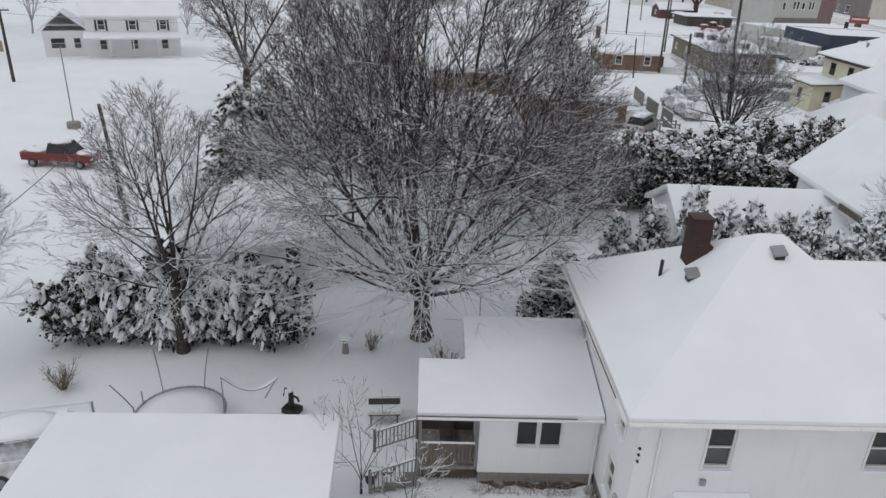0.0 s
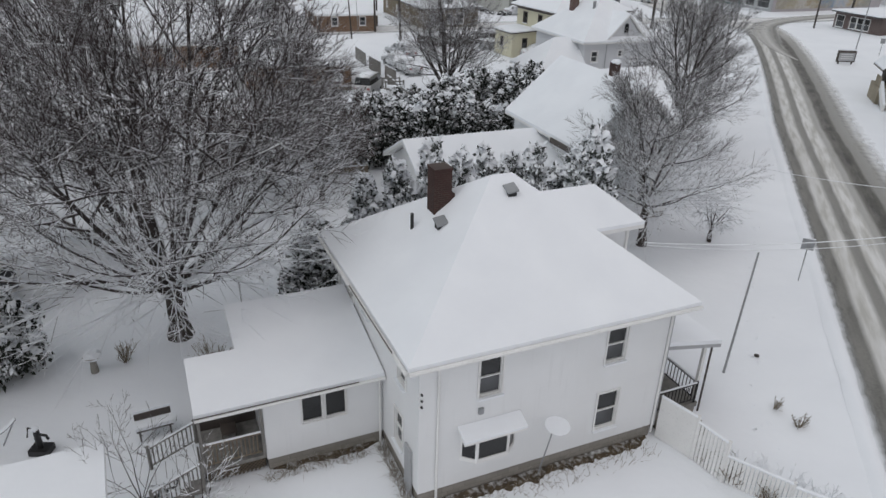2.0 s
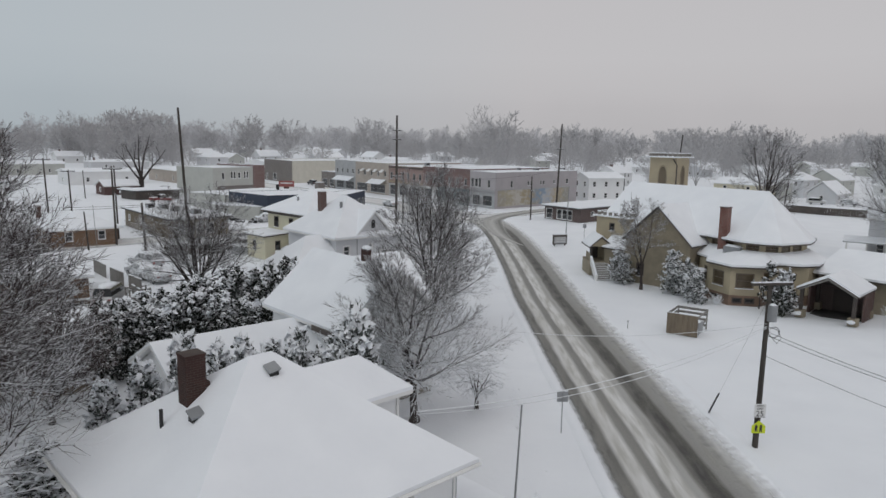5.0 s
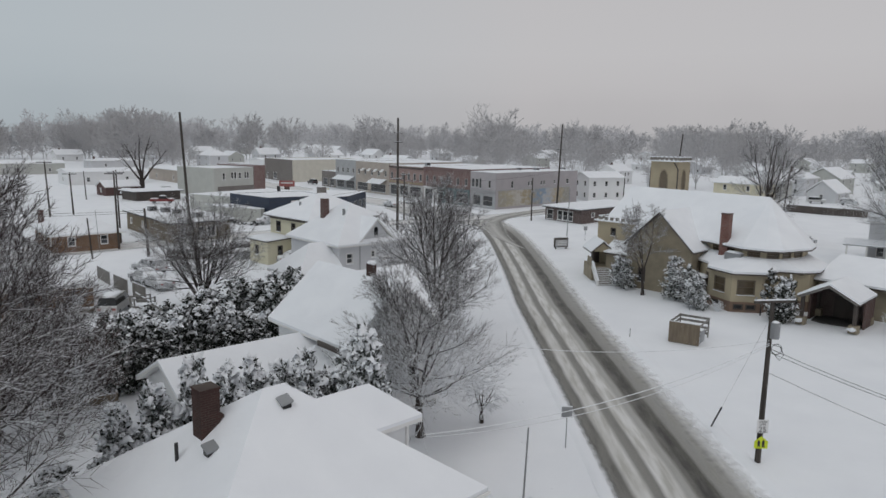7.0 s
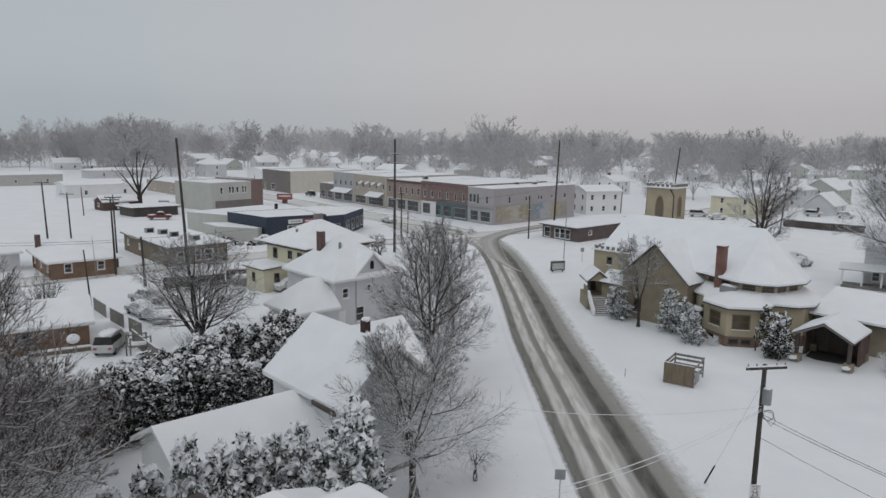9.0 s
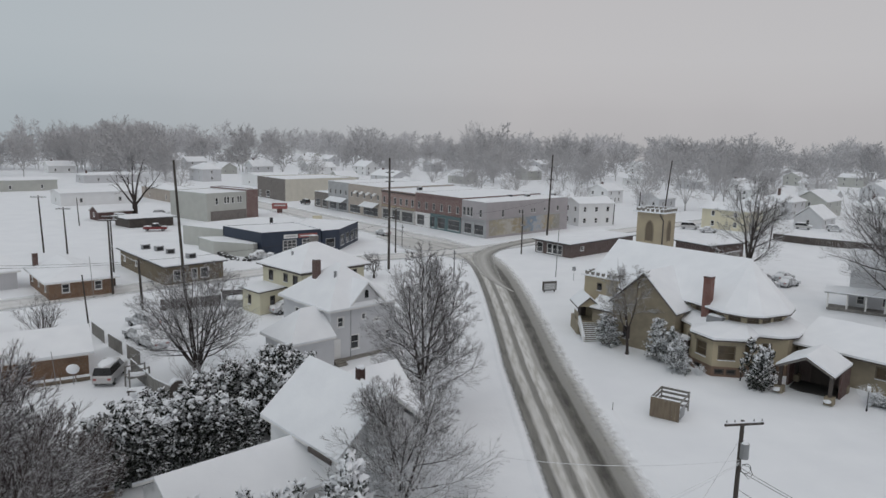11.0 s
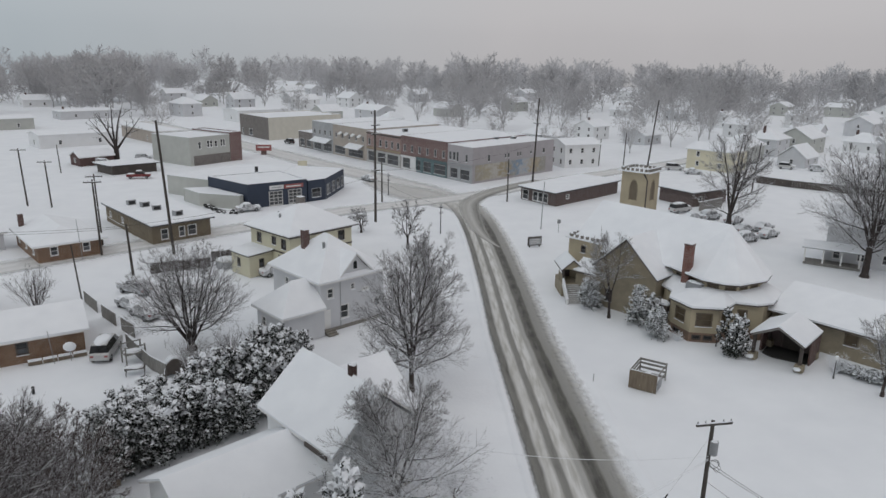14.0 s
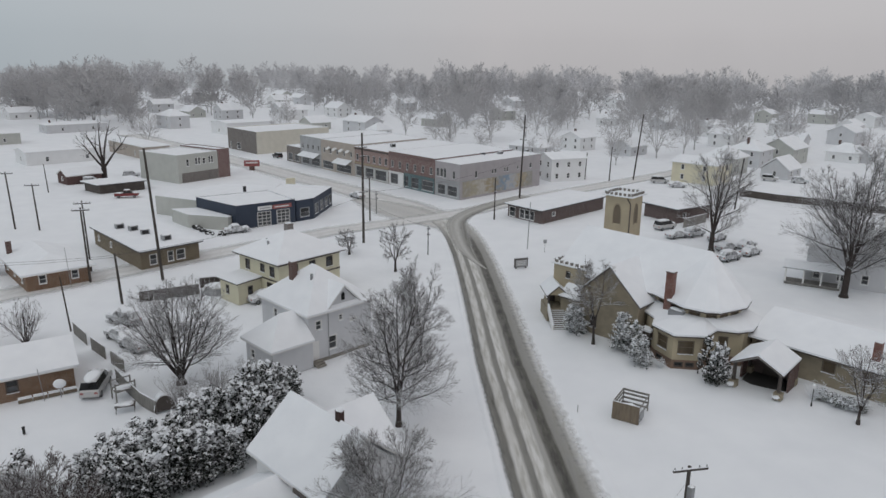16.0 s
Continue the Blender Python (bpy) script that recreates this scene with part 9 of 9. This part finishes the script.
# ---- back yard of the white house ----
def trampoline():
    ob = thing("trampoline", "round trampoline deep in snow with leaning net poles", "trampoline", -20.4, 9.0, 0, 0)
    R, z = 1.6, 0.72
    ring = [(R * math.cos(a), R * math.sin(a), z) for a in [i * math.pi / 20 for i in range(41)]]
    part("frame", Build().path(ring, 0.04, 6), galvanised, ob)
    part("mat", Build().tube((0, 0, z - 0.05), (0, 0, z - 0.02), R - 0.15, n=32), black_metal, ob)
    part("snow_layer", Build().blob((0, 0, z - 0.03), R - 0.03, R - 0.03, 0.12, 4, 40, 0.02), snow, ob, "smooth snow on the mat", True)
    for i in range(48):
        a = 2 * math.pi * i / 48
        part("spring", Build().tube(((R - 0.1) * math.cos(a), (R - 0.1) * math.sin(a), z + 0.04), ((R + 0.05) * math.cos(a), (R + 0.05) * math.sin(a), z + 0.04), 0.02, n=4), grey_paint, ob)
    for a, tx, ty, h in ((227, -0.5, -0.5, 1.9), (175, -0.3, 0.0, 2.4), (120, 0.0, 0.3, 2.3), (40, 0.0, 0.0, 2.4), (205, 0.0, 0.0, 1.2), (330, 0.1, 0.1, 1.5)):
        a = radians(a)
        x, y = (R + 0.06) * math.cos(a), (R + 0.06) * math.sin(a)
        part("net_pole", Build().path([(x, y, 0), (x, y, z + 0.2), (x + tx * 0.4, y + ty * 0.4, z + (h - z) * 0.55), (x + tx, y + ty, h)], 0.025, 5), galvanised, ob)
        part("leg", Build().tube((x * 0.95, y * 0.95, 0), (x * 0.95, y * 0.95, z), 0.035, n=5), galvanised, ob)
    p, q = Vector((1.28, 1.1, 2.4)), Vector((2.0, 2.9, 1.9))
    pts = [p.lerp(q, i / 10) - Vector((0, 0, 2.2 * (i / 10) * (1 - i / 10))) for i in range(11)]
    part("sagging_net", Build().path(pts, 0.06, 6), cable_frosted, ob, "sagging safety net loaded with snow")
    part("net_pole", Build().path([q, q - Vector((0.3, 0.4, 0.9))], 0.025, 5), galvanised, ob)


trampoline()


def yard_things():
    bb = thing("bird_bath", "stone bird bath heaped with snow", "bird bath", -20.4, 16.7)
    part("pedestal", Build().tube((0, 0, -0.05), (0, 0, 0.6), 0.16, 0.1, 10), concrete, bb)
    part("basin", Build().tube((0, 0, 0.6), (0, 0, 0.72), 0.2, 0.36, 14), concrete, bb)
    part("snow_cap", Build().blob((0, 0, 0.74), 0.36, 0.36, 0.2, 4, 14), snow, bb)
    be = thing("garden_bench", "dark garden bench with snow on seat and back", "bench", -15.6, 14.7, 0, 48)
    part("seat", Build().box(-0.6, 0.6, -0.25, 0.2, 0.4, 0.46), dark_trim, be)
    part("snow_layer", Build().box(-0.6, 0.6, -0.25, 0.2, 0.464, 0.6), snow, be)
    part("backrest", Build().box(-0.6, 0.6, 0.2, 0.26, 0.46, 0.9), dark_trim, be)
    part("snow_cap", Build().box(-0.62, 0.62, 0.17, 0.29, 0.904, 1.0), snow, be)
    for x in (-0.5, 0.5):
        for y in (-0.2, 0.2):
            part("leg", Build().tube((x, y, -0.02), (x, y, 0.4), 0.03, n=5), dark_trim, be)
    gr = thing("yard_ornament", "dark garden pump ornament streaked with snow", "ornament", -18.5, 12.5, 0, 20)
    part("base", Build().box(-0.3, 0.35, -0.25, 0.25, -0.02, 0.2), black_metal, gr)
    part("column", Build().tube((0, 0, 0.2), (0, 0, 0.95), 0.12, 0.09, 8), black_metal, gr)
    part("spout", Build().path([(0, 0, 0.75), (0.3, 0, 0.7), (0.35, 0, 0.55)], 0.05), black_metal, gr)
    part("handle", Build().path([(0, 0, 0.95), (-0.25, 0, 1.0), (-0.35, 0, 0.6)], 0.03), black_metal, gr)
    part("snow_cap", Build().blob((0, 0, 0.98), 0.13, 0.13, 0.1, 3, 8), snow, gr)
    ra = thing("pipe_rail", "low snow-lined pipe rail", "rail", -23.4, 7.0)
    part("rail", Build().tube((0, 0, 0.6), (-2.2, -3.6, 0.6), 0.05, n=6), snow, ra)
    for k in (0, 1):
        part("post", Build().tube((-2.2 * k, -3.6 * k, -0.05), (-2.2 * k, -3.6 * k, 0.6), 0.05, n=6), galvanised, ra)
    fe = thing("feeder_post", "short post with a small snow-capped feeder", "bird feeder", -22.3, 16.1)
    part("post", Build().tube((0, 0, -0.05), (0, 0, 0.9), 0.03, n=5), galvanised, fe)
    part("feeder", Build().box(-0.12, 0.12, -0.12, 0.12, 0.5, 0.8), grey_wood, fe)
    for i, (x, y, h) in enumerate([(-22.9, 15.6, 1.0), (-22.6, 15.9, 0.9)]):
        s = thing("garden_stake", "thin garden stake in the snow", "stake", x, y, group="garden stakes")
        part("stake", Build().tube((0, 0, -0.05), (0.05, 0, h), 0.015, n=4), galvanised, s)
    for i, (x, y) in enumerate([(-13.5, 12.2), (-13.2, 12.7)]):
        pot = thing("flower_pot", "dark flower pot capped with snow beside the garage", "pot", x, y, group="pots")
        part("pot", Build().tube((0, 0, -0.03), (0, 0, 0.4), 0.18, 0.24, 10), black_metal, pot)
        part("snow_cap", Build().blob((0, 0, 0.4), 0.22, 0.22, 0.12, 3, 8), snow, pot)
    pr = thing("buried_stone", "dark stone showing through the snow by the walk", "stone", 4.4, 28.6)
    part("stone", Build().blob((0, 0, 0.02), 0.13, 0.08, 0.08, 3, 8), dark_trim, pr)


yard_things()


def pallet_stack():
    """A snow-covered wooden lattice lying under the bare trees."""
    ob = thing("wooden_lattice", "dark wooden lattice lying under snow among bare trees", "lattice", -24.3, 39.6, 0, 42)
    for y in (0.0, 1.1):
        part("runner", Build().box(0, 4.2, y - 0.05, y + 0.05, 0.0, 0.5), weathered_wood, ob)
        part("snow_cap", Build().box(0, 4.2, y - 0.05, y + 0.05, 0.504, 0.58), snow, ob)
    for i in range(8):
        x = 0.15 + i * 0.56
        part("slat", Build().box(x - 0.06, x + 0.06, -0.15, 1.25, 0.584, 0.63), weathered_wood, ob)
        part("snow_cap", Build().box(x - 0.07, x + 0.07, -0.15, 1.25, 0.634, 0.74), snow, ob)


pallet_stack()


def footprints():
    """A trodden line of footprints in the snow beside the road."""
    rng = np.random.default_rng(9)
    way = np.array([(4.3, 20.0), (4.6, 24.0), (4.2, 28.5), (4.6, 33.0), (4.2, 38.0), (4.5, 44.0)])
    t = np.sort(rng.random(46)) * 22 + 22
    x = np.interp(t, way[:, 1], way[:, 0]) + rng.normal(0, 0.28, len(t))
    pts = np.stack([x, t, np.full(len(t), -0.02)], 1)
    v, f = lumps(rng, pts, rng.normal(0, 1, pts.shape), 0.07, 0.6)
    ob = part("footprints", arrays_mesh("footprints", v, f, snow_clump, True))
    tagged(ob, "line of footprints and kicked-up snow along the verge", "footprints", kind="stuff")


footprints()
